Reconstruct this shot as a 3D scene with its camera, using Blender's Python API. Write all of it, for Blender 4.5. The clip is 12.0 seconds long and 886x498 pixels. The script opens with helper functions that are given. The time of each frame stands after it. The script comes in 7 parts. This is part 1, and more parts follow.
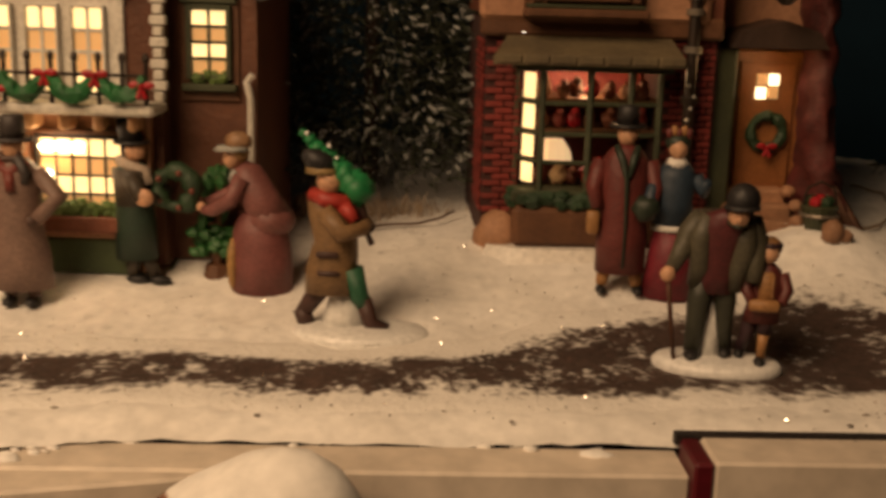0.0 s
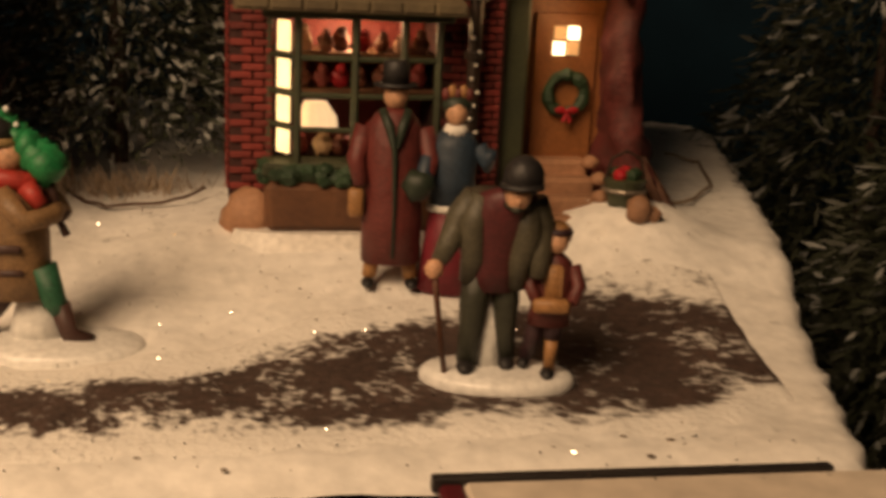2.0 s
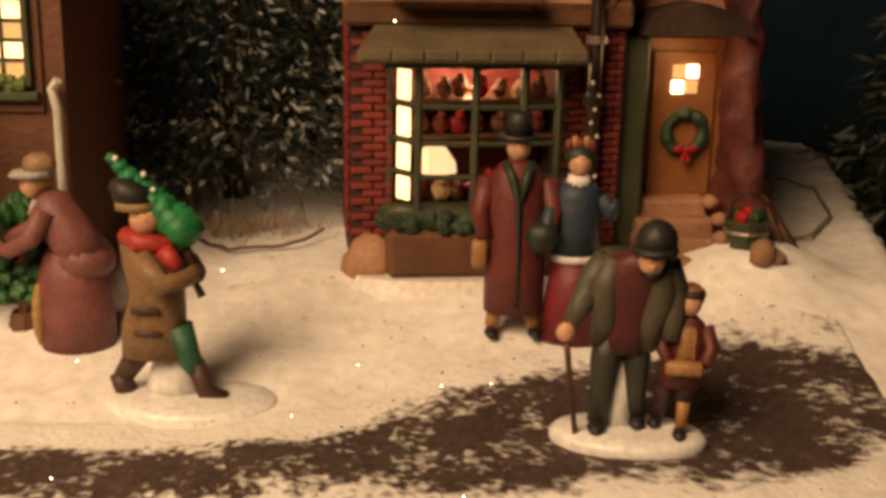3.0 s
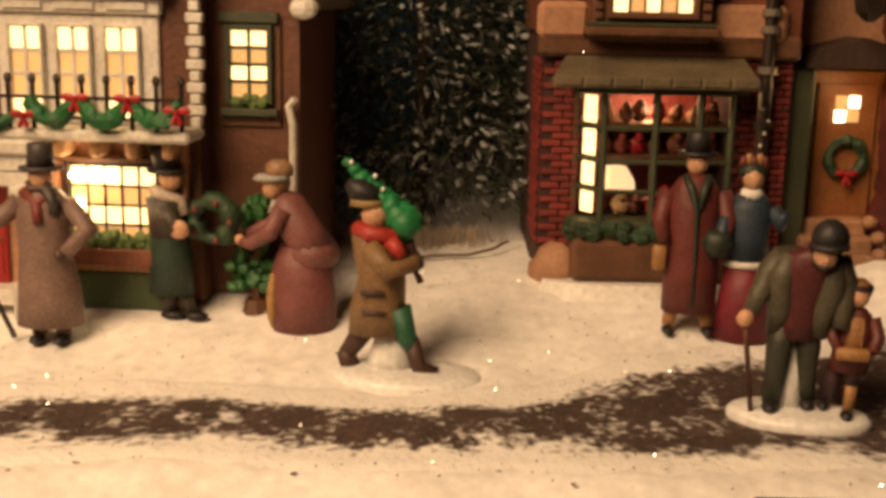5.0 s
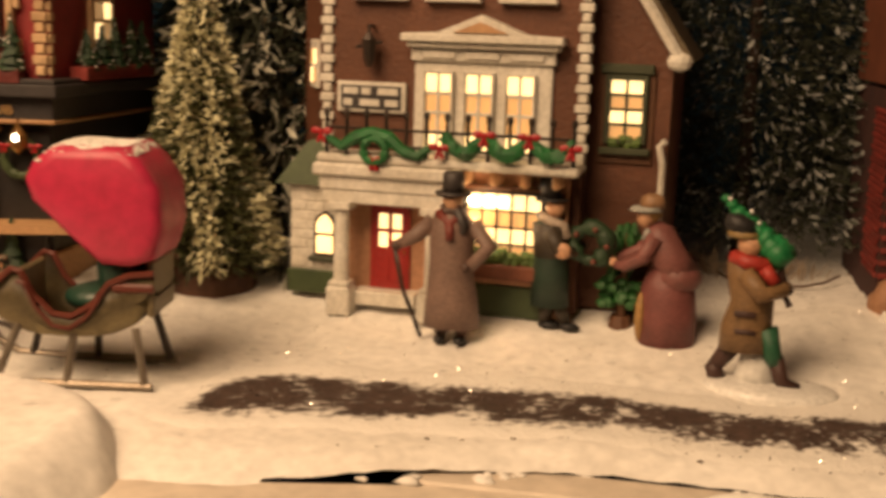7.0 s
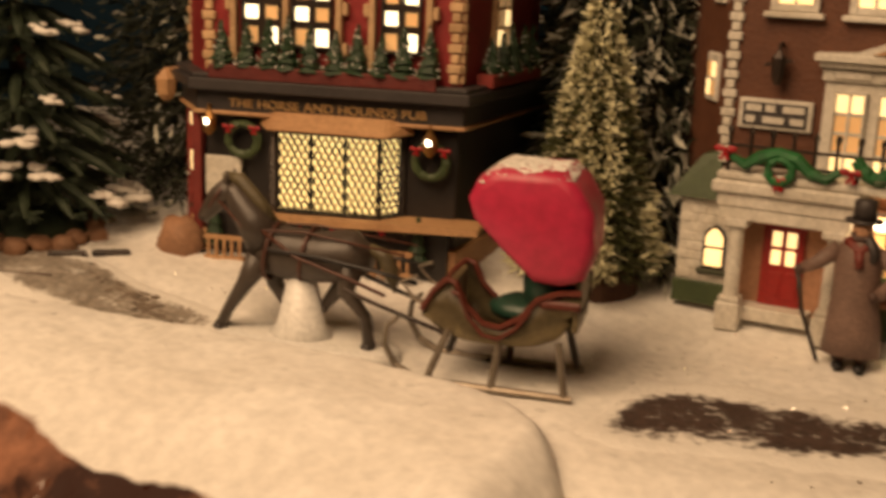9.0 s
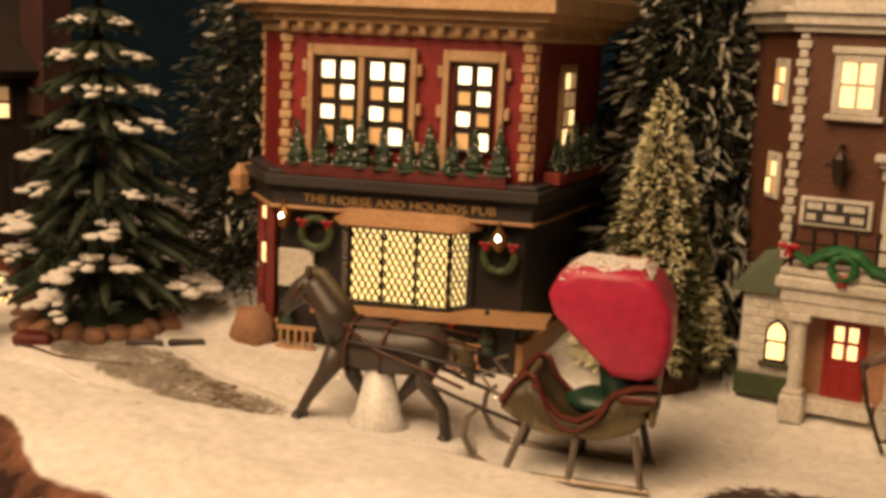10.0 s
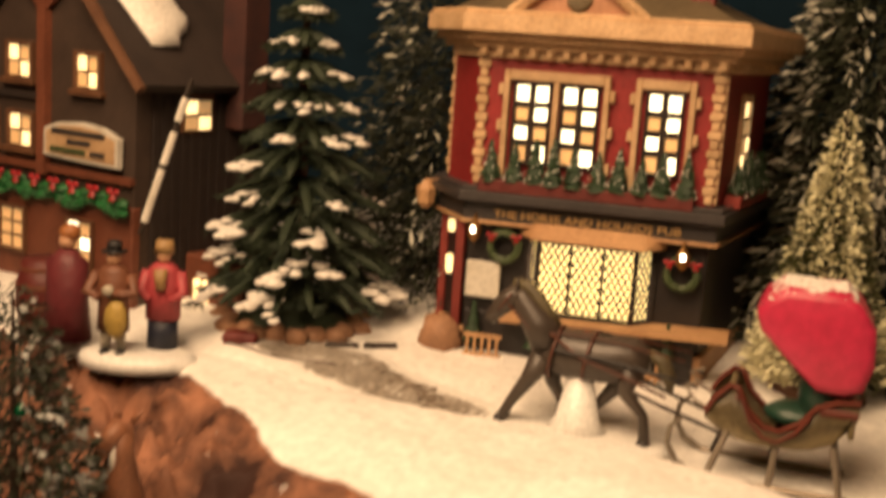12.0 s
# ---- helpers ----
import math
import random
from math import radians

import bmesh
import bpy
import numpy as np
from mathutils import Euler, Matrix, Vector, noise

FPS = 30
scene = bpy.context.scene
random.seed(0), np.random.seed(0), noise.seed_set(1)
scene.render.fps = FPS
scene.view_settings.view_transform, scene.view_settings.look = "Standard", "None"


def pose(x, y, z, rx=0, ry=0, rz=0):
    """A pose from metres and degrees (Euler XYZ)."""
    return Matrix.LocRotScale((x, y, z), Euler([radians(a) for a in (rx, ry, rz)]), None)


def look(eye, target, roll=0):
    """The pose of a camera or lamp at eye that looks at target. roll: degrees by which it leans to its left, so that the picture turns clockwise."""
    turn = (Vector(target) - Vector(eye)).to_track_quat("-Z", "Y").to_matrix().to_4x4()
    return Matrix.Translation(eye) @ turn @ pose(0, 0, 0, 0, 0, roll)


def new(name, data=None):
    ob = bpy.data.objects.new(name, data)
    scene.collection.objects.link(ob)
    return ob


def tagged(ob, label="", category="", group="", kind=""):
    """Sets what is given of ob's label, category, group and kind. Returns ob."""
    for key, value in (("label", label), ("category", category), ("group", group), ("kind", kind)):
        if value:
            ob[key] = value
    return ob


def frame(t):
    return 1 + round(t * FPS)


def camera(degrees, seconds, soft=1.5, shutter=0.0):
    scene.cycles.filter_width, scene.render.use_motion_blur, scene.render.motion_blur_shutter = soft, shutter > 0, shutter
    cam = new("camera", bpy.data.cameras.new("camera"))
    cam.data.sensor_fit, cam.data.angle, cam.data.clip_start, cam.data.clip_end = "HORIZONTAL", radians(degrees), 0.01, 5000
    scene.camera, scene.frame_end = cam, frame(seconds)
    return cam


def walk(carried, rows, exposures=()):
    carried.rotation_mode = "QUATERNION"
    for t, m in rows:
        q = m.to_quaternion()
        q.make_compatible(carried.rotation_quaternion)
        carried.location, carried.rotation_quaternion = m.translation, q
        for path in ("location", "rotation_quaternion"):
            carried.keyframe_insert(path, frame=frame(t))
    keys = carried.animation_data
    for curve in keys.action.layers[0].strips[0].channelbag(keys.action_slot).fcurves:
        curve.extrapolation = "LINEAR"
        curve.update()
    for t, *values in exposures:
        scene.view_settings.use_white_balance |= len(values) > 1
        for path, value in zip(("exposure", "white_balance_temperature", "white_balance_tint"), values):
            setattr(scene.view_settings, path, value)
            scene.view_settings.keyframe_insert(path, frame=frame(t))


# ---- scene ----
U = 0.04  # one plan unit is four centimetres: the village is a table display
cam = camera(42.0, 12.0, soft=3.7, shutter=0.5)
walk(cam, [
    (0, look((0.0385, -0.3641, 0.1137), (0.0172, 0.0250, 0.0234), 1.60)),
    (0.5, look((0.0281, -0.3463, 0.1139), (0.0309, 0.0424, 0.0193), 2.51)),
    (1, look((0.0123, -0.3357, 0.1172), (0.0412, 0.0515, 0.0214), 2.76)),
    (1.5, look((0.0363, -0.3150, 0.1073), (0.0834, 0.0694, 0.0071), 3.39)),
    (2, look((0.0656, -0.2934, 0.1045), (0.0997, 0.0924, 0.0046), 2.75)),
    (2.5, look((0.0570, -0.2822, 0.1212), (0.0700, 0.1037, 0.0167), 1.52)),
    (4.3, look((0.0511, -0.3248, 0.1188), (0.0360, 0.0661, 0.0351), 2.24)),
    (4.5, look((0.0424, -0.3267, 0.1153), (0.0112, 0.0643, 0.0370), 1.39)),
    (5, look((0.0354, -0.3358, 0.1145), (-0.0033, 0.0529, 0.0285), 1.26)),
    (5.5, look((0.0346, -0.3385, 0.1136), (-0.0178, 0.0484, 0.0267), 0.63)),
    (6, look((0.0137, -0.3430, 0.1122), (-0.0578, 0.0414, 0.0277), 1.43)),
    (6.5, look((-0.0102, -0.3562, 0.1202), (-0.1044, 0.0235, 0.0370), 1.37)),
    (6.7, look((-0.0089, -0.3857, 0.1185), (-0.1100, -0.0059, 0.0441), 1.65)),
    (8.5, look((-0.0465, -0.4201, 0.1468), (-0.2109, -0.0702, 0.0444), 2.18)),
    (9, look((-0.0650, -0.4277, 0.1470), (-0.2492, -0.0867, 0.0481), 2.38)),
    (9.5, look((-0.0755, -0.4369, 0.1498), (-0.2660, -0.0951, 0.0668), 2.48)),
    (10, look((-0.0801, -0.4506, 0.1546), (-0.2717, -0.1070, 0.0824), 2.54)),
    (10.5, look((-0.0834, -0.4579, 0.1617), (-0.2818, -0.1178, 0.0914), 2.76)),
    (11, look((-0.0928, -0.4706, 0.1639), (-0.2885, -0.1284, 0.0960), 3.26)),
    (11.5, look((-0.1124, -0.4880, 0.1755), (-0.3190, -0.1500, 0.1198), 3.42)),
    (12, look((-0.1207, -0.5098, 0.1575), (-0.3257, -0.1733, 0.0885), 3.91)),
], exposures=[(0, -0.24), (1.5, 0.0), (2.0, 0.12), (2.5, 0.3), (4.5, 0.56), (5.5, 0.2), (6.5, 0.22), (8.5, -0.32), (9.5, -0.22), (11.0, 0.0), (11.5, 0.02), (12.0, 0.25)])

# ---- light ----
world = bpy.data.worlds.new("World")
scene.world = world
world.use_nodes = True
world.node_tree.nodes["Background"].inputs[0].default_value = (1.0, 0.62, 0.32, 1)
world.node_tree.nodes["Background"].inputs[1].default_value = 0.06


def lamp(name, kind, place, target, watts, colour, size=0.1):
    data = bpy.data.lights.new(name, kind)
    data.energy, data.color = watts, colour
    if kind == "AREA":
        data.shape, data.size = "DISK", size
    else:
        data.shadow_soft_size = size
    ob = new(name, data)
    ob.matrix_world = look([v * U for v in place], [v * U for v in target])
    return ob


# the room's warm lamp, up on the viewer's left
lamp("room_lamp", "AREA", (-8.0, -12.6, 14.2), (-4.5, 0, 0), 7.9, (1.0, 0.65, 0.37), 0.52)
# the bulb in the toy shop's window and the one over its door
lamp("shop_bulb", "POINT", (1.64, 2.02, 1.93), (1.64, 2.02, 0), 0.05, (1.0, 0.62, 0.30), 0.006)
lamp("porch_bulb", "POINT", (3.47, 2.12, 2.16), (3.47, 2.12, 0), 0.006, (1.0, 0.55, 0.22), 0.004)
# the glaring bulb in the town house window
lamp("window_lamp", "POINT", (-3.02, 0.60, 1.31), (-3.02, 0.60, 0), 0.010, (1.0, 0.60, 0.28), 0.004)


# ---- materials ----
def material(name, colour, rough=0.6, metal=0.0, second=None, scale=40.0, amount=0.5, bump=0.0, bump_scale=None, fine=0.12, spec=0.5, island=0.0):
    """A painted or natural surface: two colours mixed by a broad noise, a fine grain, and relief."""
    m = bpy.data.materials.new(name)
    m.use_nodes = True
    nt = m.node_tree
    n, l = nt.nodes, nt.links
    p = n["Principled BSDF"]
    p.inputs["Roughness"].default_value, p.inputs["Metallic"].default_value = rough, metal
    p.inputs["Specular IOR Level"].default_value = spec
    tc = n.new("ShaderNodeTexCoord")
    noise_a, noise_b = n.new("ShaderNodeTexNoise"), n.new("ShaderNodeTexNoise")
    noise_a.inputs["Scale"].default_value, noise_a.inputs["Detail"].default_value = scale, 4
    noise_b.inputs["Scale"].default_value, noise_b.inputs["Detail"].default_value = scale * 9, 3
    for q in (noise_a, noise_b):
        l.new(tc.outputs["Object"], q.inputs["Vector"])
    ramp = n.new("ShaderNodeMapRange")
    ramp.inputs["From Min"].default_value, ramp.inputs["From Max"].default_value = 0.5 - 0.5 * amount, 0.75
    l.new(noise_a.outputs["Fac"], ramp.inputs["Value"])
    mix = n.new("ShaderNodeMix")
    mix.data_type = "RGBA"
    mix.inputs["A"].default_value = (*colour, 1)
    mix.inputs["B"].default_value = (*(second or [c * 0.72 for c in colour]), 1)
    l.new(ramp.outputs["Result"], mix.inputs["Factor"])
    hsv = n.new("ShaderNodeHueSaturation")
    val = n.new("ShaderNodeMapRange")
    val.inputs["From Min"].default_value, val.inputs["From Max"].default_value = 0.25, 0.75
    val.inputs["To Min"].default_value, val.inputs["To Max"].default_value = 1 - fine * 2, 1 + fine
    l.new(noise_b.outputs["Fac"], val.inputs["Value"])
    l.new(mix.outputs["Result"], hsv.inputs["Color"])
    if island:
        geo, mr, mul = n.new("ShaderNodeObjectInfo"), n.new("ShaderNodeMapRange"), n.new("ShaderNodeMath")
        mr.inputs["To Min"].default_value, mr.inputs["To Max"].default_value = 1 - island, 1 + island
        mul.operation = "MULTIPLY"
        l.new(geo.outputs["Random"], mr.inputs["Value"])
        l.new(mr.outputs["Result"], mul.inputs[0])
        l.new(val.outputs["Result"], mul.inputs[1])
        l.new(mul.outputs[0], hsv.inputs["Value"])
    else:
        l.new(val.outputs["Result"], hsv.inputs["Value"])
    l.new(hsv.outputs["Color"], p.inputs["Base Color"])
    if bump:
        b = n.new("ShaderNodeBump")
        b.inputs["Strength"].default_value, b.inputs["Distance"].default_value = bump, 0.001
        noise_c = n.new("ShaderNodeTexNoise")
        noise_c.inputs["Scale"].default_value, noise_c.inputs["Detail"].default_value = bump_scale or scale * 5, 5
        l.new(tc.outputs["Object"], noise_c.inputs["Vector"])
        l.new(noise_c.outputs["Fac"], b.inputs["Height"])
        l.new(b.outputs["Normal"], p.inputs["Normal"])
    return m


def glow(name, colour, strength):
    m = bpy.data.materials.new(name)
    m.use_nodes = True
    p = m.node_tree.nodes["Principled BSDF"]
    p.inputs["Base Color"].default_value = (*[c * 0.8 for c in colour], 1)
    p.inputs["Emission Color"].default_value = (*colour, 1)
    p.inputs["Roughness"].default_value = 0.25
    n, l = m.node_tree.nodes, m.node_tree.links
    tc, q, mr = n.new("ShaderNodeTexCoord"), n.new("ShaderNodeTexNoise"), n.new("ShaderNodeMapRange")
    q.inputs["Scale"].default_value = 90
    mr.inputs["To Min"].default_value, mr.inputs["To Max"].default_value = strength * 0.65, strength * 1.35
    l.new(tc.outputs["Object"], q.inputs["Vector"])
    l.new(q.outputs["Fac"], mr.inputs["Value"])
    l.new(mr.outputs["Result"], p.inputs["Emission Strength"])
    return m


def snow_material(name):
    """Loose artificial snow with glitter."""
    m = material(name, (0.84, 0.82, 0.78), 0.75, second=(0.74, 0.71, 0.66), scale=24, amount=0.35, bump=0.4, bump_scale=190, fine=0.08, spec=0.3)
    n, l = m.node_tree.nodes, m.node_tree.links
    p = n["Principled BSDF"]
    tc, v, less = n.new("ShaderNodeTexCoord"), n.new("ShaderNodeTexVoronoi"), n.new("ShaderNodeMath")
    v.inputs["Scale"].default_value = 330
    less.operation, less.inputs[1].default_value = "LESS_THAN", 0.02
    sep = n.new("ShaderNodeSeparateColor")
    l.new(tc.outputs["Object"], v.inputs["Vector"])
    l.new(v.outputs["Color"], sep.inputs["Color"])
    l.new(sep.outputs["Red"], less.inputs[0])
    rough = n.new("ShaderNodeMapRange")
    rough.inputs["To Min"].default_value, rough.inputs["To Max"].default_value = 0.78, 0.12
    l.new(less.outputs[0], rough.inputs["Value"])
    l.new(rough.outputs["Result"], p.inputs["Roughness"])
    return m


SNOW = snow_material("loose_snow")
SNOW_CAP = material("caked_snow", (0.80, 0.77, 0.72), 0.6, second=(0.68, 0.64, 0.58), scale=50, bump=0.4, bump_scale=300)
ICE = material("glossy_white_base", (0.80, 0.79, 0.76), 0.35, second=(0.72, 0.71, 0.68), scale=60, bump=0.15)
WHITE = material("white_paint", (0.72, 0.69, 0.62), 0.5, second=(0.52, 0.48, 0.40), scale=60, bump=0.2)
CREAM = material("cream_stone", (0.62, 0.42, 0.24), 0.55, second=(0.42, 0.26, 0.13), scale=70, bump=0.3, island=0.12)
TAN = material("tan_trim", (0.52, 0.31, 0.15), 0.55, second=(0.36, 0.19, 0.09), scale=60, bump=0.25)
GREYBROWN = material("weathered_slate", (0.15, 0.115, 0.06), 0.7, second=(0.08, 0.06, 0.035), scale=60, bump=0.5)
RED_WALL = material("crimson_wall", (0.27, 0.022, 0.022), 0.5, second=(0.19, 0.015, 0.016), scale=50, bump=0.25)
BRICK_RED = material("red_brick", (0.21, 0.028, 0.02), 0.6, second=(0.12, 0.015, 0.012), scale=80, bump=0.5, island=0.3)
BUTTRESS = material("rough_maroon_brick", (0.15, 0.022, 0.018), 0.7, second=(0.05, 0.012, 0.01), scale=110, amount=0.8, bump=0.9, bump_scale=260, fine=0.25)
BRICK_DARK = material("mortar_dark", (0.06, 0.017, 0.012), 0.85, second=(0.03, 0.01, 0.01), scale=80, bump=0.4)
BROWN_WALL = material("brown_brick", (0.13, 0.048, 0.022), 0.65, second=(0.085, 0.03, 0.014), scale=60, bump=0.5, bump_scale=500)
BLACK = material("black_paint", (0.014, 0.012, 0.012), 0.45, second=(0.025, 0.02, 0.018), scale=60, bump=0.2)
CHARCOAL = material("charcoal_moulding", (0.05, 0.043, 0.042), 0.5, second=(0.03, 0.026, 0.026), scale=60, bump=0.2)
IRON = material("black_iron", (0.02, 0.017, 0.014), 0.4, second=(0.05, 0.03, 0.02), scale=120, metal=0.3)
GREEN_TRIM = material("dark_green_trim", (0.055, 0.062, 0.028), 0.55, second=(0.03, 0.035, 0.018), scale=80, bump=0.3)
GREEN_BASE = material("green_panel", (0.06, 0.085, 0.03), 0.55, second=(0.035, 0.055, 0.02), scale=70, bump=0.2)
GARLAND = material("garland_green", (0.012, 0.16, 0.035), 0.5, second=(0.01, 0.075, 0.02), scale=150, bump=0.6)
HOLLY = material("holly_green", (0.022, 0.055, 0.02), 0.55, second=(0.012, 0.03, 0.012), scale=150, bump=0.6)
BOX_GREEN = material("window_box_green", (0.12, 0.19, 0.04), 0.6, second=(0.05, 0.09, 0.02), scale=200, bump=0.7)
RED = material("red_bow", (0.42, 0.012, 0.02), 0.4, second=(0.26, 0.008, 0.012), scale=120)
DOOR_RED = material("red_door_paint", (0.33, 0.02, 0.016), 0.4, second=(0.22, 0.012, 0.01), scale=60, bump=0.1)
WOOD = material("brown_wood", (0.15, 0.065, 0.028), 0.6, second=(0.08, 0.032, 0.014), scale=70, bump=0.4)
DOOR_WOOD = material("orange_wood", (0.30, 0.115, 0.035), 0.5, second=(0.19, 0.07, 0.022), scale=80, bump=0.3)
PLASTER = material("pinkish_plaster", (0.45, 0.24, 0.14), 0.7, second=(0.31, 0.15, 0.08), scale=50, bump=0.4)
STONE = material("tan_stone", (0.38, 0.20, 0.11), 0.7, second=(0.23, 0.12, 0.065), scale=60, bump=0.6, island=0.2)
ROCK = material("brown_rock", (0.32, 0.14, 0.075), 0.55, second=(0.09, 0.035, 0.02), scale=35, amount=0.9, bump=0.8, bump_scale=120)
GOLD = material("gold_paint", (0.62, 0.40, 0.17), 0.4, metal=0.1, second=(0.5, 0.3, 0.12), scale=80)
SNOW_TIP = material("snow_tipped_needles", (0.62, 0.61, 0.53), 0.7, second=(0.36, 0.36, 0.28), scale=80)
BRASS = material("brass", (0.45, 0.24, 0.08), 0.3, metal=0.85)
SILVER = material("silver_metal", (0.30, 0.26, 0.21), 0.42, metal=0.6, second=(0.2, 0.16, 0.12), scale=80)
ROOF = material("olive_slate_roof", (0.13, 0.095, 0.05), 0.6, second=(0.075, 0.055, 0.03), scale=45, bump=0.4)
# mill boards: shade is put into both colours, deepest on the side
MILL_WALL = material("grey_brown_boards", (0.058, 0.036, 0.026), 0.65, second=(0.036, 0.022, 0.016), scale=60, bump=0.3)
MILL_SHADED = material("shaded_side_boards", (0.030, 0.019, 0.015), 0.7, second=(0.018, 0.011, 0.009), scale=60, bump=0.3)
TIMBER = material("rust_timber", (0.19, 0.06, 0.03), 0.6, second=(0.12, 0.036, 0.018), scale=60, bump=0.3)
BACKDROP = material("night_backdrop", (0.008, 0.024, 0.040), 0.95, second=(0.006, 0.016, 0.028), scale=3, spec=0.1)
FLOCK = material("dark_cloth", (0.012, 0.009, 0.008), 0.95, scale=20, spec=0.1)
ROOM = material("warm_room_wall", (0.42, 0.30, 0.2), 0.9, scale=2)
BOARD = material("white_foam_board", (0.70, 0.62, 0.52), 0.6, second=(0.58, 0.50, 0.41), scale=12, bump=0.15)
MAROON = material("maroon_post", (0.11, 0.008, 0.014), 0.4, second=(0.07, 0.006, 0.01), scale=40)
NEEDLE = material("dark_needles", (0.016, 0.022, 0.011), 0.6, second=(0.03, 0.034, 0.016), scale=60, fine=0.3)
NEEDLE_TIP = material("frosted_needles", (0.36, 0.37, 0.36), 0.7, second=(0.12, 0.13, 0.12), scale=80)
BRUSH = material("olive_bristles", (0.07, 0.075, 0.02), 0.6, second=(0.04, 0.045, 0.014), scale=90, fine=0.3)
BRUSH_TIP = material("snowy_bristles", (0.76, 0.73, 0.50), 0.7, second=(0.55, 0.52, 0.31), scale=90)
SPRUCE = material("spruce_green", (0.014, 0.026, 0.014), 0.7, second=(0.026, 0.04, 0.016), scale=90, fine=0.3, bump=0.6)
BARK = material("bark_brown", (0.12, 0.055, 0.03), 0.8, second=(0.07, 0.03, 0.018), scale=60, bump=0.6)
LIT = glow("lit_pane", (1.0, 0.68, 0.29), 1.75)
LIT_PUB = glow("amber_bay_pane", (1.0, 0.68, 0.24), 2.0)
LIT_HOT = glow("hot_pane", (1.0, 0.80, 0.46), 3.2)
LIT_DIM = glow("amber_pane", (1.0, 0.60, 0.25), 0.26)
DARKWOOD = material("dark_wood", (0.05, 0.026, 0.016), 0.65, second=(0.03, 0.016, 0.01), scale=70, bump=0.4)
BULB = glow("bulb", (1.0, 0.86, 0.6), 14.0)


# ---- mesh tools, in plan units ----

def thing(name, x, y, z, rz=0, label="", category="", group="", kind="", size=1.0):
    ob = new(name)
    ob.matrix_world = pose(x * U, y * U, z * U, 0, 0, rz) @ Matrix.Diagonal((size, size, size, 1))
    return tagged(ob, label, category, group, kind)


def put(name, bm, mats, smooth=False):
    bmesh.ops.recalc_face_normals(bm, faces=bm.faces)
    bmesh.ops.scale(bm, vec=(U, U, U), verts=bm.verts)
    me = bpy.data.meshes.new(name)
    bm.to_mesh(me)
    bm.free()
    for m in mats if isinstance(mats, (list, tuple)) else [mats]:
        me.materials.append(m)
    if smooth:
        me.shade_smooth()
    return me


def part(name, bm, mats, parent, label="", smooth=False):
    ob = new(name, put(name, bm, mats, smooth))
    ob.parent = parent
    return tagged(ob, label) if label else ob


def solo(name, bm, mats, x=0, y=0, z=0, rz=0, label="", category="", group="", kind="", smooth=False, size=1.0):
    """A thing of one mesh."""
    ob = new(name, put(name, bm, mats, smooth))
    ob.matrix_world = pose(x * U, y * U, z * U, 0, 0, rz) @ Matrix.Diagonal((size, size, size, 1))
    return tagged(ob, label, category, group, kind)


def mark(bm, verts, k):
    if k:
        for f in {f for v in verts for f in v.link_faces}:
            f.material_index = k
    return verts


def abox(bm, x0, x1, y0, y1, z0, z1, bevel=0.0, k=0, m=None):
    """A box between limits, its edges rounded by bevel."""
    mat = Matrix.Translation(((x0 + x1) / 2, (y0 + y1) / 2, (z0 + z1) / 2)) @ Matrix.Diagonal((abs(x1 - x0), abs(y1 - y0), abs(z1 - z0), 1))
    vs = bmesh.ops.create_cube(bm, size=1, matrix=(m @ mat) if m else mat)["verts"]
    mark(bm, vs, k)
    if bevel:
        es = list({e for v in vs for e in v.link_edges})
        r = bmesh.ops.bevel(bm, geom=es, offset=bevel, segments=1, affect="EDGES", profile=0.5)
        for f in r["faces"]:
            f.material_index = k
    return bm


def box(x0, x1, y0, y1, z0, z1, bevel=0.0, m=None):
    return abox(bmesh.new(), x0, x1, y0, y1, z0, z1, bevel, 0, m)


def rings(bm, rows, k=0, seg=12, cap=True):
    """A skin over ellipses: rows of x, y, z, rx, ry."""
    loops = []
    for x, y, z, rx, ry in rows:
        loops.append([bm.verts.new((x + rx * math.cos(2 * math.pi * i / seg), y + ry * math.sin(2 * math.pi * i / seg), z)) for i in range(seg)])
    for a, b in zip(loops, loops[1:]):
        for i in range(seg):
            bm.faces.new((a[i], a[(i + 1) % seg], b[(i + 1) % seg], b[i])).material_index = k
    if cap:
        bm.faces.new(loops[0][::-1]).material_index = k
        bm.faces.new(loops[-1]).material_index = k
    return bm


def tube(bm, pts, radii, k=0, seg=8):
    """A tapering tube along points."""
    pts = [Vector(p) for p in pts]
    if not isinstance(radii, (list, tuple)):
        radii = [radii] * len(pts)
    loops = []
    side = None
    for i, p in enumerate(pts):
        d = (pts[min(i + 1, len(pts) - 1)] - pts[max(i - 1, 0)]).normalized()
        if side is None:
            side = d.orthogonal().normalized()
        side = (side - d * side.dot(d)).normalized()
        up = d.cross(side)
        loops.append([bm.verts.new(p + radii[i] * (side * math.cos(2 * math.pi * j / seg) + up * math.sin(2 * math.pi * j / seg))) for j in range(seg)])
    for a, b in zip(loops, loops[1:]):
        for j in range(seg):
            bm.faces.new((a[j], a[(j + 1) % seg], b[(j + 1) % seg], b[j])).material_index = k
    bm.faces.new(loops[0][::-1]).material_index = k
    bm.faces.new(loops[-1]).material_index = k
    return bm


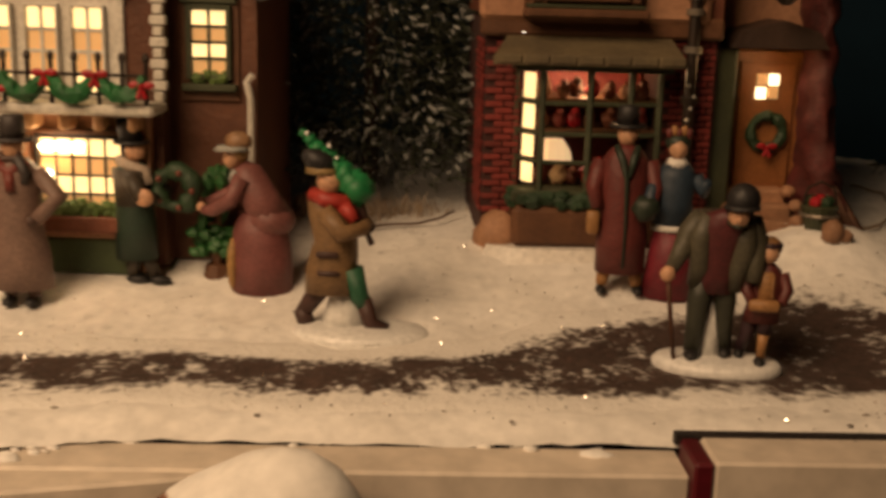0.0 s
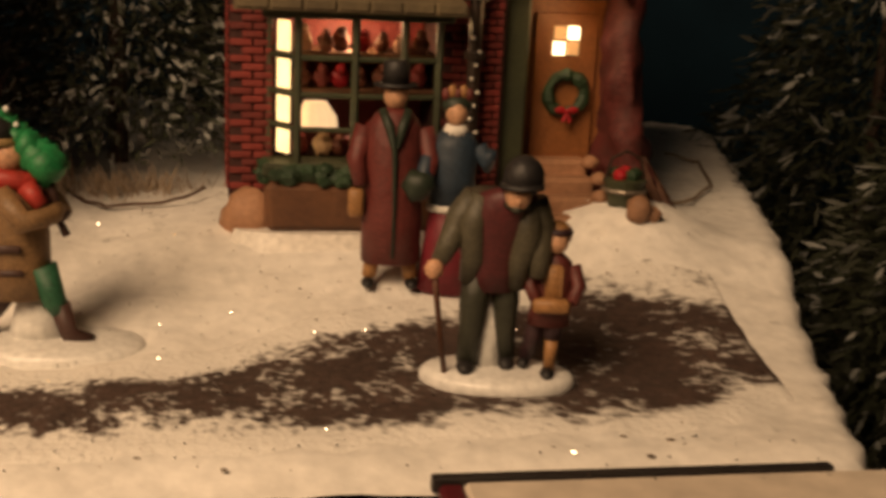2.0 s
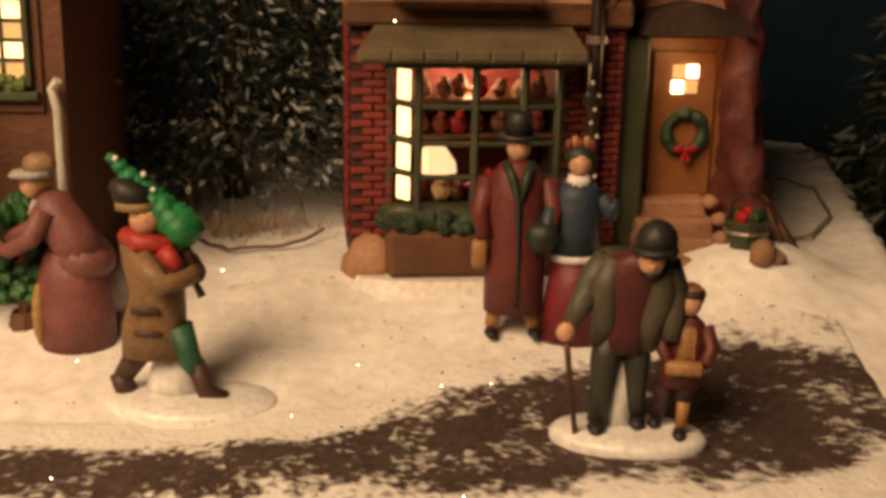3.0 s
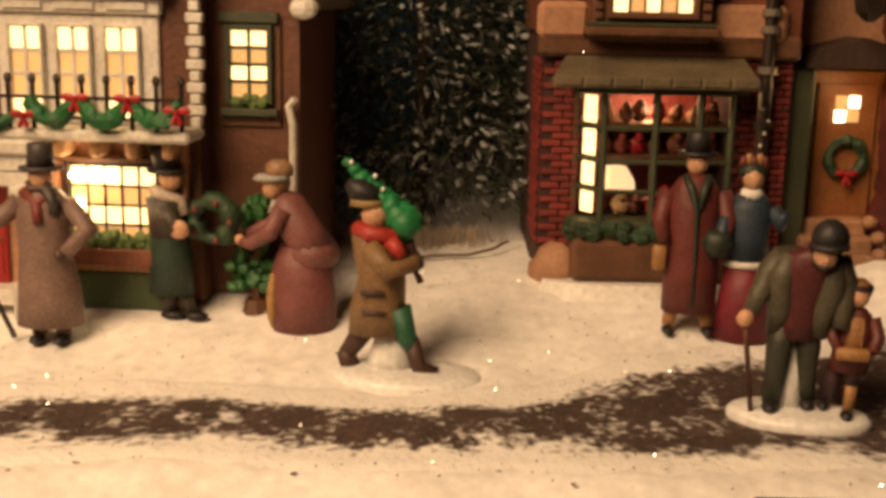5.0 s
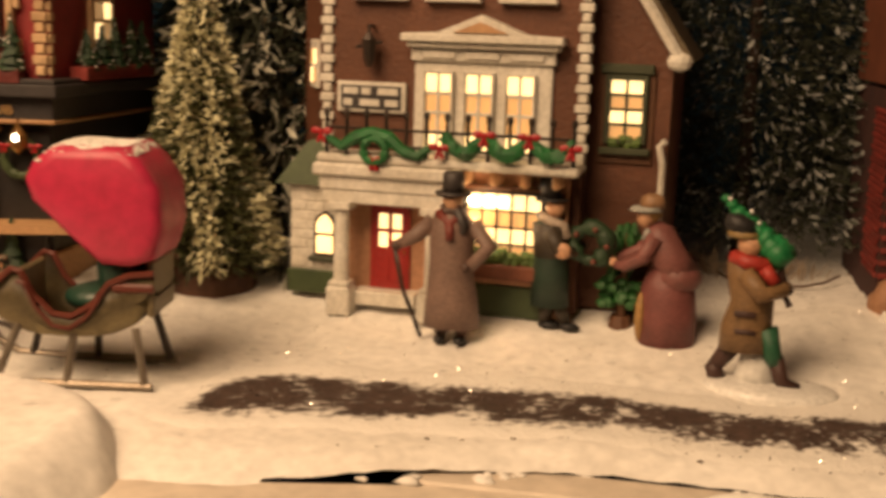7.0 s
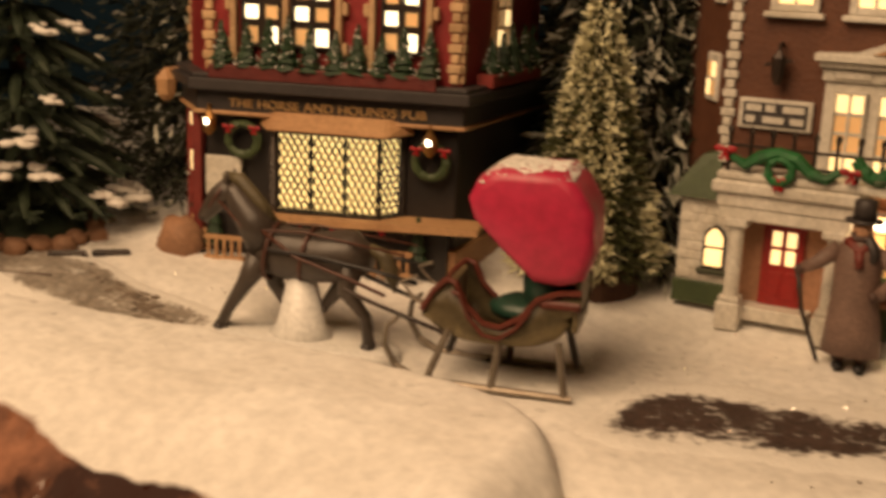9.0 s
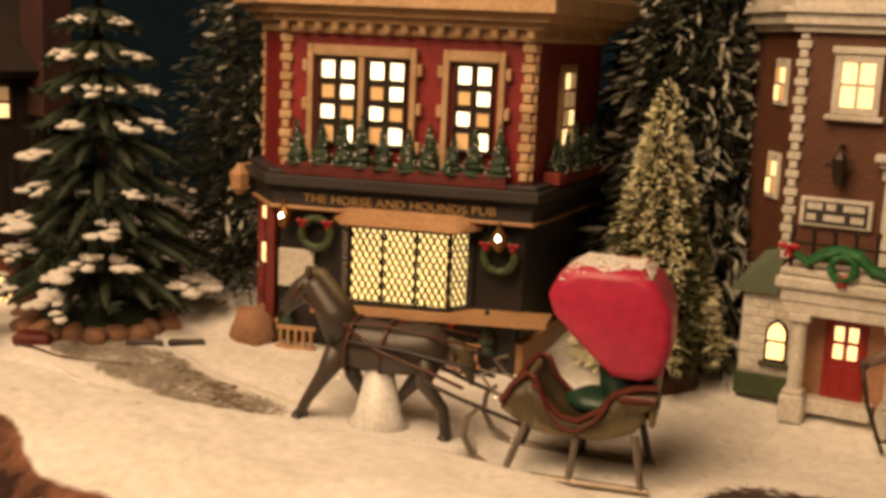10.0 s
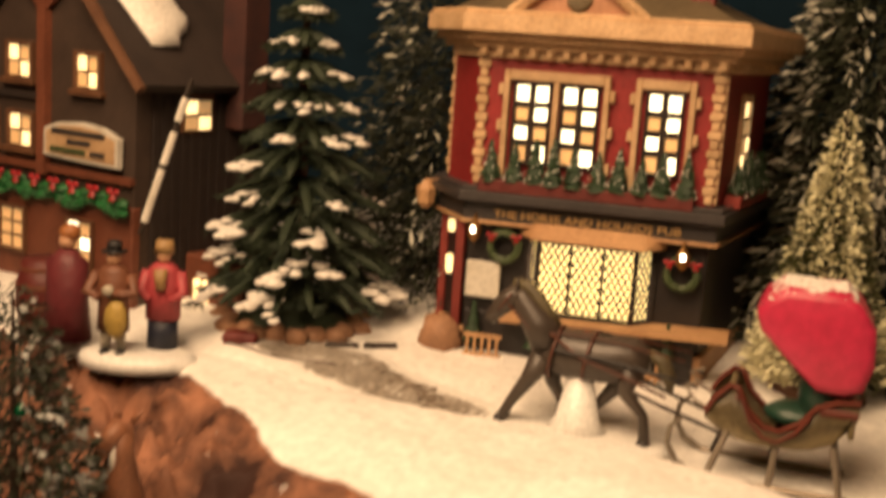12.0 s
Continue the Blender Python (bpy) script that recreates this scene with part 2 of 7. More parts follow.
def ball(bm, c, r, k=0, seg=10, lumpy=0.0, turn=None):
    """An ellipsoid, lumpy if wanted."""
    r = r if isinstance(r, (list, tuple)) else (r, r, r)
    c = Vector(c)
    rows = max(4, seg * 2 // 3)
    big = 2.2 / max(r)

    def at(a, b):
        v = Vector((r[0] * math.sin(b) * math.cos(a), r[1] * math.sin(b) * math.sin(a), r[2] * math.cos(b)))
        if lumpy:
            v *= 1 + lumpy * noise.noise((c + v) * big + c)
        return bm.verts.new(c + v)

    top, low = at(0, 0), at(0, math.pi)
    loops = [[at(2 * math.pi * i / seg, math.pi * j / rows) for i in range(seg)] for j in range(1, rows)]
    fs = []
    for i in range(seg):
        n = (i + 1) % seg
        fs.append(bm.faces.new((top, loops[0][i], loops[0][n])))
        fs.append(bm.faces.new((low, loops[-1][n], loops[-1][i])))
        for a, b in zip(loops, loops[1:]):
            fs.append(bm.faces.new((a[i], b[i], b[n], a[n])))
    for f in fs:
        f.material_index = k
    return bm


def prism(bm, outline, y0, y1, k=0):
    """An outline in x and z, carried from y0 to y1."""
    a = [bm.verts.new((x, y0, z)) for x, z in outline]
    b = [bm.verts.new((x, y1, z)) for x, z in outline]
    n = len(outline)
    for i in range(n):
        bm.faces.new((a[i], a[(i + 1) % n], b[(i + 1) % n], b[i])).material_index = k
    bm.faces.new(a[::-1]).material_index = k
    bm.faces.new(b).material_index = k
    return bm


def ring_of(bm, c, big, small, k=0, n=20, seg=7, rough=0.0):
    """A wreath standing upright, facing -y."""
    loops = []
    for i in range(n):
        a = 2 * math.pi * i / n
        s = small * (1 + rough * random.uniform(-1, 1))
        loops.append([bm.verts.new((c[0] + (big + s * math.cos(b)) * math.cos(a), c[1] + s * math.sin(b), c[2] + (big + s * math.cos(b)) * math.sin(a))) for b in [2 * math.pi * j / seg for j in range(seg)]])
    for i in range(n):
        a, b = loops[i], loops[(i + 1) % n]
        for j in range(seg):
            bm.faces.new((a[j], a[(j + 1) % seg], b[(j + 1) % seg], b[j])).material_index = k
    return bm


def bow(bm, c, s, k=0):
    """A ribbon bow: two loops, a knot and two tails."""
    x, y, z = c
    for d in (-1, 1):
        ball(bm, (x + d * s * 0.55, y, z + s * 0.1), (s * 0.5, s * 0.22, s * 0.32), k, 8)
        tube(bm, [(x, y, z), (x + d * s * 0.3, y - s * 0.1, z - s * 0.9)], [s * 0.14, s * 0.2], k, 6)
    return ball(bm, (x, y - s * 0.1, z), s * 0.24, k, 8)


def ss(a, b, v):
    t = min(1.0, max(0.0, (v - a) / (b - a)))
    return t * t * (3 - 2 * t)


def gz(x, y):
    """The height of the snow."""
    ql = -(x + 4) * 0.643 + y * 0.766
    return 0.34 * ss(-0.6, 2.2, max(y, ql - 0.3)) + 0.25 * ss(1.5, 4.5, ql) + 0.10 * ss(0.5, 1.6, y) * ss(-0.4, 0.6, x) + 0.26 * ss(1.0, 0.15, math.hypot(x - 3.95, y - 1.75))


def front_edge(x):
    """The table's front edge, which runs slightly askew."""
    return -2.13 + 0.09 * x - 0.75 * ss(-1.2, -4.2, x)


def window(parent, x0, x1, z0, z1, y, cols, rows, frame_mat, lit, dim=None, frame=0.05, bar=0.022, pick=None, depth=0.05, name="window"):
    """A framed window with a mesh for each pane."""
    bm = bmesh.new()
    for a, b, c, d in ((x0 - frame, x0, z0 - frame, z1 + frame), (x1, x1 + frame, z0 - frame, z1 + frame), (x0, x1, z1, z1 + frame), (x0, x1, z0 - frame, z0)):
        abox(bm, a, b, y - depth, y + 0.06, c, d, 0.008)
    for i in range(1, cols):
        x = x0 + (x1 - x0) * i / cols
        abox(bm, x - bar / 2, x + bar / 2, y - depth * 0.4, y + 0.05, z0, z1)
    for i in range(1, rows):
        z = z0 + (z1 - z0) * i / rows
        abox(bm, x0, x1, y - depth * 0.35, y + 0.045, z - bar / 2, z + bar / 2)
    w = part(name, bm, frame_mat, parent)
    for i in range(cols):
        for j in range(rows):
            a, b = x0 + (x1 - x0) * i / cols, x0 + (x1 - x0) * (i + 1) / cols
            c, d = z0 + (z1 - z0) * j / rows, z0 + (z1 - z0) * (j + 1) / rows
            bright = pick(i, j) if pick else True
            part("pane", box(a + 0.004, b - 0.004, y - 0.006, y + 0.012, c + 0.004, d - 0.004, 0.006), lit if bright else (dim or lit), w)
    return w


# ---- the table and its surroundings ----
def right_edge(y):
    return 4.52 + (y + 2) * 0.20


def build_ground():
    xs = [-22 + 0.11 * i for i in range(int(28.5 / 0.11))]
    ys = [-2.06 + 0.09 * i for i in range(int(10.5 / 0.09))]
    ys = [-6.5 + 0.4 * i for i in range(11)] + ys
    bm = bmesh.new()
    grid = []
    for y0 in ys:
        row = []
        for x in xs:
            y = y0 + ss(0.0, -2.06, y0) * (front_edge(max(x, -6.0)) + 2.06)
            e = right_edge(y)
            xx = min(x, e + 0.03 * noise.noise((y * 3, 0, 0)))
            z = gz(xx, y)
            z += 0.035 * noise.noise((xx * 1.3, y * 1.3, 3)) + 0.022 * noise.noise((xx * 4.5, y * 4.5, 7)) + 0.016 * noise.noise((xx * 12, y * 12, 1))
            z -= 0.10 * ss(-1.75, -2.1, y0)
            if y0 < -2.07:
                z = -0.25 - 0.9 * ss(-2.2, -6, y0)
            if x > e:
                z -= 0.05 + 0.25 * (x - e)
            row.append(bm.verts.new((xx, y, z)))
        grid.append(row)
    for y0, a, b in zip(ys, grid, grid[1:]):
        for i in range(len(xs) - 1):
            if xs[i] > right_edge(y0) + 0.8 or (y0 < -2.1 and xs[i] > -3.6):
                continue
            bm.faces.new((a[i], a[i + 1], b[i + 1], b[i]))
    bmesh.ops.delete(bm, geom=[v for v in bm.verts if not v.link_faces], context="VERTS")
    ob = new("ground", put("ground", bm, SNOW, True))
    tagged(ob, "loose white artificial snow spread over the display table", "snow", kind="structure")


def road_material(name, colour, second, rough):
    m = material(name, colour, rough, second=second, scale=40, bump=0.7, bump_scale=500, fine=0.25)
    n, l = m.node_tree.nodes, m.node_tree.links
    p = n["Principled BSDF"]
    dark = p.inputs["Base Color"].links[0].from_socket
    tc = n.new("ShaderNodeTexCoord")
    at = n.new("ShaderNodeAttribute")
    at.attribute_name = "edge"
    q, fine = n.new("ShaderNodeTexNoise"), n.new("ShaderNodeTexNoise")
    q.inputs["Scale"].default_value, q.inputs["Detail"].default_value, q.inputs["Roughness"].default_value = 52, 9, 0.72
    fine.inputs["Scale"].default_value, fine.inputs["Detail"].default_value = 420, 4
    for a in (q, fine):
        l.new(tc.outputs["Object"], a.inputs["Vector"])
    add, add2, mr = n.new("ShaderNodeMath"), n.new("ShaderNodeMath"), n.new("ShaderNodeMapRange")
    add2.operation = "MULTIPLY_ADD"
    add2.inputs[1].default_value, add2.inputs[2].default_value = 0.45, -0.22
    l.new(fine.outputs["Fac"], add2.inputs[0])
    l.new(q.outputs["Fac"], add.inputs[0])
    l.new(add2.outputs[0], add.inputs[1])
    add3 = n.new("ShaderNodeMath")
    l.new(add.outputs[0], add3.inputs[0])
    l.new(at.outputs["Fac"], add3.inputs[1])
    mr.inputs["From Min"].default_value, mr.inputs["From Max"].default_value = 0.52, 0.70
    l.new(add3.outputs[0], mr.inputs["Value"])
    mix = n.new("ShaderNodeMix")
    mix.data_type = "RGBA"
    mix.inputs["B"].default_value = (0.78, 0.755, 0.71, 1)
    l.new(mr.outputs["Result"], mix.inputs["Factor"])
    l.new(dark, mix.inputs["A"])
    l.new(mix.outputs["Result"], p.inputs["Base Color"])
    return m


def build_puddle():
    """A frozen grey puddle between the bank and the horse, snow drifting over its rim."""
    bm = bmesh.new()
    lay = bm.verts.layers.float.new("edge")
    cols = []
    for i in range(81):
        t = i / 80
        x = -12.0 + 3.6 * t
        mid = -2.52 - 0.28 * t + 0.06 * noise.noise((x * 1.4, 2, 0))
        half = 0.34 + 0.10 * noise.noise((x * 1.1, 6, 0))
        col = []
        for j in range(17):
            u = -1 + j / 8
            y = mid + u * (half + 0.2)
            v = bm.verts.new((x, y, gz(x, y) + 0.024 - 0.03 * ss(0.8, 1.0, abs(u)) + 0.035 * noise.noise((x * 1.3, y * 1.3, 3)) + 0.014 * noise.noise((x * 4.5, y * 4.5, 7))))
            v[lay] = 0.5 * ss(0.5, 0.95, abs(u)) + 0.4 * ss(0.12, 0.0, t) + 0.4 * ss(0.92, 1.0, t) - 0.06 * t
            col.append(v)
        cols.append(col)
    for a, b in zip(cols, cols[1:]):
        for j in range(16):
            bm.faces.new((a[j], b[j], b[j + 1], a[j + 1]))
    ob = new("puddle", put("puddle", bm, road_material("puddle_ice", (0.40, 0.36, 0.31), (0.24, 0.20, 0.16), 0.45), True))
    tagged(ob, "grey frozen puddle dusted with snow", "puddle", kind="structure")


def build_road():
    """A dark felt road with snow strewn over its edges."""
    bm = bmesh.new()
    lay = bm.verts.layers.float.new("edge")
    n = 220
    cols = []
    for i in range(n + 1):
        x = -4.75 + 9.25 * i / n
        back = float(np.interp(x, (-4.4, -3.9, -2.6, -1.3, -0.3, 0.8, 1.4, 2.3, 3.6, 4.5), (-1.35, -1.1, -0.9, -0.72, -0.82, -0.5, 0.05, 0.48, 0.72, 0.78))) + 0.08 * noise.noise((x * 1.2, 0, 5))
        front = float(np.interp(x, (-4.3, -2.6, -1.5, -0.4, 0.7, 1.6, 2.2, 3.7, 4.5), (-2.35, -1.77, -1.55, -1.54, -1.38, -1.34, -1.18, -1.05, -0.45))) + 0.08 * noise.noise((x * 1.5, 9, 5))
        pad = 0.46
        col = []
        for j in range(27):
            t = j / 26
            y = (front - pad) + (back - front + 2 * pad) * t
            v = bm.verts.new((x, y, gz(x, y) + 0.020 + 0.035 * noise.noise((x * 1.3, y * 1.3, 3)) + 0.014 * noise.noise((x * 4.5, y * 4.5, 7)) + 0.006 * noise.noise((x * 14, y * 14, 1))))
            v.co.z -= 0.10 * ss(0.31, -0.04, y - front_edge(x))
            e = 0.48 * max(ss(0.26, -0.24, back - y), ss(0.24, -0.40, y - front)) + 0.35 * ss(-4.4, -4.75, x) - 0.03
            if x > 3.2 and back - y < 0.3:
                e *= 0.45
            v[lay] = e
            col.append(v)
        cols.append(col)
    for a, b in zip(cols, cols[1:]):
        for j in range(26):
            bm.faces.new((a[j], b[j], b[j + 1], a[j + 1]))
    for col in (cols[0], cols[-1]):
        for v in col:
            v.co.z -= 0.03
    for col in cols:
        for k, dz in ((0, 0.07), (1, 0.045), (2, 0.02), (-1, 0.05), (-2, 0.03), (-3, 0.012)):
            col[k].co.z -= dz
    ob = new("road", put("road", bm, road_material("road_felt", (0.075, 0.044, 0.034), (0.045, 0.026, 0.02), 0.8), True))
    tagged(ob, "dark brown felt road strewn with loose snow", "road", kind="structure")


def build_surroundings():
    tagged(new("table_top", put("table_top", box(-26, 4.3, -1.6, 9.5, -0.62, -0.26), FLOCK)), "dark cloth-covered table under the snow", "table", kind="structure")
    skew = Matrix.Translation((0, -2.13 * U, 0)) @ pose(0, 0, 0, 0, 0, 5.14)

    def along(name, bm, mat, label, category):
        ob = new(name, put(name, bm, mat))
        ob.matrix_world = skew
        tagged(ob, label, category, kind="structure")

    along("mat", box(2.12, 4.32, -0.05, 0.02, -0.06, 0.024, 0.008), BLACK, "thin black mat whose edge shows under the snow", "mat")
    for x0, x1, y, top in ((-2.6, 2.15, 0.02, -0.115), (2.28, 4.9, -0.055, 0.008)):
        along("fascia_board", box(x0, x1, y - 0.42, y, -6, top, 0.02), BOARD, "white foam board along the table front", "board")
    bent = new("fascia_board", put("fascia_board", box(-4.6, 0, -0.42, 0.0, -6, -0.135, 0.02), BOARD))
    bent.matrix_world = pose(-0.75 * U, -2.20 * U, 0, 0, 0, 18.0)
    tagged(bent, "white foam board bending round the table front", "board", kind="structure")
    along("fascia_post", box(2.15, 2.28, -0.48, -0.055, -6, 0.0, 0.02), MAROON, "maroon post between two white boards", "post")
    tagged(new("front_shelf", put("front_shelf", box(-17, 3, -9.5, -2.9, -2.6, -2.3), FLOCK)), "dark cloth shelf in front of the table", "shelf", kind="structure")
    tagged(new("side_shelf", put("side_shelf", box(4.6, 14, -6, 9.5, -3.2, -2.9), FLOCK)), "dark cloth shelf beside the table", "shelf", kind="structure")
    # a night-blue backdrop bent round the display
    line = [(15, -12), (14.5, 6), (11, 9.8), (0, 10.4), (-10, 9.6), (-19, 5.0), (-24, -2), (-25, -16)]
    bm = bmesh.new()
    lo = [bm.verts.new((x, y, -8)) for x, y in line]
    hi = [bm.verts.new((x, y, 18)) for x, y in line]
    lo2 = [bm.verts.new((x * 1.03, y * 1.03, -8)) for x, y in line]
    hi2 = [bm.verts.new((x * 1.03, y * 1.03, 18)) for x, y in line]
    for i in range(len(line) - 1):
        bm.faces.new((lo[i], lo[i + 1], hi[i + 1], hi[i]))
        bm.faces.new((lo2[i], hi2[i], hi2[i + 1], lo2[i + 1]))
        bm.faces.new((hi[i], hi[i + 1], hi2[i + 1], hi2[i]))
    back = new("backdrop", put("backdrop", bm, BACKDROP))
    tagged(back, "dark blue night backdrop with painted snowflakes", "backdrop", kind="structure")
    random.seed(5)
    bm = bmesh.new()
    for i in range(90):
        s = random.uniform(0, len(line) - 1.001)
        k = int(s)
        (ax, ay), (bx, by) = line[k], line[k + 1]
        x, y = ax + (bx - ax) * (s - k), ay + (by - ay) * (s - k)
        ball(bm, (x * 0.995, y * 0.995, random.uniform(2.5, 9)), (0.05 + 0.05 * random.random(),) * 3, 0, 6)
    ob = new("snowflake", put("snowflake", bm, WHITE))
    ob.parent = back
    tagged(ob, kind="stuff")
    # the room behind the viewer
    bm = bmesh.new()
    abox(bm, -45, 40, -62, -60, -22, 45)
    abox(bm, -47, -45, -60, 20, -22, 45)
    abox(bm, 40, 42, -60, 20, -22, 45)
    abox(bm, -45, 40, 18, 20, -22, 45)
    tagged(new("wall", put("wall", bm, ROOM)), "plain warm wall of the room", "wall", kind="structure")
    tagged(new("ceiling", put("ceiling", box(-45, 40, -60, 18, 45, 47), ROOM)), "plain ceiling of the room", "ceiling", kind="structure")
    tagged(new("floor", put("floor", box(-45, 40, -60, 18, -24, -22), WOOD)), "brown floor of the room", "floor", kind="structure")


build_ground()
build_road()
build_puddle()
build_surroundings()


# ---- houses ----
def quoins(parent, x, y, z0, z1, wide, mat, step=0.115, name="quoin", both=0):
    i = 0
    z = z0
    while z < z1:
        w = wide if i % 2 else wide * 0.62
        part(name, box(x - w if both <= 0 else x - 0.03, x + w if both >= 0 else x + 0.03, y - 0.05, y + 0.04, z, min(z1, z + step - 0.012), 0.012), mat, parent)
        z += step
        i += 1


def pub():
    h = thing("pub_house", -8.456, -0.634, 0.383, 16.3, "crimson and black pub model with lit lattice bay window", "model house", size=0.983)
    zb = 0.45
    L = lambda z: z - zb

    def bx(x0, x1, y0, y1, z0, z1, b=0.012):
        return box(x0, x1, y0, y1, L(z0), L(z1), b)

    # storeys: the left corner is cut and the right wall splayed
    plan_up = [(-1.45, 0), (1.40, 0), (1.86, 2.3), (-2.0, 2.3), (-1.95, 0.75)]

    def storey(name, plan, z0, z1, mat, label=""):
        bm = bmesh.new()
        a = [bm.verts.new((x, y, L(z0))) for x, y in plan]
        b = [bm.verts.new((x, y, L(z1))) for x, y in plan]
        n = len(plan)
        for i in range(n):
            bm.faces.new((a[i], a[(i + 1) % n], b[(i + 1) % n], b[i]))
        bm.faces.new(a[::-1])
        bm.faces.new(b)
        bmesh.ops.bevel(bm, geom=bm.edges[:], offset=0.012, segments=1, affect="EDGES")
        return part(name, bm, mat, h, label)

    def grown(d):
        return [(-1.45 - d * 0.3, -d), (1.40 + d * 0.55, -d), (1.86 + d, 2.3 + d), (-2.0 - d, 2.3 + d), (-1.95 - d * 0.8, 0.75 - d * 0.4)]

    storey("upper_wall", plan_up, 2.3, 4.12, RED_WALL, "crimson upper wall")
    storey("lower_wall", grown(-0.02), 0.35, 2.3, BLACK, "black-painted lower wall")
    storey("plinth", grown(0.06), 0.2, 0.72, TAN, "tan stone plinth")
    storey("ledge", grown(0.26), 2.30, 2.42, CHARCOAL, "charcoal ledge")
    storey("ledge", grown(0.20), 2.42, 2.47, CHARCOAL)
    storey("fascia", grown(0.12), 2.06, 2.30, CHARCOAL, "charcoal sign band")
    storey("fascia_moulding", grown(0.17), 2.03, 2.07, TAN)
    storey("frieze", grown(0.05), 3.98, 4.10, CREAM)
    storey("cornice", grown(0.16), 4.10, 4.18, CREAM, "cream cornice")
    storey("cornice", grown(0.28), 4.18, 4.27, CREAM)
    storey("cornice", grown(0.42), 4.27, 4.48, CREAM)
    storey("cornice", grown(0.36), 4.48, 4.53, CREAM)
    for i in range(15):
        x = -1.38 + i * 0.195
        part("corbel", bx(x - 0.045, x + 0.045, -0.16, 0, 4.0, 4.11, 0.02), CREAM, h)
    for i in range(9):
        y = 0.1 + i * 0.24
        x = 1.40 + 0.2 * y
        part("corbel", bx(x, x + 0.16, y - 0.045, y + 0.045, 4.0, 4.11, 0.02), CREAM, h)
    # roof, pediment and chimneys
    bm = bmesh.new()
    a = [bm.verts.new((x, y, L(4.5))) for x, y in grown(0.18)]
    b = [bm.verts.new((x, y, L(5.0))) for x, y in [(-0.9, 0.9), (0.75, 0.9), (0.75, 1.6), (-1.2, 1.6), (-1.2, 1.1)]]
    for i in range(5):
        bm.faces.new((a[i], a[(i + 1) % 5], b[(i + 1) % 5], b[i]))
    bm.faces.new(b)
    bm.faces.new(a[::-1])
    part("roof", bm, ROOF, h, "olive slate roof")
    bm = bmesh.new()
    prism(bm, [(-1.0, L(4.5)), (0.38, L(4.5)), (-0.31, L(5.06))], -0.16, 0.9)
    p = part("pediment", bm, PLASTER, h, "cream triangular pediment")
    for (ax, az), (bx_, bz) in (((-1.08, 4.5), (-0.31, 5.10)), ((0.46, 4.5), (-0.31, 5.10))):
        bm = bmesh.new()
        tube(bm, [(ax, -0.2, L(az)), (bx_, -0.2, L(bz))], 0.075, seg=6)
        part("raking_moulding", bm, CREAM, p)
    bm = bmesh.new()
    ball(bm, (-0.31, -0.17, L(4.67)), (0.16, 0.05, 0.14), 0, 10, 0.3)
    part("relief", bm, GREYBROWN, p)
    for x, y in ((-0.98, 0.55), (1.02, 0.55)):
        bm = bmesh.new()
        abox(bm, x - 0.14, x + 0.14, y - 0.14, y + 0.14, L(4.5), L(6.3), 0.02)
        abox(bm, x - 0.18, x + 0.18, y - 0.18, y + 0.18, L(5.35), L(5.42), 0.015)
        abox(bm, x - 0.18, x + 0.18, y - 0.18, y + 0.18, L(4.9), L(4.95), 0.015)
        part("chimney", bm, BRICK_RED, h, "red brick chimney")
    # corner stones
    for x in (-1.38, 1.33):
        quoins(h, x, 0, L(2.5), L(3.98), 0.075, CREAM, 0.105)
    quoins(h, -1.92, 0.76, L(2.5), L(3.98), 0.06, CREAM, 0.105)
    for j in range(14):
        part("quoin", box(1.36, 1.43, 0.0, 0.12 if j % 2 else 0.07, L(2.5 + j * 0.105), L(2.5 + j * 0.105 + 0.09), 0.01), CREAM, h)
    # upper windows
    def pick_a(i, j):
        return (i, 3 - j) in {(0, 0), (1, 0), (1, 1), (0, 2), (1, 3)}

    for x0, x1 in ((-1.0, -0.56), (-0.44, 0.0), (0.54, 0.96)):
        window(h, x0 + 0.03, x1 - 0.03, L(2.80), L(3.69), -0.02, 2, 4, IRON, LIT_HOT, LIT_DIM, 0.035, 0.078, pick_a)
    for x0, x1 in ((-1.05, 0.05), (0.48, 1.02)):
        bm = bmesh.new()
        abox(bm, x0 - 0.07, x0 + 0.0, -0.10, 0.02, L(2.6), L(3.86), 0.012)
        abox(bm, x1 - 0.0, x1 + 0.07, -0.10, 0.02, L(2.6), L(3.86), 0.012)
        abox(bm, x0, x1, -0.10, 0.02, L(3.74), L(3.86), 0.012)
        if x1 - x0 > 0.8:
            abox(bm, -0.535, -0.465, -0.09, 0.02, L(2.7), L(3.74), 0.01)
        for j in range(5):
            for s, x in ((-1, x0 - 0.07), (1, x1 + 0.07)):
                if j % 2 == 0:
                    abox(bm, min(x, x + s * 0.06), max(x, x + s * 0.06), -0.085, 0.02, L(2.72 + j * 0.21), L(2.85 + j * 0.21), 0.01)
        part("window_surround", bm, CREAM, h, "cream stone window surround")
    # window on the splayed right wall
    m = Matrix.Translation((1.40, 0, 0)) @ pose(0, 0, 0, 0, 0, -11.3)
    w = part("side_window", box(-0.02, 0.05, 0.78, 1.28, L(2.75), L(3.75), 0.012, m), CREAM, h)
    for k in range(8):
        y = 0.86 + 0.19 * (k % 2)
        part("pane", box(0.045, 0.06, y, y + 0.14, L(2.85 + (k // 2) * 0.21), L(3.02 + (k // 2) * 0.21), 0, m), LIT_DIM if k % 3 else LIT, w)
    # planters with little firs
    random.seed(11)
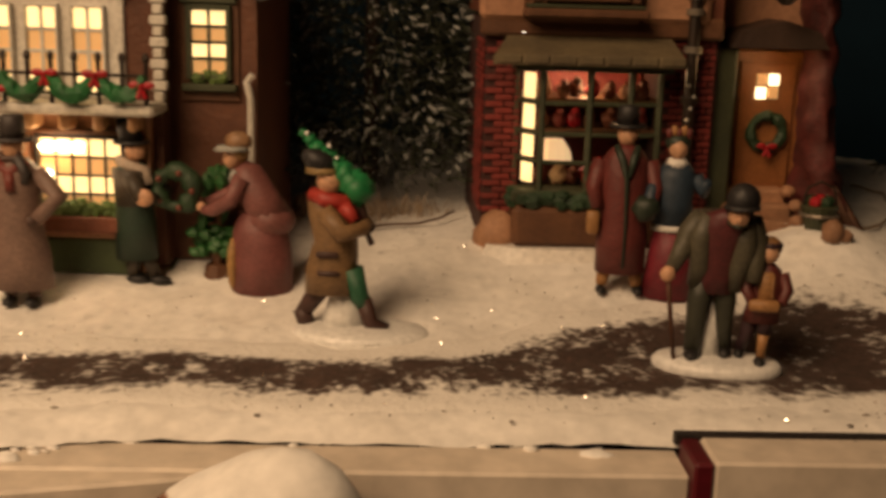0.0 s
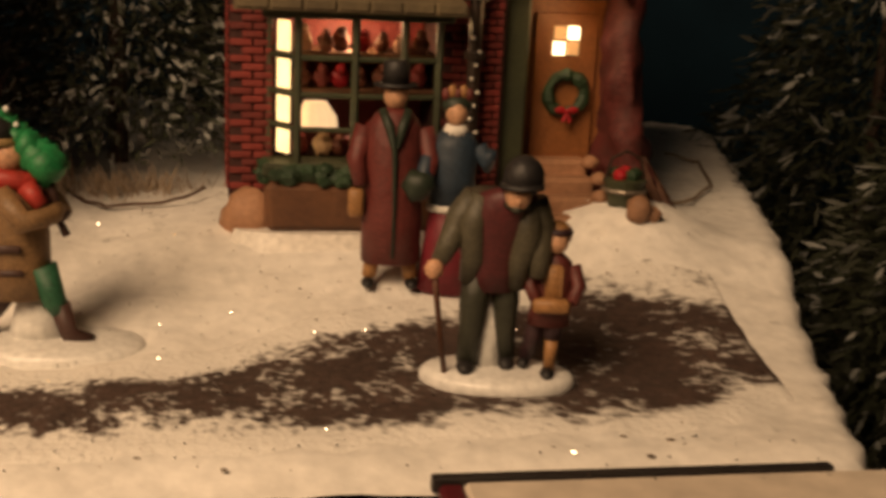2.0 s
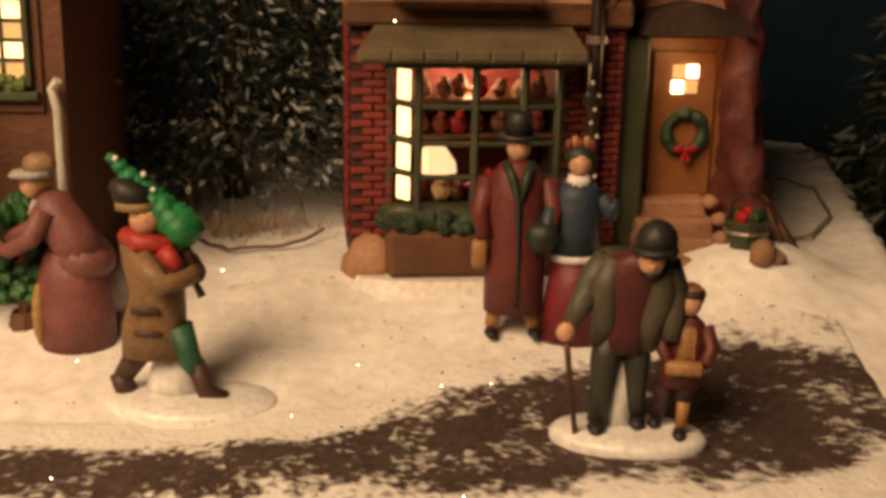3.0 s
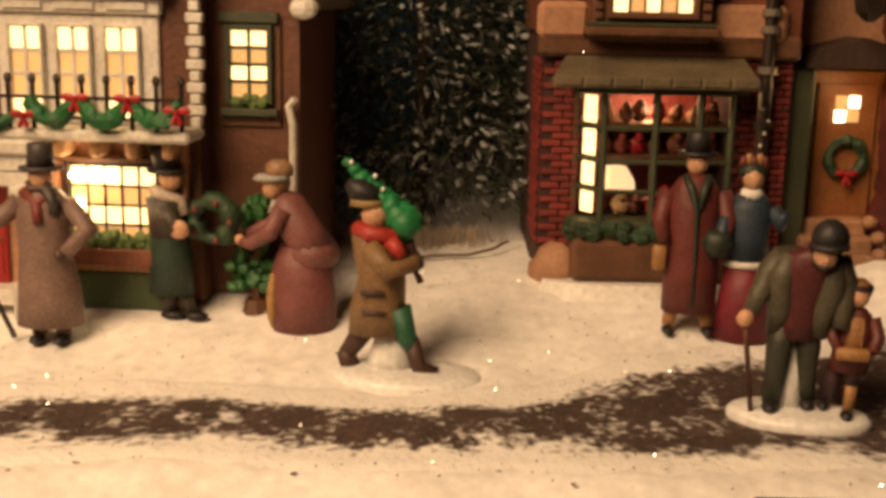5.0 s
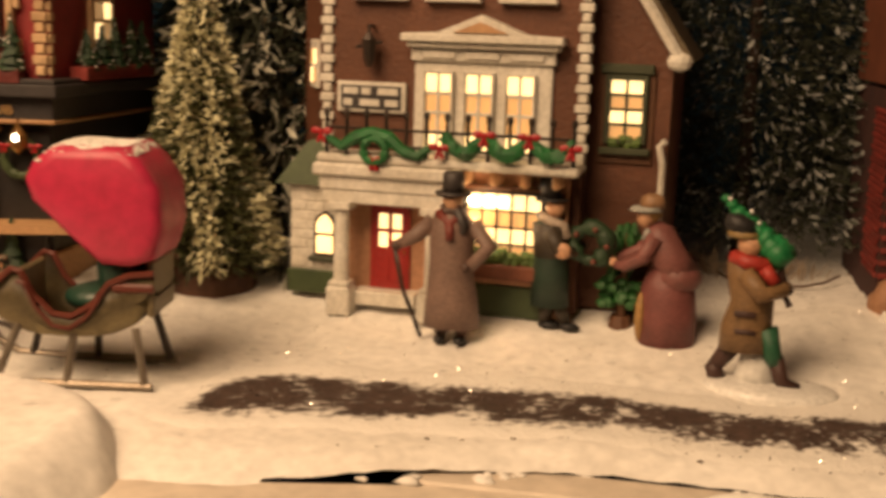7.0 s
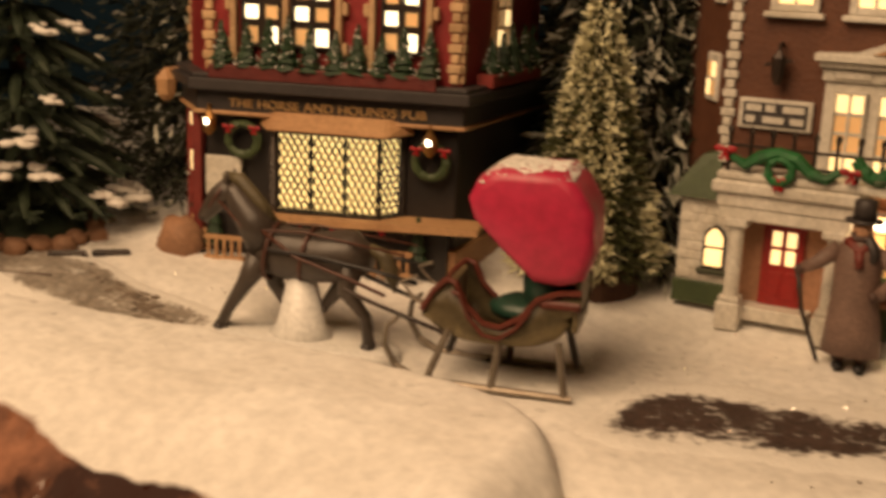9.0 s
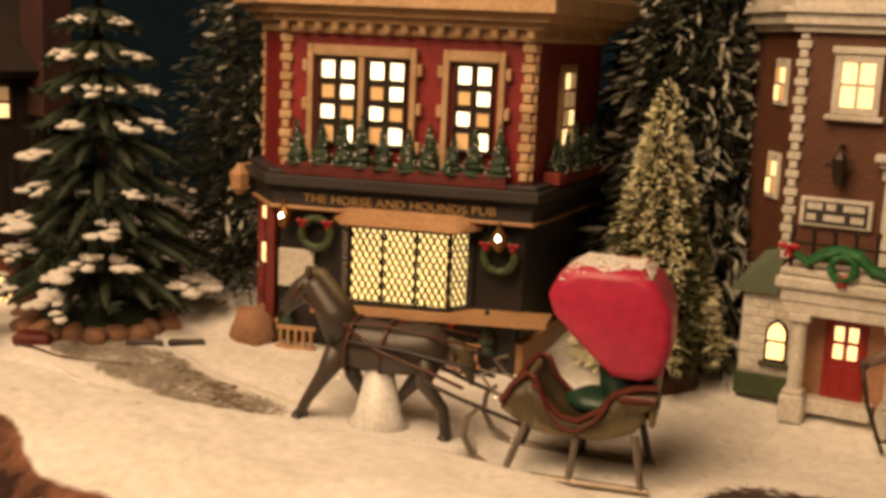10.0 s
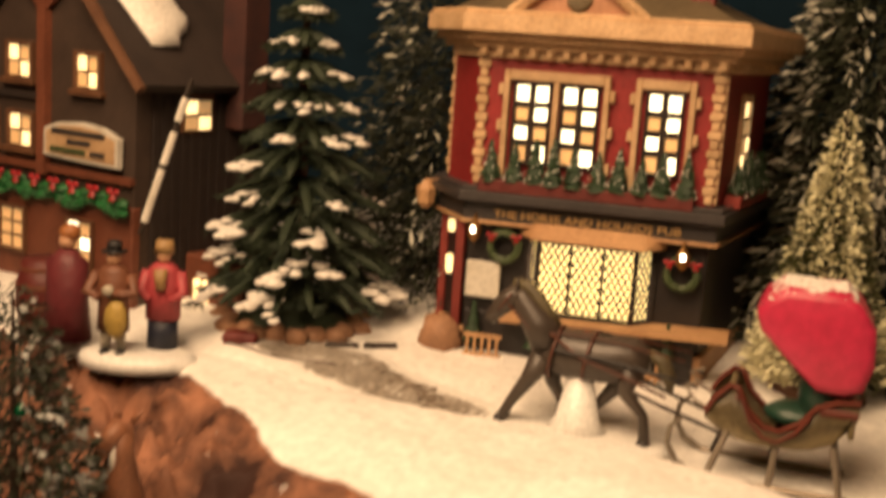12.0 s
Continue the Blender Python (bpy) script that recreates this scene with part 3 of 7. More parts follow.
    for x0, x1, side in ((-1.32, 1.18, 0), (0.35, 1.9, 1)):
        if side:
            pl = part("window_box", box(0.02, 0.22, x0, x1, L(2.44), L(2.58), 0.012, m), BRICK_RED, h, "dark red window box")
        else:
            pl = part("window_box", bx(x0, x1, -0.22, -0.02, 2.42, 2.57), BRICK_RED, h, "dark red window box")
        n = 10 if not side else 5
        for i in range(n):
            t = (i + 0.5) / n
            q = x0 + (x1 - x0) * t + random.uniform(-0.03, 0.03)
            hh = random.uniform(0.36, 0.50)
            bm = bmesh.new()
            px, py = (1.52 + 0.2 * q, q) if side else (q, -0.12)
            for k in range(7):
                f = k / 7
                r0 = 0.135 * (1 - f) + 0.012
                rings(bm, [(px, py, L(2.55) + hh * f, r0, r0), (px, py, L(2.55) + hh * (f + 0.24), r0 * 0.25, r0 * 0.25)], 0, 7)
            for v in bm.verts:
                v.co += 0.022 * Vector(noise.random_unit_vector())
            for k in range(26):
                f = random.random() ** 1.3
                a = random.uniform(0, 6.28)
                r0 = 0.14 * (1 - f)
                ball(bm, (px + r0 * math.cos(a), py + r0 * math.sin(a), L(2.57) + hh * f), (0.013, 0.013, 0.009), 1, 5)
            part("small_fir", bm, [HOLLY, SNOW_CAP], pl)
    # lettering on the sign band
    cu = bpy.data.curves.new("lettering", "FONT")
    cu.body, cu.size, cu.extrude, cu.align_x = "THE HORSE AND HOUNDS PUB", 0.13 * U, 0.012 * U, "CENTER"
    tmp = bpy.data.objects.new("tmp", cu)
    me = bpy.data.meshes.new_from_object(tmp)
    bpy.data.objects.remove(tmp)
    me.materials.append(GOLD)
    t = new("lettering", me)
    t.parent = h
    t.matrix_local = pose(-0.02 * U, -0.135 * U, L(2.12) * U, 90, 0, 0) @ Matrix.Diagonal((1.18, 1, 1, 1))
    tagged(t, "raised gold lettering")
    # lattice bay window
    bm = bmesh.new()
    z0, z1 = L(1.06), L(1.90)
    out = [(-0.70, 0.0), (-0.52, -0.26), (0.62, -0.26), (0.82, 0.0)]
    bay = part("bay_window", prism(bmesh.new(), [(-0.72, z0 - 0.03), (0.84, z0 - 0.03), (0.84, z1 + 0.04), (-0.72, z1 + 0.04)], -0.02, 0.03), BLACK, h, "bay window with black lattice")

    def face(ax, ay, bx2, by, nseg, nm):
        d = Vector((bx2 - ax, by - ay, 0))
        ln = d.length
        d.normalize()
        m = Matrix.Translation((ax, ay, z0)) @ Matrix(((d.x, -d.y, 0, 0), (d.y, d.x, 0, 0), (0, 0, 1, 0), (0, 0, 0, 1)))
        hgt = z1 - z0
        for i in range(nseg):
            a, b = ln * i / nseg, ln * (i + 1) / nseg
            part("pane", box(a, b, 0.03, 0.045, 0.02, hgt - 0.02, 0, m), LIT_PUB, bay)
            bm = bmesh.new()
            abox(bm, a - 0.012, a + 0.012, -0.02, 0.03, 0, hgt, 0, 0, m)
            abox(bm, b - 0.012, b + 0.012, -0.02, 0.03, 0, hgt, 0, 0, m)
            step = 0.078
            for s in (-1, 1):
                k = -11
                while k < 22:
                    # lines z = s * 1.75 * (x - c), clipped to the pane
                    c = a + k * step
                    pts = []
                    for z in (0.0, hgt):
                        pts.append((c + s * z / 1.75, z))
                    (xa, za), (xb, zb2) = pts
                    lo, hi = a, b
                    if max(xa, xb) > lo and min(xa, xb) < hi:
                        def cut(x):
                            return za + (zb2 - za) * (x - xa) / (xb - xa)
                        p0, p1 = (xa, za), (xb, zb2)
                        if p0[0] < lo: p0 = (lo, cut(lo))
                        if p0[0] > hi: p0 = (hi, cut(hi))
                        if p1[0] < lo: p1 = (lo, cut(lo))
                        if p1[0] > hi: p1 = (hi, cut(hi))
                        if abs(p0[1] - p1[1]) > 0.02:
                            tube(bm, [m @ Vector((p0[0], 0.012, p0[1])), m @ Vector((p1[0], 0.012, p1[1]))], 0.0135, 0, 4)
                    k += 1
            part("lattice", bm, IRON, bay)

    face(-0.70, 0.0, -0.52, -0.26, 1, "side")
    face(-0.52, -0.26, 0.62, -0.26, 3, "front")
    face(0.62, -0.26, 0.82, 0.0, 1, "side")
    for zz0, zz1, g in ((z0 - 0.04, z0, 0.02), (z1, z1 + 0.03, 0.01)):
        bm = bmesh.new()
        a = [bm.verts.new((x, y - g, zz0)) for x, y in out]
        b = [bm.verts.new((x, y - g, zz1)) for x, y in out]
        for i in range(4):
            bm.faces.new((a[i], a[(i + 1) % 4], b[(i + 1) % 4], b[i]))
        bm.faces.new(a[::-1]); bm.faces.new(b)
        part("bay_rail", bm, BLACK, bay)
    bm = bmesh.new()
    for pts, za, zb3 in (([(-0.82, -0.02), (-0.60, -0.40), (0.72, -0.40), (0.95, -0.02)], 1.93, 2.0),):
        a = [bm.verts.new((x, y, L(za))) for x, y in pts]
        b = [bm.verts.new((x * 0.93, y * 0.45, L(2.10))) for x, y in pts]
        for i in range(4):
            bm.faces.new((a[i], a[(i + 1) % 4], b[(i + 1) % 4], b[i]))
        bm.faces.new(a[::-1]); bm.faces.new(b)
        bmesh.ops.bevel(bm, geom=bm.edges[:], offset=0.02, segments=2, affect="EDGES")
    part("bay_hood", bm, TAN, h, "tan wooden hood over the bay")
    # sill shelf, fence and greenery below
    bm = bmesh.new()
    prism(bm, [(-0.9, L(0.93)), (1.72, L(0.99)), (1.72, L(1.06)), (-0.9, L(1.02))], -0.42, 0.05)
    part("sill", bm, TAN, h, "tan ledge under the bay")
    part("stall_riser", bx(-1.4, 1.35, -0.12, 0.0, 0.35, 0.96), BLACK, h)
    for xa, n in ((-1.28, 5), (0.52, 6)):
        for i in range(n):
            x = xa + i * 0.09
            part("fence_slat", box(x - 0.018, x + 0.018, -0.34, -0.31, L(0.42), L(0.74), 0.008), TAN, h)
        for z in (0.46, 0.69):
            part("fence_rail", box(xa - 0.05, xa + n * 0.09 - 0.04, -0.345, -0.30, L(z), L(z + 0.04)), TAN, h)
    for x in (-1.25, -0.5, 0.35, 1.05):
        bm = bmesh.new()
        for k in range(4):
            rings(bm, [(x, -0.22, L(0.62 + 0.11 * k), 0.13 - 0.028 * k, 0.1 - 0.02 * k), (x, -0.22, L(0.62 + 0.11 * k + 0.15), 0.02, 0.02)], 0, 9)
        part("shrub", bm, HOLLY, h)
    for x in (-0.55, -0.2, 0.15, 0.7):
        part("bow", bow(bmesh.new(), (x, -0.40, L(0.95)), 0.045), RED, h, "red ribbon bow")
    # wreaths, lanterns, notice board
    for x, z in ((-0.97, 1.79), (1.13, 1.70)):
        w = part("wreath", ring_of(bmesh.new(), (x, -0.10, L(z) - 0.02), 0.17, 0.045, 0, 22, 7, 0.2), GREEN_BASE, h, "green wreath")
        part("bow", bow(bow(bmesh.new(), (x - 0.15, -0.15, L(z) + 0.11), 0.07), (x + 0.15, -0.15, L(z) + 0.11), 0.07), RED, w)
    for x, z in ((-1.33, 1.96), (1.13, 1.90)):
        bm = bmesh.new()
        rings(bm, [(x, -0.17, L(z) - 0.16, 0.02, 0.02), (x, -0.17, L(z) - 0.1, 0.075, 0.075), (x, -0.17, L(z) + 0.02, 0.085, 0.085), (x, -0.17, L(z) + 0.1, 0.03, 0.03), (x, -0.17, L(z) + 0.16, 0.012, 0.012)], 0, 8)
        tube(bm, [(x, -0.02, L(z) + 0.16), (x, -0.17, L(z) + 0.17)], 0.014, 0, 6)
        q = part("lantern", bm, BRASS, h, "brass wall lantern")
        part("lantern_light", ball(bmesh.new(), (x, -0.245, L(z) + 0.0), (0.03, 0.02, 0.035), 0, 8), BULB, q)
    nb = part("notice_board", bx(-1.42, -1.0, -0.08, -0.02, 1.12, 1.56), WHITE, h, "white notice board")
    part("post", bx(-1.58, -1.47, -0.07, 0.1, 0.4, 2.05), BRICK_RED, h, "dark red corner post")
    part("brick_edge", bx(-1.95, -1.85, 0.6, 0.75, 0.4, 2.05), BRICK_RED, h)
    m = Matrix.Translation((-1.72, 0.36, 0)) @ pose(0, 0, 0, 0, 0, -57)
    for z0_, z1_ in ((1.82, 1.96), (1.30, 1.52)):
        part("slit_window", box(-0.06, 0.06, -0.06, 0.0, L(z0_), L(z1_), 0.008, m), LIT, h)
    bm = bmesh.new()
    rings(bm, [(-2.15, 0.5, L(2.05), 0.05, 0.05), (-2.15, 0.5, L(2.12), 0.11, 0.11), (-2.15, 0.5, L(2.3), 0.13, 0.13), (-2.15, 0.5, L(2.42), 0.02, 0.02)], 0, 6)
    tube(bm, [(-2.15, 0.5, L(2.4)), (-1.95, 0.6, L(2.42))], 0.02, 0, 6)
    part("hanging_lantern", bm, TAN, h, "cream hanging lantern")


def brown_house():
    zb = 0.12
    h = thing("brown_house", -3.913, 0.847, 0.29, 1.3, "brown brick town house model with garlanded iron balcony", "model house", size=0.938)
    L = lambda z: z - zb

    def bx(x0, x1, y0, y1, z0, z1, b=0.012):
        return box(x0, x1, y0, y1, L(z0), L(z1), b)

    # main block, its left wall splayed outwards to the back
    bm = bmesh.new()
    plan = [(-0.83, 0), (1.95, 0), (1.95, 2.2), (-1.9, 2.2), (-1.42, 0.9)]
    a = [bm.verts.new((x, y, L(0.1))) for x, y in plan]
    b = [bm.verts.new((x, y, L(4.2))) for x, y in plan]
    for i in range(5):
        bm.faces.new((a[i], a[(i + 1) % 5], b[(i + 1) % 5], b[i]))
    bm.faces.new(a[::-1]); bm.faces.new(b)
    part("wall", bm, BROWN_WALL, h, "brown brick wall")
    for z0, z1, d in ((4.16, 4.24, 0.08), (4.24, 4.36, 0.16), (4.36, 4.42, 0.22), (4.42, 4.62, 0.1)):
        bm = bmesh.new()
        a = [bm.verts.new((x + (-d if x < 0 else d), y + (-d if y < 1 else d), L(z0))) for x, y in plan]
        b = [bm.verts.new((x + (-d if x < 0 else d), y + (-d if y < 1 else d), L(z1))) for x, y in plan]
        for i in range(5):
            bm.faces.new((a[i], a[(i + 1) % 5], b[(i + 1) % 5], b[i]))
        bm.faces.new(a[::-1]); bm.faces.new(b)
        part("cornice", bm, WHITE, h, "white cornice")
    part("roof", prism(bmesh.new(), [(-1.2, L(4.6)), (2.0, L(4.6)), (1.4, L(5.4)), (-0.6, L(5.4))], 0.2, 2.2), ROOF, h)
    # right wing set back, with a gable
    part("side_wing", prism(bmesh.new(), [(1.90, L(0.1)), (2.78, L(0.1)), (2.78, L(2.75)), (1.90, L(4.1))], 0.32, 2.2), BROWN_WALL, h, "brown wing set back")
    bm = bmesh.new()
    tube(bm, [(2.90, 0.22, L(2.66)), (1.95, 0.22, L(4.12))], 0.06, 0, 6)
    ball(bm, (2.84, 0.22, L(2.72)), (0.13, 0.08, 0.1), 0, 9)
    part("barge_board", bm, WHITE, h, "white barge board")
    part("wing_roof", prism(bmesh.new(), [(2.92, L(2.70)), (1.95, L(4.18)), (1.95, L(4.25)), (2.98, L(2.74))], 0.24, 2.2), ROOF, h)
    bm = bmesh.new()
    tube(bm, [(2.74, 0.20, L(0.45)), (2.74, 0.20, L(1.70)), (2.70, 0.22, L(1.86)), (2.76, 0.2, L(1.93))], 0.035, 0, 8)
    part("drainpipe", bm, WHITE, h, "cream drainpipe")
    w = window(h, 2.17, 2.50, L(1.92), L(2.52), 0.27, 2, 4, GREEN_TRIM, LIT, LIT_DIM, 0.05, 0.03, lambda i, j: j in (1, 3))
    part("lintel", bx(2.06, 2.60, 0.24, 0.34, 2.58, 2.68), GREEN_TRIM, h)
    part("window_sill", bx(2.08, 2.60, 0.2, 0.34, 1.76, 1.83), GREEN_TRIM, h)
    part("shutter_panel", bx(2.06, 2.62, 0.285, 0.33, 1.66, 2.62), WOOD, h)
    bm = bmesh.new()
    random.seed(4)
    for i in range(16):
        ball(bm, (2.15 + 0.37 * random.random(), 0.24 + 0.04 * random.random(), L(1.86 + 0.06 * random.random())), 0.05, 0, 6, 0.3)
    tagged(part("foliage", bm, BOX_GREEN, h), kind="stuff")
    # white stone corners
    for x in (-0.80, 1.93):
        quoins(h, x, 0.0, L(1.68), L(4.14), 0.075, WHITE, 0.10)
    m = Matrix.Translation((-0.83, 0, 0)) @ pose(0, 0, 0, 0, 0, 123.2 - 180)
    for zc in (2.55, 3.60):
        w = part("side_window", box(-0.62, -0.28, -0.04, 0.01, L(zc - 0.26), L(zc + 0.26), 0.01, m), WHITE, h)
        for i in range(2):
            for j in range(2):
                part("pane", box(-0.58 + i * 0.14, -0.47 + i * 0.14, -0.05, -0.035, L(zc - 0.2 + j * 0.2), L(zc - 0.04 + j * 0.2), 0, m), LIT if (i + j) % 2 == 0 else LIT_DIM, w)
    # upper windows
    for x in (-0.22, 0.56, 1.34):
        w = window(h, x - 0.17, x + 0.17, L(3.38), L(3.86), -0.02, 2, 2, WHITE, LIT, LIT_DIM, 0.075, 0.035, lambda i, j: True)
        part("window_sill", bx(x - 0.30, x + 0.30, -0.12, 0.0, 3.24, 3.30), WHITE, w)
        part("window_head", bx(x - 0.28, x + 0.28, -0.10, 0.0, 3.94, 4.02), WHITE, w)
    # french window with pediment
    fw = part("french_window", bx(0.17, 1.62, -0.05, 0.02, 1.66, 2.66), WHITE, h, "white french window")
    for i in range(3):
        x = 0.30 + i * 0.43
        window(fw, x, x + 0.27, L(1.72), L(2.52), -0.06, 2, 4, WHITE, LIT, LIT_DIM, 0.03, 0.03, lambda i, j: j in (0, 3), name="casement")
    part("entablature", bx(0.14, 1.65, -0.10, 0.02, 2.64, 2.78), WHITE, fw)
    for i in range(3):
        part("panel", bx(0.26 + i * 0.46, 0.62 + i * 0.46, -0.125, -0.09, 2.67, 2.75), WHITE, fw)
    part("cornice", bx(0.06, 1.74, -0.24, 0.02, 2.84, 2.92), WHITE, fw)
    part("cornice", bx(0.11, 1.69, -0.18, 0.02, 2.78, 2.84), WHITE, fw)
    part("pediment", prism(bmesh.new(), [(0.06, L(2.92)), (0.45, L(2.94)), (0.90, L(3.12)), (1.35, L(2.94)), (1.74, L(2.92))], -0.23, 0.02), WHITE, fw, "white curved pediment")
    part("pediment_relief", prism(bmesh.new(), [(0.62, L(2.94)), (0.90, L(3.05)), (1.18, L(2.94))], -0.25, -0.2), TAN, fw)
    # notice with unreadable writing
    nb = part("notice", bx(-0.68, 0.08, -0.06, 0.0, 2.08, 2.40), WHITE, h, "white notice board")
    part("notice_panel", bx(-0.63, 0.03, -0.072, -0.05, 2.12, 2.36, 0), CHARCOAL, nb)
    for i, (a, b, z) in enumerate(((-0.60, -0.44, 2.27), (-0.40, -0.30, 2.27), (-0.22, 0.0, 2.27), (-0.6, -0.5, 2.15), (-0.42, -0.2, 2.15), (-0.14, 0.0, 2.15))):
        part("writing", bx(a, b, -0.085, -0.07, z, z + 0.07, 0), WHITE, nb)
    # black bracket lamp
    bm = bmesh.new()
    tube(bm, [(-0.30, -0.02, L(2.98)), (-0.30, -0.16, L(2.98)), (-0.30, -0.16, L(2.90))], 0.02, 0, 6)
    rings(bm, [(-0.30, -0.16, L(2.56), 0.03, 0.03), (-0.30, -0.16, L(2.64), 0.06, 0.06), (-0.30, -0.16, L(2.84), 0.08, 0.08), (-0.30, -0.16, L(2.92), 0.02, 0.02)], 0, 6)
    tube(bm, [(-0.44, -0.16, L(2.76)), (-0.16, -0.16, L(2.82))], 0.018, 0, 6)
    part("bracket_lamp", bm, IRON, h, "black iron bracket lamp")
    # left white wing with arched window
    wing = part("white_wing", bx(-1.20, -0.60, -0.06, 0.9, 0.1, 1.32), WHITE, h, "white block wing")
    for j in range(9):
        for i in range(3):
            x = -1.20 + i * 0.2 + (0.1 if j % 2 else 0)
            part("block", bx(x + 0.006, min(-0.6, x + 0.194), -0.075, -0.05, 0.36 + j * 0.105, 0.36 + j * 0.105 + 0.095, 0.01), WHITE, wing)
    part("green_base", bx(-1.22, -0.58, -0.10, 0.0, 0.08, 0.34), GREEN_BASE, h, "green painted base")
    aw = part("arched_window", prism(bmesh.new(), [(-0.91, L(0.5)), (-0.66, L(0.5)), (-0.66, L(0.86)), (-0.70, L(0.95)), (-0.785, L(1.0)), (-0.87, L(0.95)), (-0.91, L(0.86))], -0.10, -0.05), IRON, wing, "arched window")
    part("pane", prism(bmesh.new(), [(-0.88, L(0.76)), (-0.69, L(0.76)), (-0.69, L(0.86)), (-0.73, L(0.93)), (-0.785, L(0.965)), (-0.84, L(0.93)), (-0.88, L(0.86))], -0.112, -0.098), LIT, aw)
    part("pane", bx(-0.88, -0.69, -0.112, -0.098, 0.54, 0.73), LIT, aw)
    part("window_sill", bx(-0.96, -0.61, -0.15, -0.05, 0.45, 0.50), GREEN_TRIM, aw)
    bm = bmesh.new()
    a = [bm.verts.new(p) for p in ((-1.34, -0.16, L(1.28)), (-0.80, -0.16, L(1.28)), (-0.80, 0.9, L(1.28)), (-1.34, 0.9, L(1.28)))]
    b = [bm.verts.new(p) for p in ((-1.02, -0.02, L(1.74)), (-0.80, -0.02, L(1.80)), (-0.80, 0.6, L(1.80)), (-1.02, 0.6, L(1.74)))]
    for i in range(4):
        bm.faces.new((a[i], a[(i + 1) % 4], b[(i + 1) % 4], b[i]))
    bm.faces.new(a[::-1]); bm.faces.new(b)
    part("wing_roof", bm, GREEN_BASE, h, "sloping green roof")
    # portico and door
    part("portico", bx(-0.72, 0.68, -0.46, 0.0, 1.30, 1.44), WHITE, h, "grey white portico")
    part("portico_cornice", bx(-0.78, 0.72, -0.52, 0.0, 1.44, 1.58, 0.03), WHITE, h)
    part("portico_frieze", bx(-0.70, 0.64, -0.44, 0.0, 1.16, 1.30), WHITE, h)
    for x in (-0.50, 0.50):
        bm = bmesh.new()
        rings(bm, [(x, -0.34, L(0.3), 0.085, 0.085), (x, -0.34, L(1.08), 0.075, 0.075)], 0, 14)
        abox(bm, x - 0.12, x + 0.12, -0.46, -0.22, L(1.08), L(1.17), 0.015)
        abox(bm, x - 0.13, x + 0.13, -0.47, -0.21, L(-0.05), L(0.26), 0.02)
        abox(bm, x - 0.11, x + 0.11, -0.45, -0.23, L(0.26), L(0.32), 0.015)
        part("column", bm, WHITE, h, "white column")
    part("porch_wall", bx(-0.62, 0.62, -0.03, 0.02, 0.1, 1.2), PLASTER, h)
    d = part("door", bx(-0.27, 0.17, -0.08, -0.03, 0.2, 1.14), DOOR_RED, h, "red door with four lit panes")
    for i in range(2):
        for j in range(2):
            part("pane", bx(-0.17 + i * 0.15, -0.07 + i * 0.15, -0.095, -0.075, 0.66 + j * 0.2, 0.82 + j * 0.2, 0.005), LIT, d)
        part("door_panel", bx(-0.19 + i * 0.18, -0.05 + i * 0.18, -0.09, -0.075, 0.28, 0.58, 0.01), DOOR_RED, d)
    part("door_knob", ball(bmesh.new(), (0.12, -0.1, L(0.62)), 0.018, 0, 8), BRASS, d)
    part("doorstep", bx(-0.4, 0.3, -0.3, 0.0, 0.05, 0.2), WHITE, h)
    # shop window
    part("shopfront", bx(0.60, 1.80, -0.08, 0.02, 0.1, 1.62), PLASTER, h, "warm plaster shopfront")
    sw = window(h, 0.80, 1.58, L(0.62), L(1.32), -0.10, 5, 4, IRON, LIT, LIT_DIM, 0.045, 0.02, lambda i, j: j in (1, 3), name="shop_window")
    bm = bmesh.new()
    for i, (x, z) in enumerate(((0.88, 1.24), (1.02, 1.25), (0.86, 0.98), (1.16, 1.24))):
        ball(bm, (x, -0.15, L(z)), (0.075, 0.03, 0.045), 0, 9)
    part("window_bulb", bm, BULB, sw, "glaring lamp bulbs behind the panes")
    part("lintel", bx(0.66, 1.72, -0.16, -0.04, 1.36, 1.41), WOOD, h)
    part("window_sill", bx(0.62, 1.74, -0.18, -0.04, 0.38, 0.45), PLASTER, h)
    part("flower_box", bx(0.82, 1.58, -0.26, -0.12, 0.45, 0.60), TIMBER, h)
    bm = bmesh.new()
    random.seed(8)
    for i in range(46):
        ball(bm, (0.84 + 0.72 * random.random(), -0.2 + 0.05 * random.random(), L(0.60 + 0.12 * random.random())), 0.055, 0, 6, 0.4)
    tagged(part("foliage", bm, BOX_GREEN, h), kind="stuff")
    part("green_base", bx(0.60, 1.78, -0.12, 0.0, 0.02, 0.36), GREEN_BASE, h, "green painted base")
    part("pilaster", bx(1.68, 1.86, -0.14, 0.02, 0.05, 1.6), PLASTER, h)
    part("pilaster", bx(0.58, 0.70, -0.14, 0.02, 0.3, 1.6), PLASTER, h)
    for x in (0.80, 1.12, 1.44, 1.76):
        part("corbel", bx(x - 0.05, x + 0.05, -0.36, -0.05, 1.42, 1.58, 0.03), TAN, h)
    part("balcony_floor", bx(-0.74, 2.00, -0.50, 0.0, 1.58, 1.68, 0.03), WHITE, h, "white balcony floor")
    # iron railing with garlands
    n = 13
    rail = part("railing", bx(-0.66, 1.95, -0.46, -0.43, 1.76, 1.79, 0.004), IRON, h, "black iron balcony railing")
    part("rail", bx(-0.66, 1.95, -0.46, -0.43, 1.93, 1.96, 0.004), IRON, rail)
    for i in range(n):
        x = -0.64 + 2.57 * i / (n - 1)
        bm = bmesh.new()
        tube(bm, [(x, -0.445, L(1.66)), (x, -0.445, L(2.06))], 0.022, 0, 6)
        ball(bm, (x, -0.445, L(2.10)), (0.035, 0.035, 0.05), 0, 7)
        part("baluster", bm, IRON, rail)
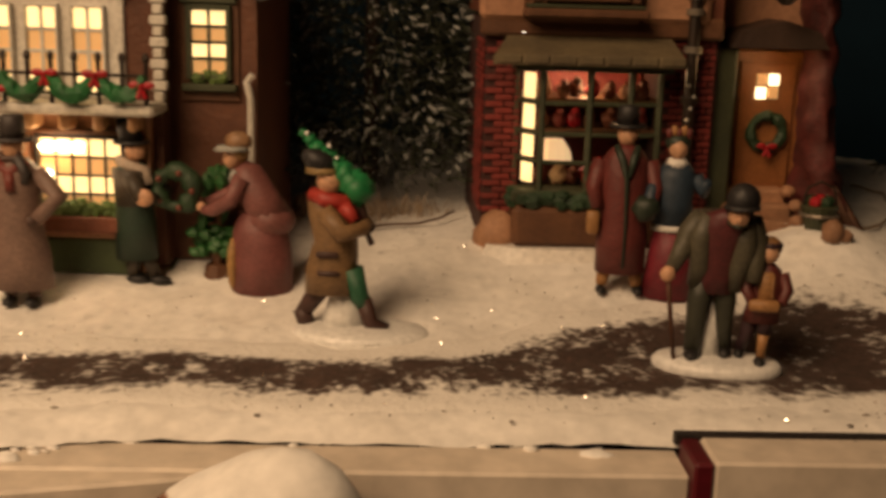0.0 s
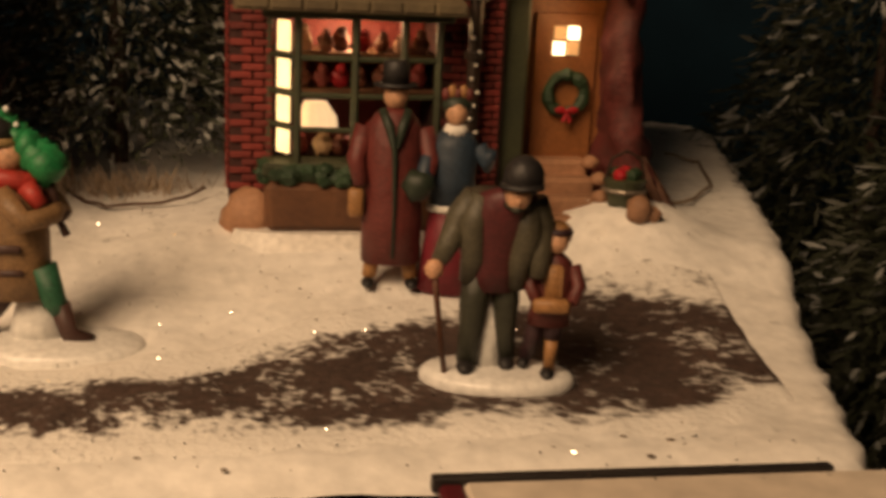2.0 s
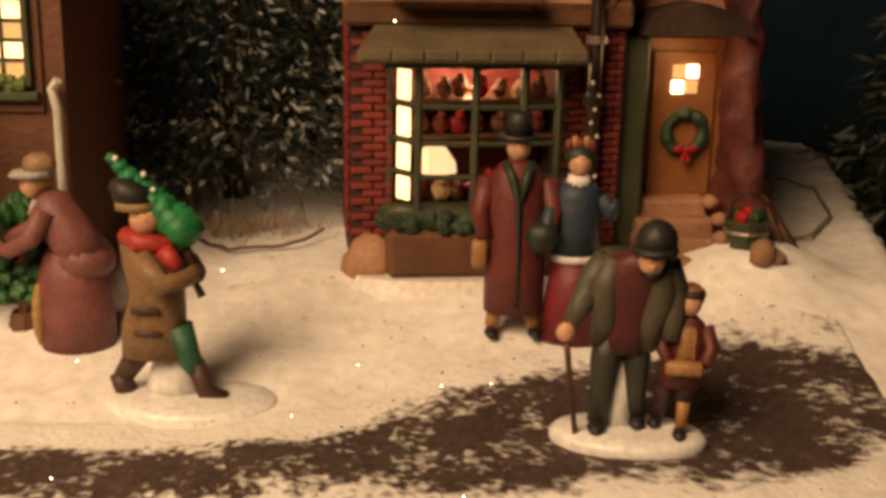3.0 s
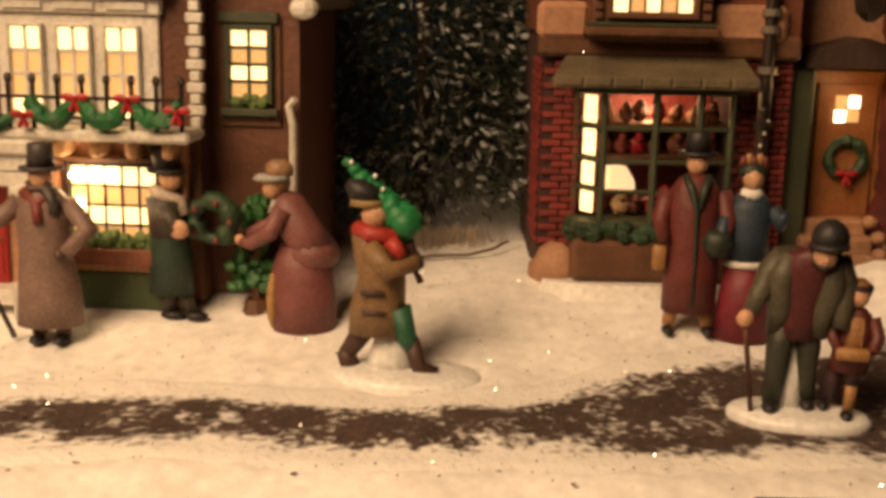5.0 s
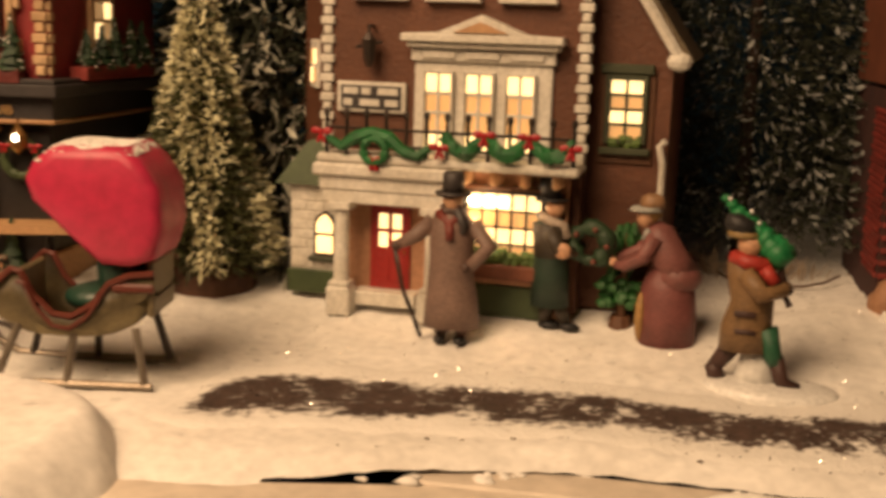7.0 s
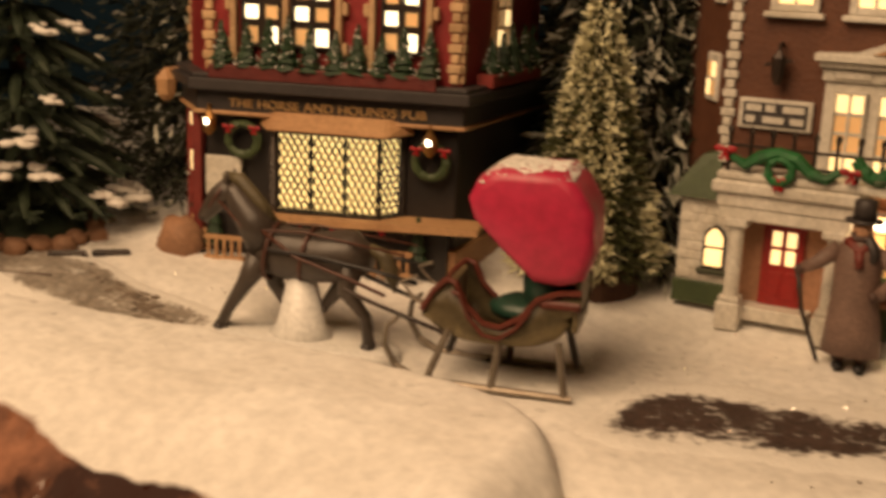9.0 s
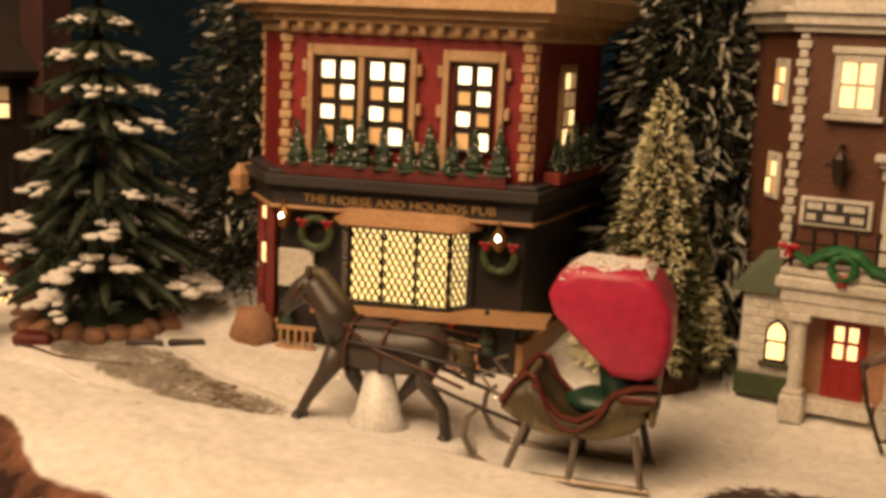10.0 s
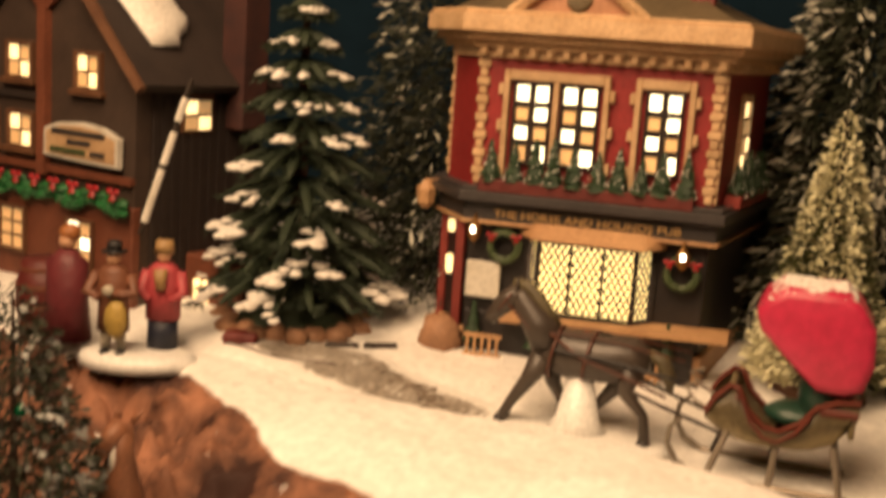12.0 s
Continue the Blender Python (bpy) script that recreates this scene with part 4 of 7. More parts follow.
    random.seed(3)

    def swag(x0, x1, z, drop, r):
        bm = bmesh.new()
        pts = []
        for i in range(9):
            t = i / 8
            pts.append((x0 + (x1 - x0) * t, -0.51, L(z - drop * 4 * t * (1 - t))))
        tube(bm, pts, [r * (0.75 + 0.5 * math.sin(math.pi * i / 8)) for i in range(9)], 0, 7)
        for v in bm.verts:
            v.co += 0.02 * Vector(noise.random_unit_vector())
        part("garland", bm, GARLAND, rail, "green garland")

    for i in range(3):
        swag(0.62 + i * 0.45, 1.04 + i * 0.45, 1.93, 0.16, 0.066)
    bm = bmesh.new()
    pts = [(-0.60, 1.84), (-0.45, 1.76), (-0.30, 1.86), (-0.12, 1.92), (0.06, 1.87), (0.2, 1.75), (0.36, 1.70), (0.5, 1.80)]
    tube(bm, [(x, -0.52, L(z)) for x, z in pts], [0.04, 0.06, 0.07, 0.06, 0.07, 0.06, 0.055, 0.04], 0, 7)
    part("garland", bm, GARLAND, rail, "green garland")
    part("wreath", ring_of(bmesh.new(), (-0.09, -0.54, L(1.74)), 0.12, 0.045, 0, 18, 7, 0.2), GARLAND, rail, "green wreath")
    for x, z in ((0.60, 1.80), (1.05, 1.95), (1.50, 1.95), (1.92, 1.86), (-0.66, 1.90), (-0.09, 1.64)):
        part("bow", bow(bmesh.new(), (x, -0.55, L(z)), 0.115), RED, rail, "red ribbon bow")
    return h


def brick_shop():
    zb = 0.15
    h = thing("brick_shop", 1.10, 1.81, 0.24, 6.4, "red brick toy shop model with bow window and stone steps", "model house", size=1.01)
    L = lambda z: z - zb

    def bx(x0, x1, y0, y1, z0, z1, b=0.012):
        return box(x0, x1, y0, y1, L(z0), L(z1), b)

    # walls left open behind the shop window
    for x0, x1, y0, z0, z1 in ((-0.38, -0.04, 0.0, 0.1, 2.4), (1.24, 1.78, 0.0, 0.1, 2.4), (-0.04, 1.24, 0.7, 0.1, 2.4), (-0.04, 1.24, 0.0, 0.1, 0.86), (-0.04, 1.24, 0.0, 2.0, 2.4)):
        part("wall", box(x0, x1, y0, 2.0 if y0 or x0 != -0.04 else 0.7, L(z0), L(z1)), BRICK_DARK, h, "dark mortar wall under red bricks")
    part("beam", bx(-0.44, 1.80, -0.12, 0.1, 2.26, 2.46, 0.03), WOOD, h, "dark brown beam")
    part("upper_wall", bx(-0.40, 1.80, -0.05, 2.0, 2.44, 4.6), TIMBER, h, "rust brown upper wall")
    for x0, x1 in ((-0.46, -0.02), (1.0, 1.66)):
        bm = bmesh.new()
        abox(bm, x0, x1, -0.16, 0, L(2.40), L(2.72), 0.05)
        part("plaster_block", bm, PLASTER, h)
    # jettied upper bay
    part("upper_bay", bx(-0.02, 0.98, -0.30, 0.0, 2.40, 4.2, 0.03), WOOD, h, "brown timber upper bay")
    part("bay_moulding", bx(-0.08, 1.04, -0.38, 0.0, 2.44, 2.52, 0.02), WOOD, h)
    part("bay_moulding", bx(-0.05, 1.01, -0.34, 0.0, 2.52, 2.56, 0.01), GREEN_TRIM, h)
    window(h, 0.14, 0.80, L(2.64), L(3.4), -0.32, 5, 6, WOOD, LIT, LIT_DIM, 0.05, 0.02, lambda i, j: (i + j) % 2 == 0 or j == 1)
    for x in (0.02, 0.92):
        bm = bmesh.new()
        for k in range(10):
            abox(bm, x - 0.035, x + 0.035, -0.35, -0.3, L(2.58 + k * 0.08), L(2.64 + k * 0.08), 0.008)
        part("carved_post", bm, WOOD, h)
    for x0, z0, x1, z1 in ((-0.36, 2.75, -0.1, 3.3), (-0.1, 2.75, -0.36, 3.3), (1.1, 2.75, 1.6, 3.4), (1.6, 2.75, 1.1, 3.4)):
        bm = bmesh.new()
        tube(bm, [(x0, -0.07, L(z0)), (x1, -0.07, L(z1))], 0.035, 0, 4)
        part("timber", bm, WOOD, h)
    # snowy awning over the window
    bm = bmesh.new()
    a = [bm.verts.new(p) for p in ((-0.36, -0.52, L(2.03)), (1.36, -0.52, L(2.03)), (1.30, 0.0, L(2.24)), (-0.16, 0.0, L(2.24)))]
    b = [bm.verts.new(p) for p in ((-0.36, -0.52, L(2.10)), (1.36, -0.52, L(2.10)), (1.30, 0.0, L(2.31)), (-0.16, 0.0, L(2.31)))]
    for i in range(4):
        bm.faces.new((a[i], a[(i + 1) % 4], b[(i + 1) % 4], b[i]))
    bm.faces.new(a[::-1]); bm.faces.new(b)
    aw = part("awning", bm, GREYBROWN, h, "olive slate awning")
    for i in range(7):
        x = -0.34 + i * 0.243
        part("slate", bx(x, x + 0.235, -0.54, -0.44, 2.04, 2.125, 0.015), GREYBROWN, aw)
    part("fairy_light", ball(bmesh.new(), (-0.05, -0.1, L(2.30)), 0.022, 0, 8), BULB, h)
    # bow window with green bars
    cols = [-0.08, 0.12, 0.55, 0.92, 1.20]
    rows = [0.90, 1.14, 1.40, 1.68, 1.97]
    yy = [0.0, -0.30, -0.34, -0.34, -0.28]
    win = part("bow_window", bx(-0.14, 1.30, -0.36, 0.0, 0.78, 0.88, 0.02), GREEN_TRIM, h, "bow window with dark green glazing bars")
    part("window_head", bx(-0.14, 1.30, -0.36, 0.0, 1.97, 2.03, 0.01), GREEN_TRIM, win)
    for x, y in zip(cols, yy):
        bm = bmesh.new()
        tube(bm, [(x, y, L(0.86)), (x, y, L(2.0))], 0.032, 0, 6)
        part("glazing_bar", bm, GREEN_TRIM, win)
    for z in rows[1:-1]:
        for i in range(4):
            bm = bmesh.new()
            tube(bm, [(cols[i], yy[i], L(z)), (cols[i + 1], yy[i + 1], L(z))], 0.022, 0, 6)
            part("glazing_bar", bm, GREEN_TRIM, win)
    for j in range(4):
        a, b = rows[j] + 0.03, rows[j + 1] - 0.03
        m = Matrix.Translation((-0.08, 0.02, 0)) @ pose(0, 0, 0, 0, 0, -56.3)
        part("side_pane", box(0.10, 0.25, 0.0, 0.02, L(a), L(b), 0.004, m), LIT, win, "glowing side pane")
    # what stands in the window, lit from within
    part("window_back", bx(-0.04, 1.24, 0.62, 0.7, 0.86, 2.0), BRICK_RED, win, "dark red shop interior")
    part("shelf", bx(-0.04, 1.24, 0.0, 0.6, 1.38, 1.42), WOOD, win)
    part("shelf", bx(-0.04, 1.24, 0.0, 0.6, 1.66, 1.70), WOOD, win)
    random.seed(21)
    for z in (0.88, 1.42, 1.70):
        for i in range(7):
            x = 0.18 + i * 0.155 + random.uniform(-0.02, 0.02)
            bm = bmesh.new()
            r = random.uniform(0.055, 0.085)
            ball(bm, (x, 0.02 + random.uniform(0, 0.1), L(z) + r), (r, r * 0.8, r * 1.1), 0, 9, 0.3)
            ball(bm, (x, 0.0, L(z) + r * 2.1), r * 0.55, 0, 8)
            part("toy", bm, random.choice([TIMBER, RED, PLASTER, BRICK_RED, CREAM, TIMBER]), win)
    bm = bmesh.new()
    rings(bm, [(0.30, -0.02, L(1.12), 0.16, 0.10), (0.30, -0.02, L(1.20), 0.15, 0.1), (0.28, -0.02, L(1.32), 0.09, 0.07)], 0, 12)
    part("lamp_shade", bm, glow("shade_glow", (1.0, 0.66, 0.34), 0.75), win, "glowing cream lamp shade")
    part("star", ball(ball(bmesh.new(), (0.68, -0.22, L(1.06)), (0.2, 0.04, 0.05), 0, 6), (0.68, -0.22, L(1.06)), (0.05, 0.04, 0.14), 0, 6), RED, win, "red star ornament")
    # sill and its garland
    part("sill", bx(-0.12, 1.32, -0.42, 0.0, 0.36, 0.74, 0.05), WOOD, h, "brown timber sill")
    bm = bmesh.new()
    for i in range(70):
        t = random.random()
        ball(bm, (-0.16 + 1.48 * t, -0.42 + 0.05 * random.random() + (0.12 if t < 0.08 else 0), L(0.80) + random.uniform(-0.05, 0.06)), (0.075, 0.05, 0.05), 0, 6, 0.5)
    tagged(part("sill_garland", bm, HOLLY, h, "dark green holly garland"), kind="stuff")
    bm = bmesh.new()
    ball(bm, (-0.22, -0.10, L(0.40)), (0.24, 0.2, 0.24), 0, 14, 0.25)
    part("corner_stone", bm, STONE, h, "rounded tan corner stone", True)
    part("snow_lip", rings(bmesh.new(), [(0.5, -0.35, L(0.1), 0.95, 0.3), (0.5, -0.3, L(0.36), 0.85, 0.2)], 0, 16), SNOW_CAP, h)
    # black downpipe with collars
    bm = bmesh.new()
    tube(bm, [(1.50, -0.16, L(0.3)), (1.50, -0.16, L(2.9))], 0.055, 0, 10)
    dp = part("downpipe", bm, IRON, h, "black iron downpipe")
    for z in (1.0, 1.72, 2.18, 2.52, 2.66):
        bm = bmesh.new()
        rings(bm, [(1.50, -0.16, L(z) - 0.03, 0.085, 0.085), (1.50, -0.16, L(z) + 0.03, 0.085, 0.085)], 0, 12)
        part("collar", bm, SILVER if z > 2 else IRON, dp)
    # small white balls stand in for highlights down the pipe
    for k in range(9):
        bm = bmesh.new()
        ball(bm, (1.50 + 0.03 * math.sin(k * 2.1), -0.225, L(1.02 + 0.105 * k)), 0.018, 0, 8)
        part("highlight_dot", bm, WHITE, dp, "white dot imitating a highlight on the downpipe", True)
    # entrance: recessed door, hood, lamp, steps
    part("entrance_wall", bx(1.76, 2.95, 0.55, 2.0, 0.1, 4.4), PLASTER, h)
    part("door_case", bx(2.02, 2.78, 0.42, 0.58, 0.75, 2.16), DOOR_WOOD, h, "warm-lit wooden door case")
    d = part("door", bx(2.13, 2.68, 0.38, 0.44, 0.80, 2.05), DOOR_WOOD, h, "orange wooden door with wreath")
    for i in range(2):
        for j in range(2):
            part("pane", bx(2.29 + i * 0.12, 2.39 + i * 0.12, 0.35, 0.385, 1.70 + j * 0.13, 1.81 + j * 0.13, 0.006), LIT_HOT if (i + j) % 2 == 0 else LIT_DIM, d)
    part("wreath", ring_of(bmesh.new(), (2.42, 0.34, L(1.38)), 0.16, 0.05, 0, 20, 7, 0.25), HOLLY, d, "dark green wreath")
    part("bow", bow(bmesh.new(), (2.42, 0.28, L(1.24)), 0.1), RED, d, "red ribbon bow")
    bm = bmesh.new()
    prism(bm, [(1.90, L(2.20)), (2.84, L(2.20)), (2.74, L(2.36)), (2.40, L(2.46)), (2.02, L(2.36))], 0.0, 0.6)
    part("hood", bm, DARKWOOD, h, "dark timber door hood")
    part("jamb", bx(1.74, 2.02, 0.1, 0.6, 0.2, 2.2, 0.03), GREEN_TRIM, h, "dark green jamb")
    bm = bmesh.new()
    rings(bm, [(2.30, -0.24, L(2.60), 0.04, 0.04), (2.30, -0.24, L(2.68), 0.13, 0.13), (2.30, -0.24, L(2.86), 0.16, 0.16), (2.30, -0.24, L(2.98), 0.03, 0.03)], 0, 6)
    tube(bm, [(2.30, -0.24, L(2.98)), (2.30, 0.0, L(3.1)), (2.30, 0.6, L(3.1))], 0.02, 0, 6)
    part("porch_lamp", bm, IRON, h, "black porch lantern")
    for i in range(5):
        y0 = -0.62 + i * 0.2
        bm = bmesh.new()
        abox(bm, 1.90 + 0.02 * i, 2.62, y0, 0.45, L(0.1), L(0.36 + i * 0.12), 0.03)
        part("step", bm, STONE, h, "tan stone step")
    for i in range(5):
        bm = bmesh.new()
        ball(bm, (2.60 + 0.03 * (i % 2), -0.55 + 0.16 * i, L(0.40 + 0.11 * i)), (0.075, 0.08, 0.06), 0, 8, 0.3)
        part("kerb_stone", bm, STONE, h, smooth=True)
    # rough flaring buttress
    bm = bmesh.new()
    spine = ((0.1, 3.05, 0.3, 0.40, 0.5), (0.6, 2.98, 0.3, 0.25, 0.4), (1.2, 2.90, 0.35, 0.17, 0.35), (2.2, 2.86, 0.4, 0.15, 0.3), (4.2, 2.84, 0.5, 0.14, 0.3))
    rows = []
    for k in range(42):
        z = 0.1 + 0.1 * k
        rows.append([float(np.interp(z, [q[0] for q in spine], [q[c] for q in spine])) for c in (1, 2)] + [L(z)] + [float(np.interp(z, [q[0] for q in spine], [q[c] for q in spine])) for c in (3, 4)])
    rings(bm, rows, 0, 22)
    for v in bm.verts:
        p = v.co * 6
        v.co += Vector((0.10 * noise.noise(p), 0.10 * noise.noise(p + Vector((9, 0, 0))), 0.03 * noise.noise(p + Vector((0, 5, 0)))))
    part("buttress", bm, BUTTRESS, h, "rough dark red buttress", True)
    bm = bmesh.new()
    random.seed(2)
    for i in range(5):
        a = -1.9 + i * 0.55
        tube(bm, [(2.95, 0.25, L(1.1)), (3.05 + 0.18 * math.cos(a), 0.1 + 0.3 * math.sin(a), L(0.6)), (3.1 + 0.5 * math.cos(a), 0.1 + 0.6 * math.sin(a), L(0.12))], [0.03, 0.045, 0.02], 0, 6)
    part("root", bm, BARK, h, "brown roots at the wall foot")
    # the bricks that show beside the window, pieces in courses
    me = put("brick", box(-0.085, 0.085, -0.028, 0.0, -0.026, 0.026, 0.008), BRICK_RED)
    for x0, x1, z0, z1 in ((-0.38, -0.05, 0.64, 2.25), (1.26, 1.76, 0.3, 2.25)):
        j = 0
        z = z0
        while z < z1:
            x = x0 + (0.09 if j % 2 else 0.0)
            while x < x1 - 0.02:
                b = new("brick", me)
                b.parent = h
                w = min(0.172, x1 - x)
                b.matrix_local = Matrix.Translation(((x + w / 2) * U, (random.uniform(-0.008, 0.004)) * U, L(z) * U)) @ Matrix.Diagonal((w / 0.18, 1, 1, 1))
                x += 0.18
            z += 0.062
            j += 1
    m2 = pose(0, 0, 0, 0, 0, -90)
    for j in range(26):
        for i in range(4):
            b = new("brick", me)
            b.parent = h
            b.matrix_local = Matrix.Translation((-0.38 * U, (0.1 + 0.18 * i + (0.09 if j % 2 else 0)) * U, L(0.64 + 0.062 * j) * U)) @ m2
    return h


def mill():
    zb = 0.35
    h = thing("mill_house", -13.34, -2.98, zb, -3.6, "grey brown gabled mill model with snow on its roof", "model house", size=0.89)
    L = lambda z: z - zb
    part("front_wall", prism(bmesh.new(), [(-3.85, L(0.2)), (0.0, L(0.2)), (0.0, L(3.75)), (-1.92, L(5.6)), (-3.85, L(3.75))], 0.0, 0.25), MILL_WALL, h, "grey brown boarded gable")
    # side boards: the gable's hue at about half brightness, as painted shade
    part("side_wall", box(-3.85, 0.0, 0.25, 2.4, L(0.2), L(3.75)), MILL_SHADED, h, "boarded side with its shade in the colour")
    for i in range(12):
        part("board", box(0.0, 0.025, 0.28 + i * 0.17, 0.43 + i * 0.17, L(0.4), L(3.72), 0.006), MILL_SHADED, h)
    roof = part("roof", prism(bmesh.new(), [(0.22, L(3.52)), (-1.92, L(5.70)), (-4.07, L(3.52)), (-4.07, L(3.66)), (-1.92, L(5.86)), (0.30, L(3.62))], -0.12, 2.5), MILL_SHADED, h, "dark slate roof")
    for a, b in (((0.26, 3.55), (-1.92, 5.78)), ((-4.1, 3.55), (-1.92, 5.78))):
        bm = bmesh.new()
        tube(bm, [(a[0], -0.14, L(a[1])), (b[0], -0.14, L(b[1]))], 0.085, 0, 5)
        part("barge_board", bm, WOOD, h)
    bm = bmesh.new()
    top = []
    for i in range(13):
        t = i / 12
        w = 0.18 + 0.30 * ss(0, 0.5, t) * (1 - 0.8 * ss(0.75, 1.0, t)) + 0.05 * noise.noise((i * 0.6, 0, 0))
        row = []
        for j in range(9):
            a = math.pi * j / 8
            row.append(bm.verts.new((-1.4 + 1.25 * t + 0.07 * math.sin(a), 0.12 + 0.25 * t + w - w * math.cos(a), L(5.42 - 1.29 * t) + 0.15 * math.sin(a) ** 0.6 * (1 - 0.5 * ss(0.85, 1, t)))))
        top.append(row)
    for a, b2 in zip(top, top[1:]):
        for j in range(8):
            bm.faces.new((a[j], a[j + 1], b2[j + 1], b2[j]))
    bm.faces.new(top[-1])
    bm.faces.new(top[0][::-1])
    part("roof_snow", bm, SNOW_CAP, roof, "thick snow on the roof", True)
    # timbers
    for pts, r in (([(-1.92, 5.5), (-1.92, 2.2)], 0.13), ([(-1.92, 4.55), (-2.55, 5.0)], 0.09), ([(-1.92, 4.55), (-1.28, 5.0)], 0.09), ([(-3.8, 2.3), (0.0, 2.3)], 0.07), ([(-3.8, 3.3), (-1.9, 3.3)], 0.06)):
        bm = bmesh.new()
        (ax, az), (bx_, bz) = pts
        tube(bm, [(ax, -0.03, L(az)), (bx_, -0.03, L(bz))], r, 0, 4)
        part("timber", bm, TIMBER if r > 0.065 else MILL_SHADED, h, "rust brown timber")
    part("lower_wall", box(-3.85, 0.02, -0.05, 0.1, L(0.2), L(1.95), 0.02), TIMBER, h, "rust red lower wall")
    for x0, x1, z0, z1 in ((-2.78, -2.25, 3.56, 4.0), (-1.20, -0.74, 3.50, 3.93), (-2.75, -2.22, 2.56, 3.0), (-3.6, -3.1, 2.56, 3.0)):
        w = window(h, x0, x1, L(z0), L(z1), -0.03, 2, 2, WOOD, LIT, LIT_DIM, 0.06, 0.03, lambda i, j: (i + j) % 2 == 1)
        part("window_sill", box(x0 - 0.12, x1 + 0.12, -0.12, 0.0, L(z0 - 0.12), L(z0 - 0.04), 0.01), WOOD, w)
    window(h, -1.32, -0.80, L(1.02), L(1.62), -0.07, 2, 3, WOOD, LIT_HOT, LIT_DIM, 0.05, 0.03, lambda i, j: (i + j) % 2 == 0)
    window(h, -2.9, -2.35, L(1.02), L(1.62), -0.07, 2, 3, WOOD, LIT_DIM, LIT_DIM, 0.05, 0.03)
    # side window
    w = part("side_window", box(0.0, 0.05, 0.75, 1.35, L(2.95), L(3.5), 0.01), WOOD, h)
    for i in range(2):
        for j in range(2):
            part("pane", box(0.045, 0.065, 0.82 + i * 0.25, 1.03 + i * 0.25, L(3.0 + j * 0.22), L(3.18 + j * 0.22)), LIT if (i + j) % 2 else LIT_DIM, w)
    # sign with worn, unreadable writing
    s = part("sign", prism(bmesh.new(), [(-1.80, L(2.50)), (-0.20, L(2.46)), (-0.20, L(2.86)), (-0.55, L(2.98)), (-1.0, L(3.02)), (-1.5, L(2.98)), (-1.80, L(2.88))], -0.14, -0.05), WHITE, h, "cream sign board with dark writing")
    part("sign_face", prism(bmesh.new(), [(-1.74, L(2.54)), (-0.26, L(2.51)), (-0.26, L(2.83)), (-0.58, L(2.93)), (-1.0, L(2.97)), (-1.46, L(2.93)), (-1.74, L(2.85))], -0.155, -0.13), CREAM, s)
    for x0, x1, z, g in ((-1.6, -0.45, 2.83, 0), (-1.25, -0.75, 2.70, 0), (-1.62, -0.85, 2.57, 1), (-0.75, -0.45, 2.57, 0)):
        part("writing", box(x0, x1, -0.17, -0.15, L(z), L(z + 0.075)), GREEN_BASE if g else CHARCOAL, s)
    bm = bmesh.new()
    random.seed(31)
    for i in range(150):
        x = -3.85 + 3.85 * random.random()
        ball(bm, (x, -0.18 + 0.06 * random.random(), L(1.98 + 0.05 * math.sin(x * 7)) + random.uniform(-0.09, 0.09)), (0.1, 0.07, 0.06), 0, 6, 0.4)
    g = part("garland", bm, GARLAND, h, "green garland over the ground floor")
    for i in range(9):
        part("berry_bow", bow(bmesh.new(), (-3.6 + i * 0.43, -0.24, L(2.16)), 0.13), RED, g, "red bow")
    # striped slanting pole
    pl = [Vector((1.0, 0.05, L(3.75))), Vector((0.72, -0.5, L(1.75)))]
    pole = part("pole", tube(bmesh.new(), [pl[0], pl[1]], 0.04, 0, 8), IRON, h, "slanting black and white pole")
    for a, b in ((0.12, 0.27), (0.34, 0.55), (0.58, 0.92)):
        part("white_band", tube(bmesh.new(), [pl[0].lerp(pl[1], a), pl[0].lerp(pl[1], b)], 0.052, 0, 8), WHITE, pole)
    # low lean-to at the side, lit from inside
    part("lean_to", box(0.02, 1.15, 0.9, 2.2, L(0.2), L(1.25), 0.03), TIMBER, h, "rust red lean-to")
    for x in (0.25, 0.43):
        part("pane", box(x, x + 0.12, 0.86, 0.90, L(0.62), L(0.92), 0.01), LIT, h)
    part("chimney", box(-0.1, 0.35, 1.6, 2.1, L(3.0), L(5.2), 0.02), BRICK_DARK, h, "dark chimney stack")
    return h


pub()
brown_house()
brick_shop()
mill()


# ---- trees ----
def blades(name, rows, mat, parent, kind="stuff"):
    """Many thin leaves in one mesh: rows of base, direction, side, length, width."""
    base, way, side, ln, wd = rows
    tip = base + way * ln[:, None]
    mid = base + way * (ln * 0.55)[:, None]
    v = np.stack([base - side * (wd * 0.35)[:, None], mid - side * wd[:, None], tip, mid + side * wd[:, None], base + side * (wd * 0.35)[:, None]], 1)
    n = len(base)
    faces = np.arange(5 * n).reshape(n, 5)
    me = bpy.data.meshes.new(name)
    me.from_pydata((v.reshape(-1, 3) * U).tolist(), [], faces.tolist())
    me.materials.append(mat)
    ob = new(name, me)
    ob.parent = parent
    return tagged(ob, kind=kind)


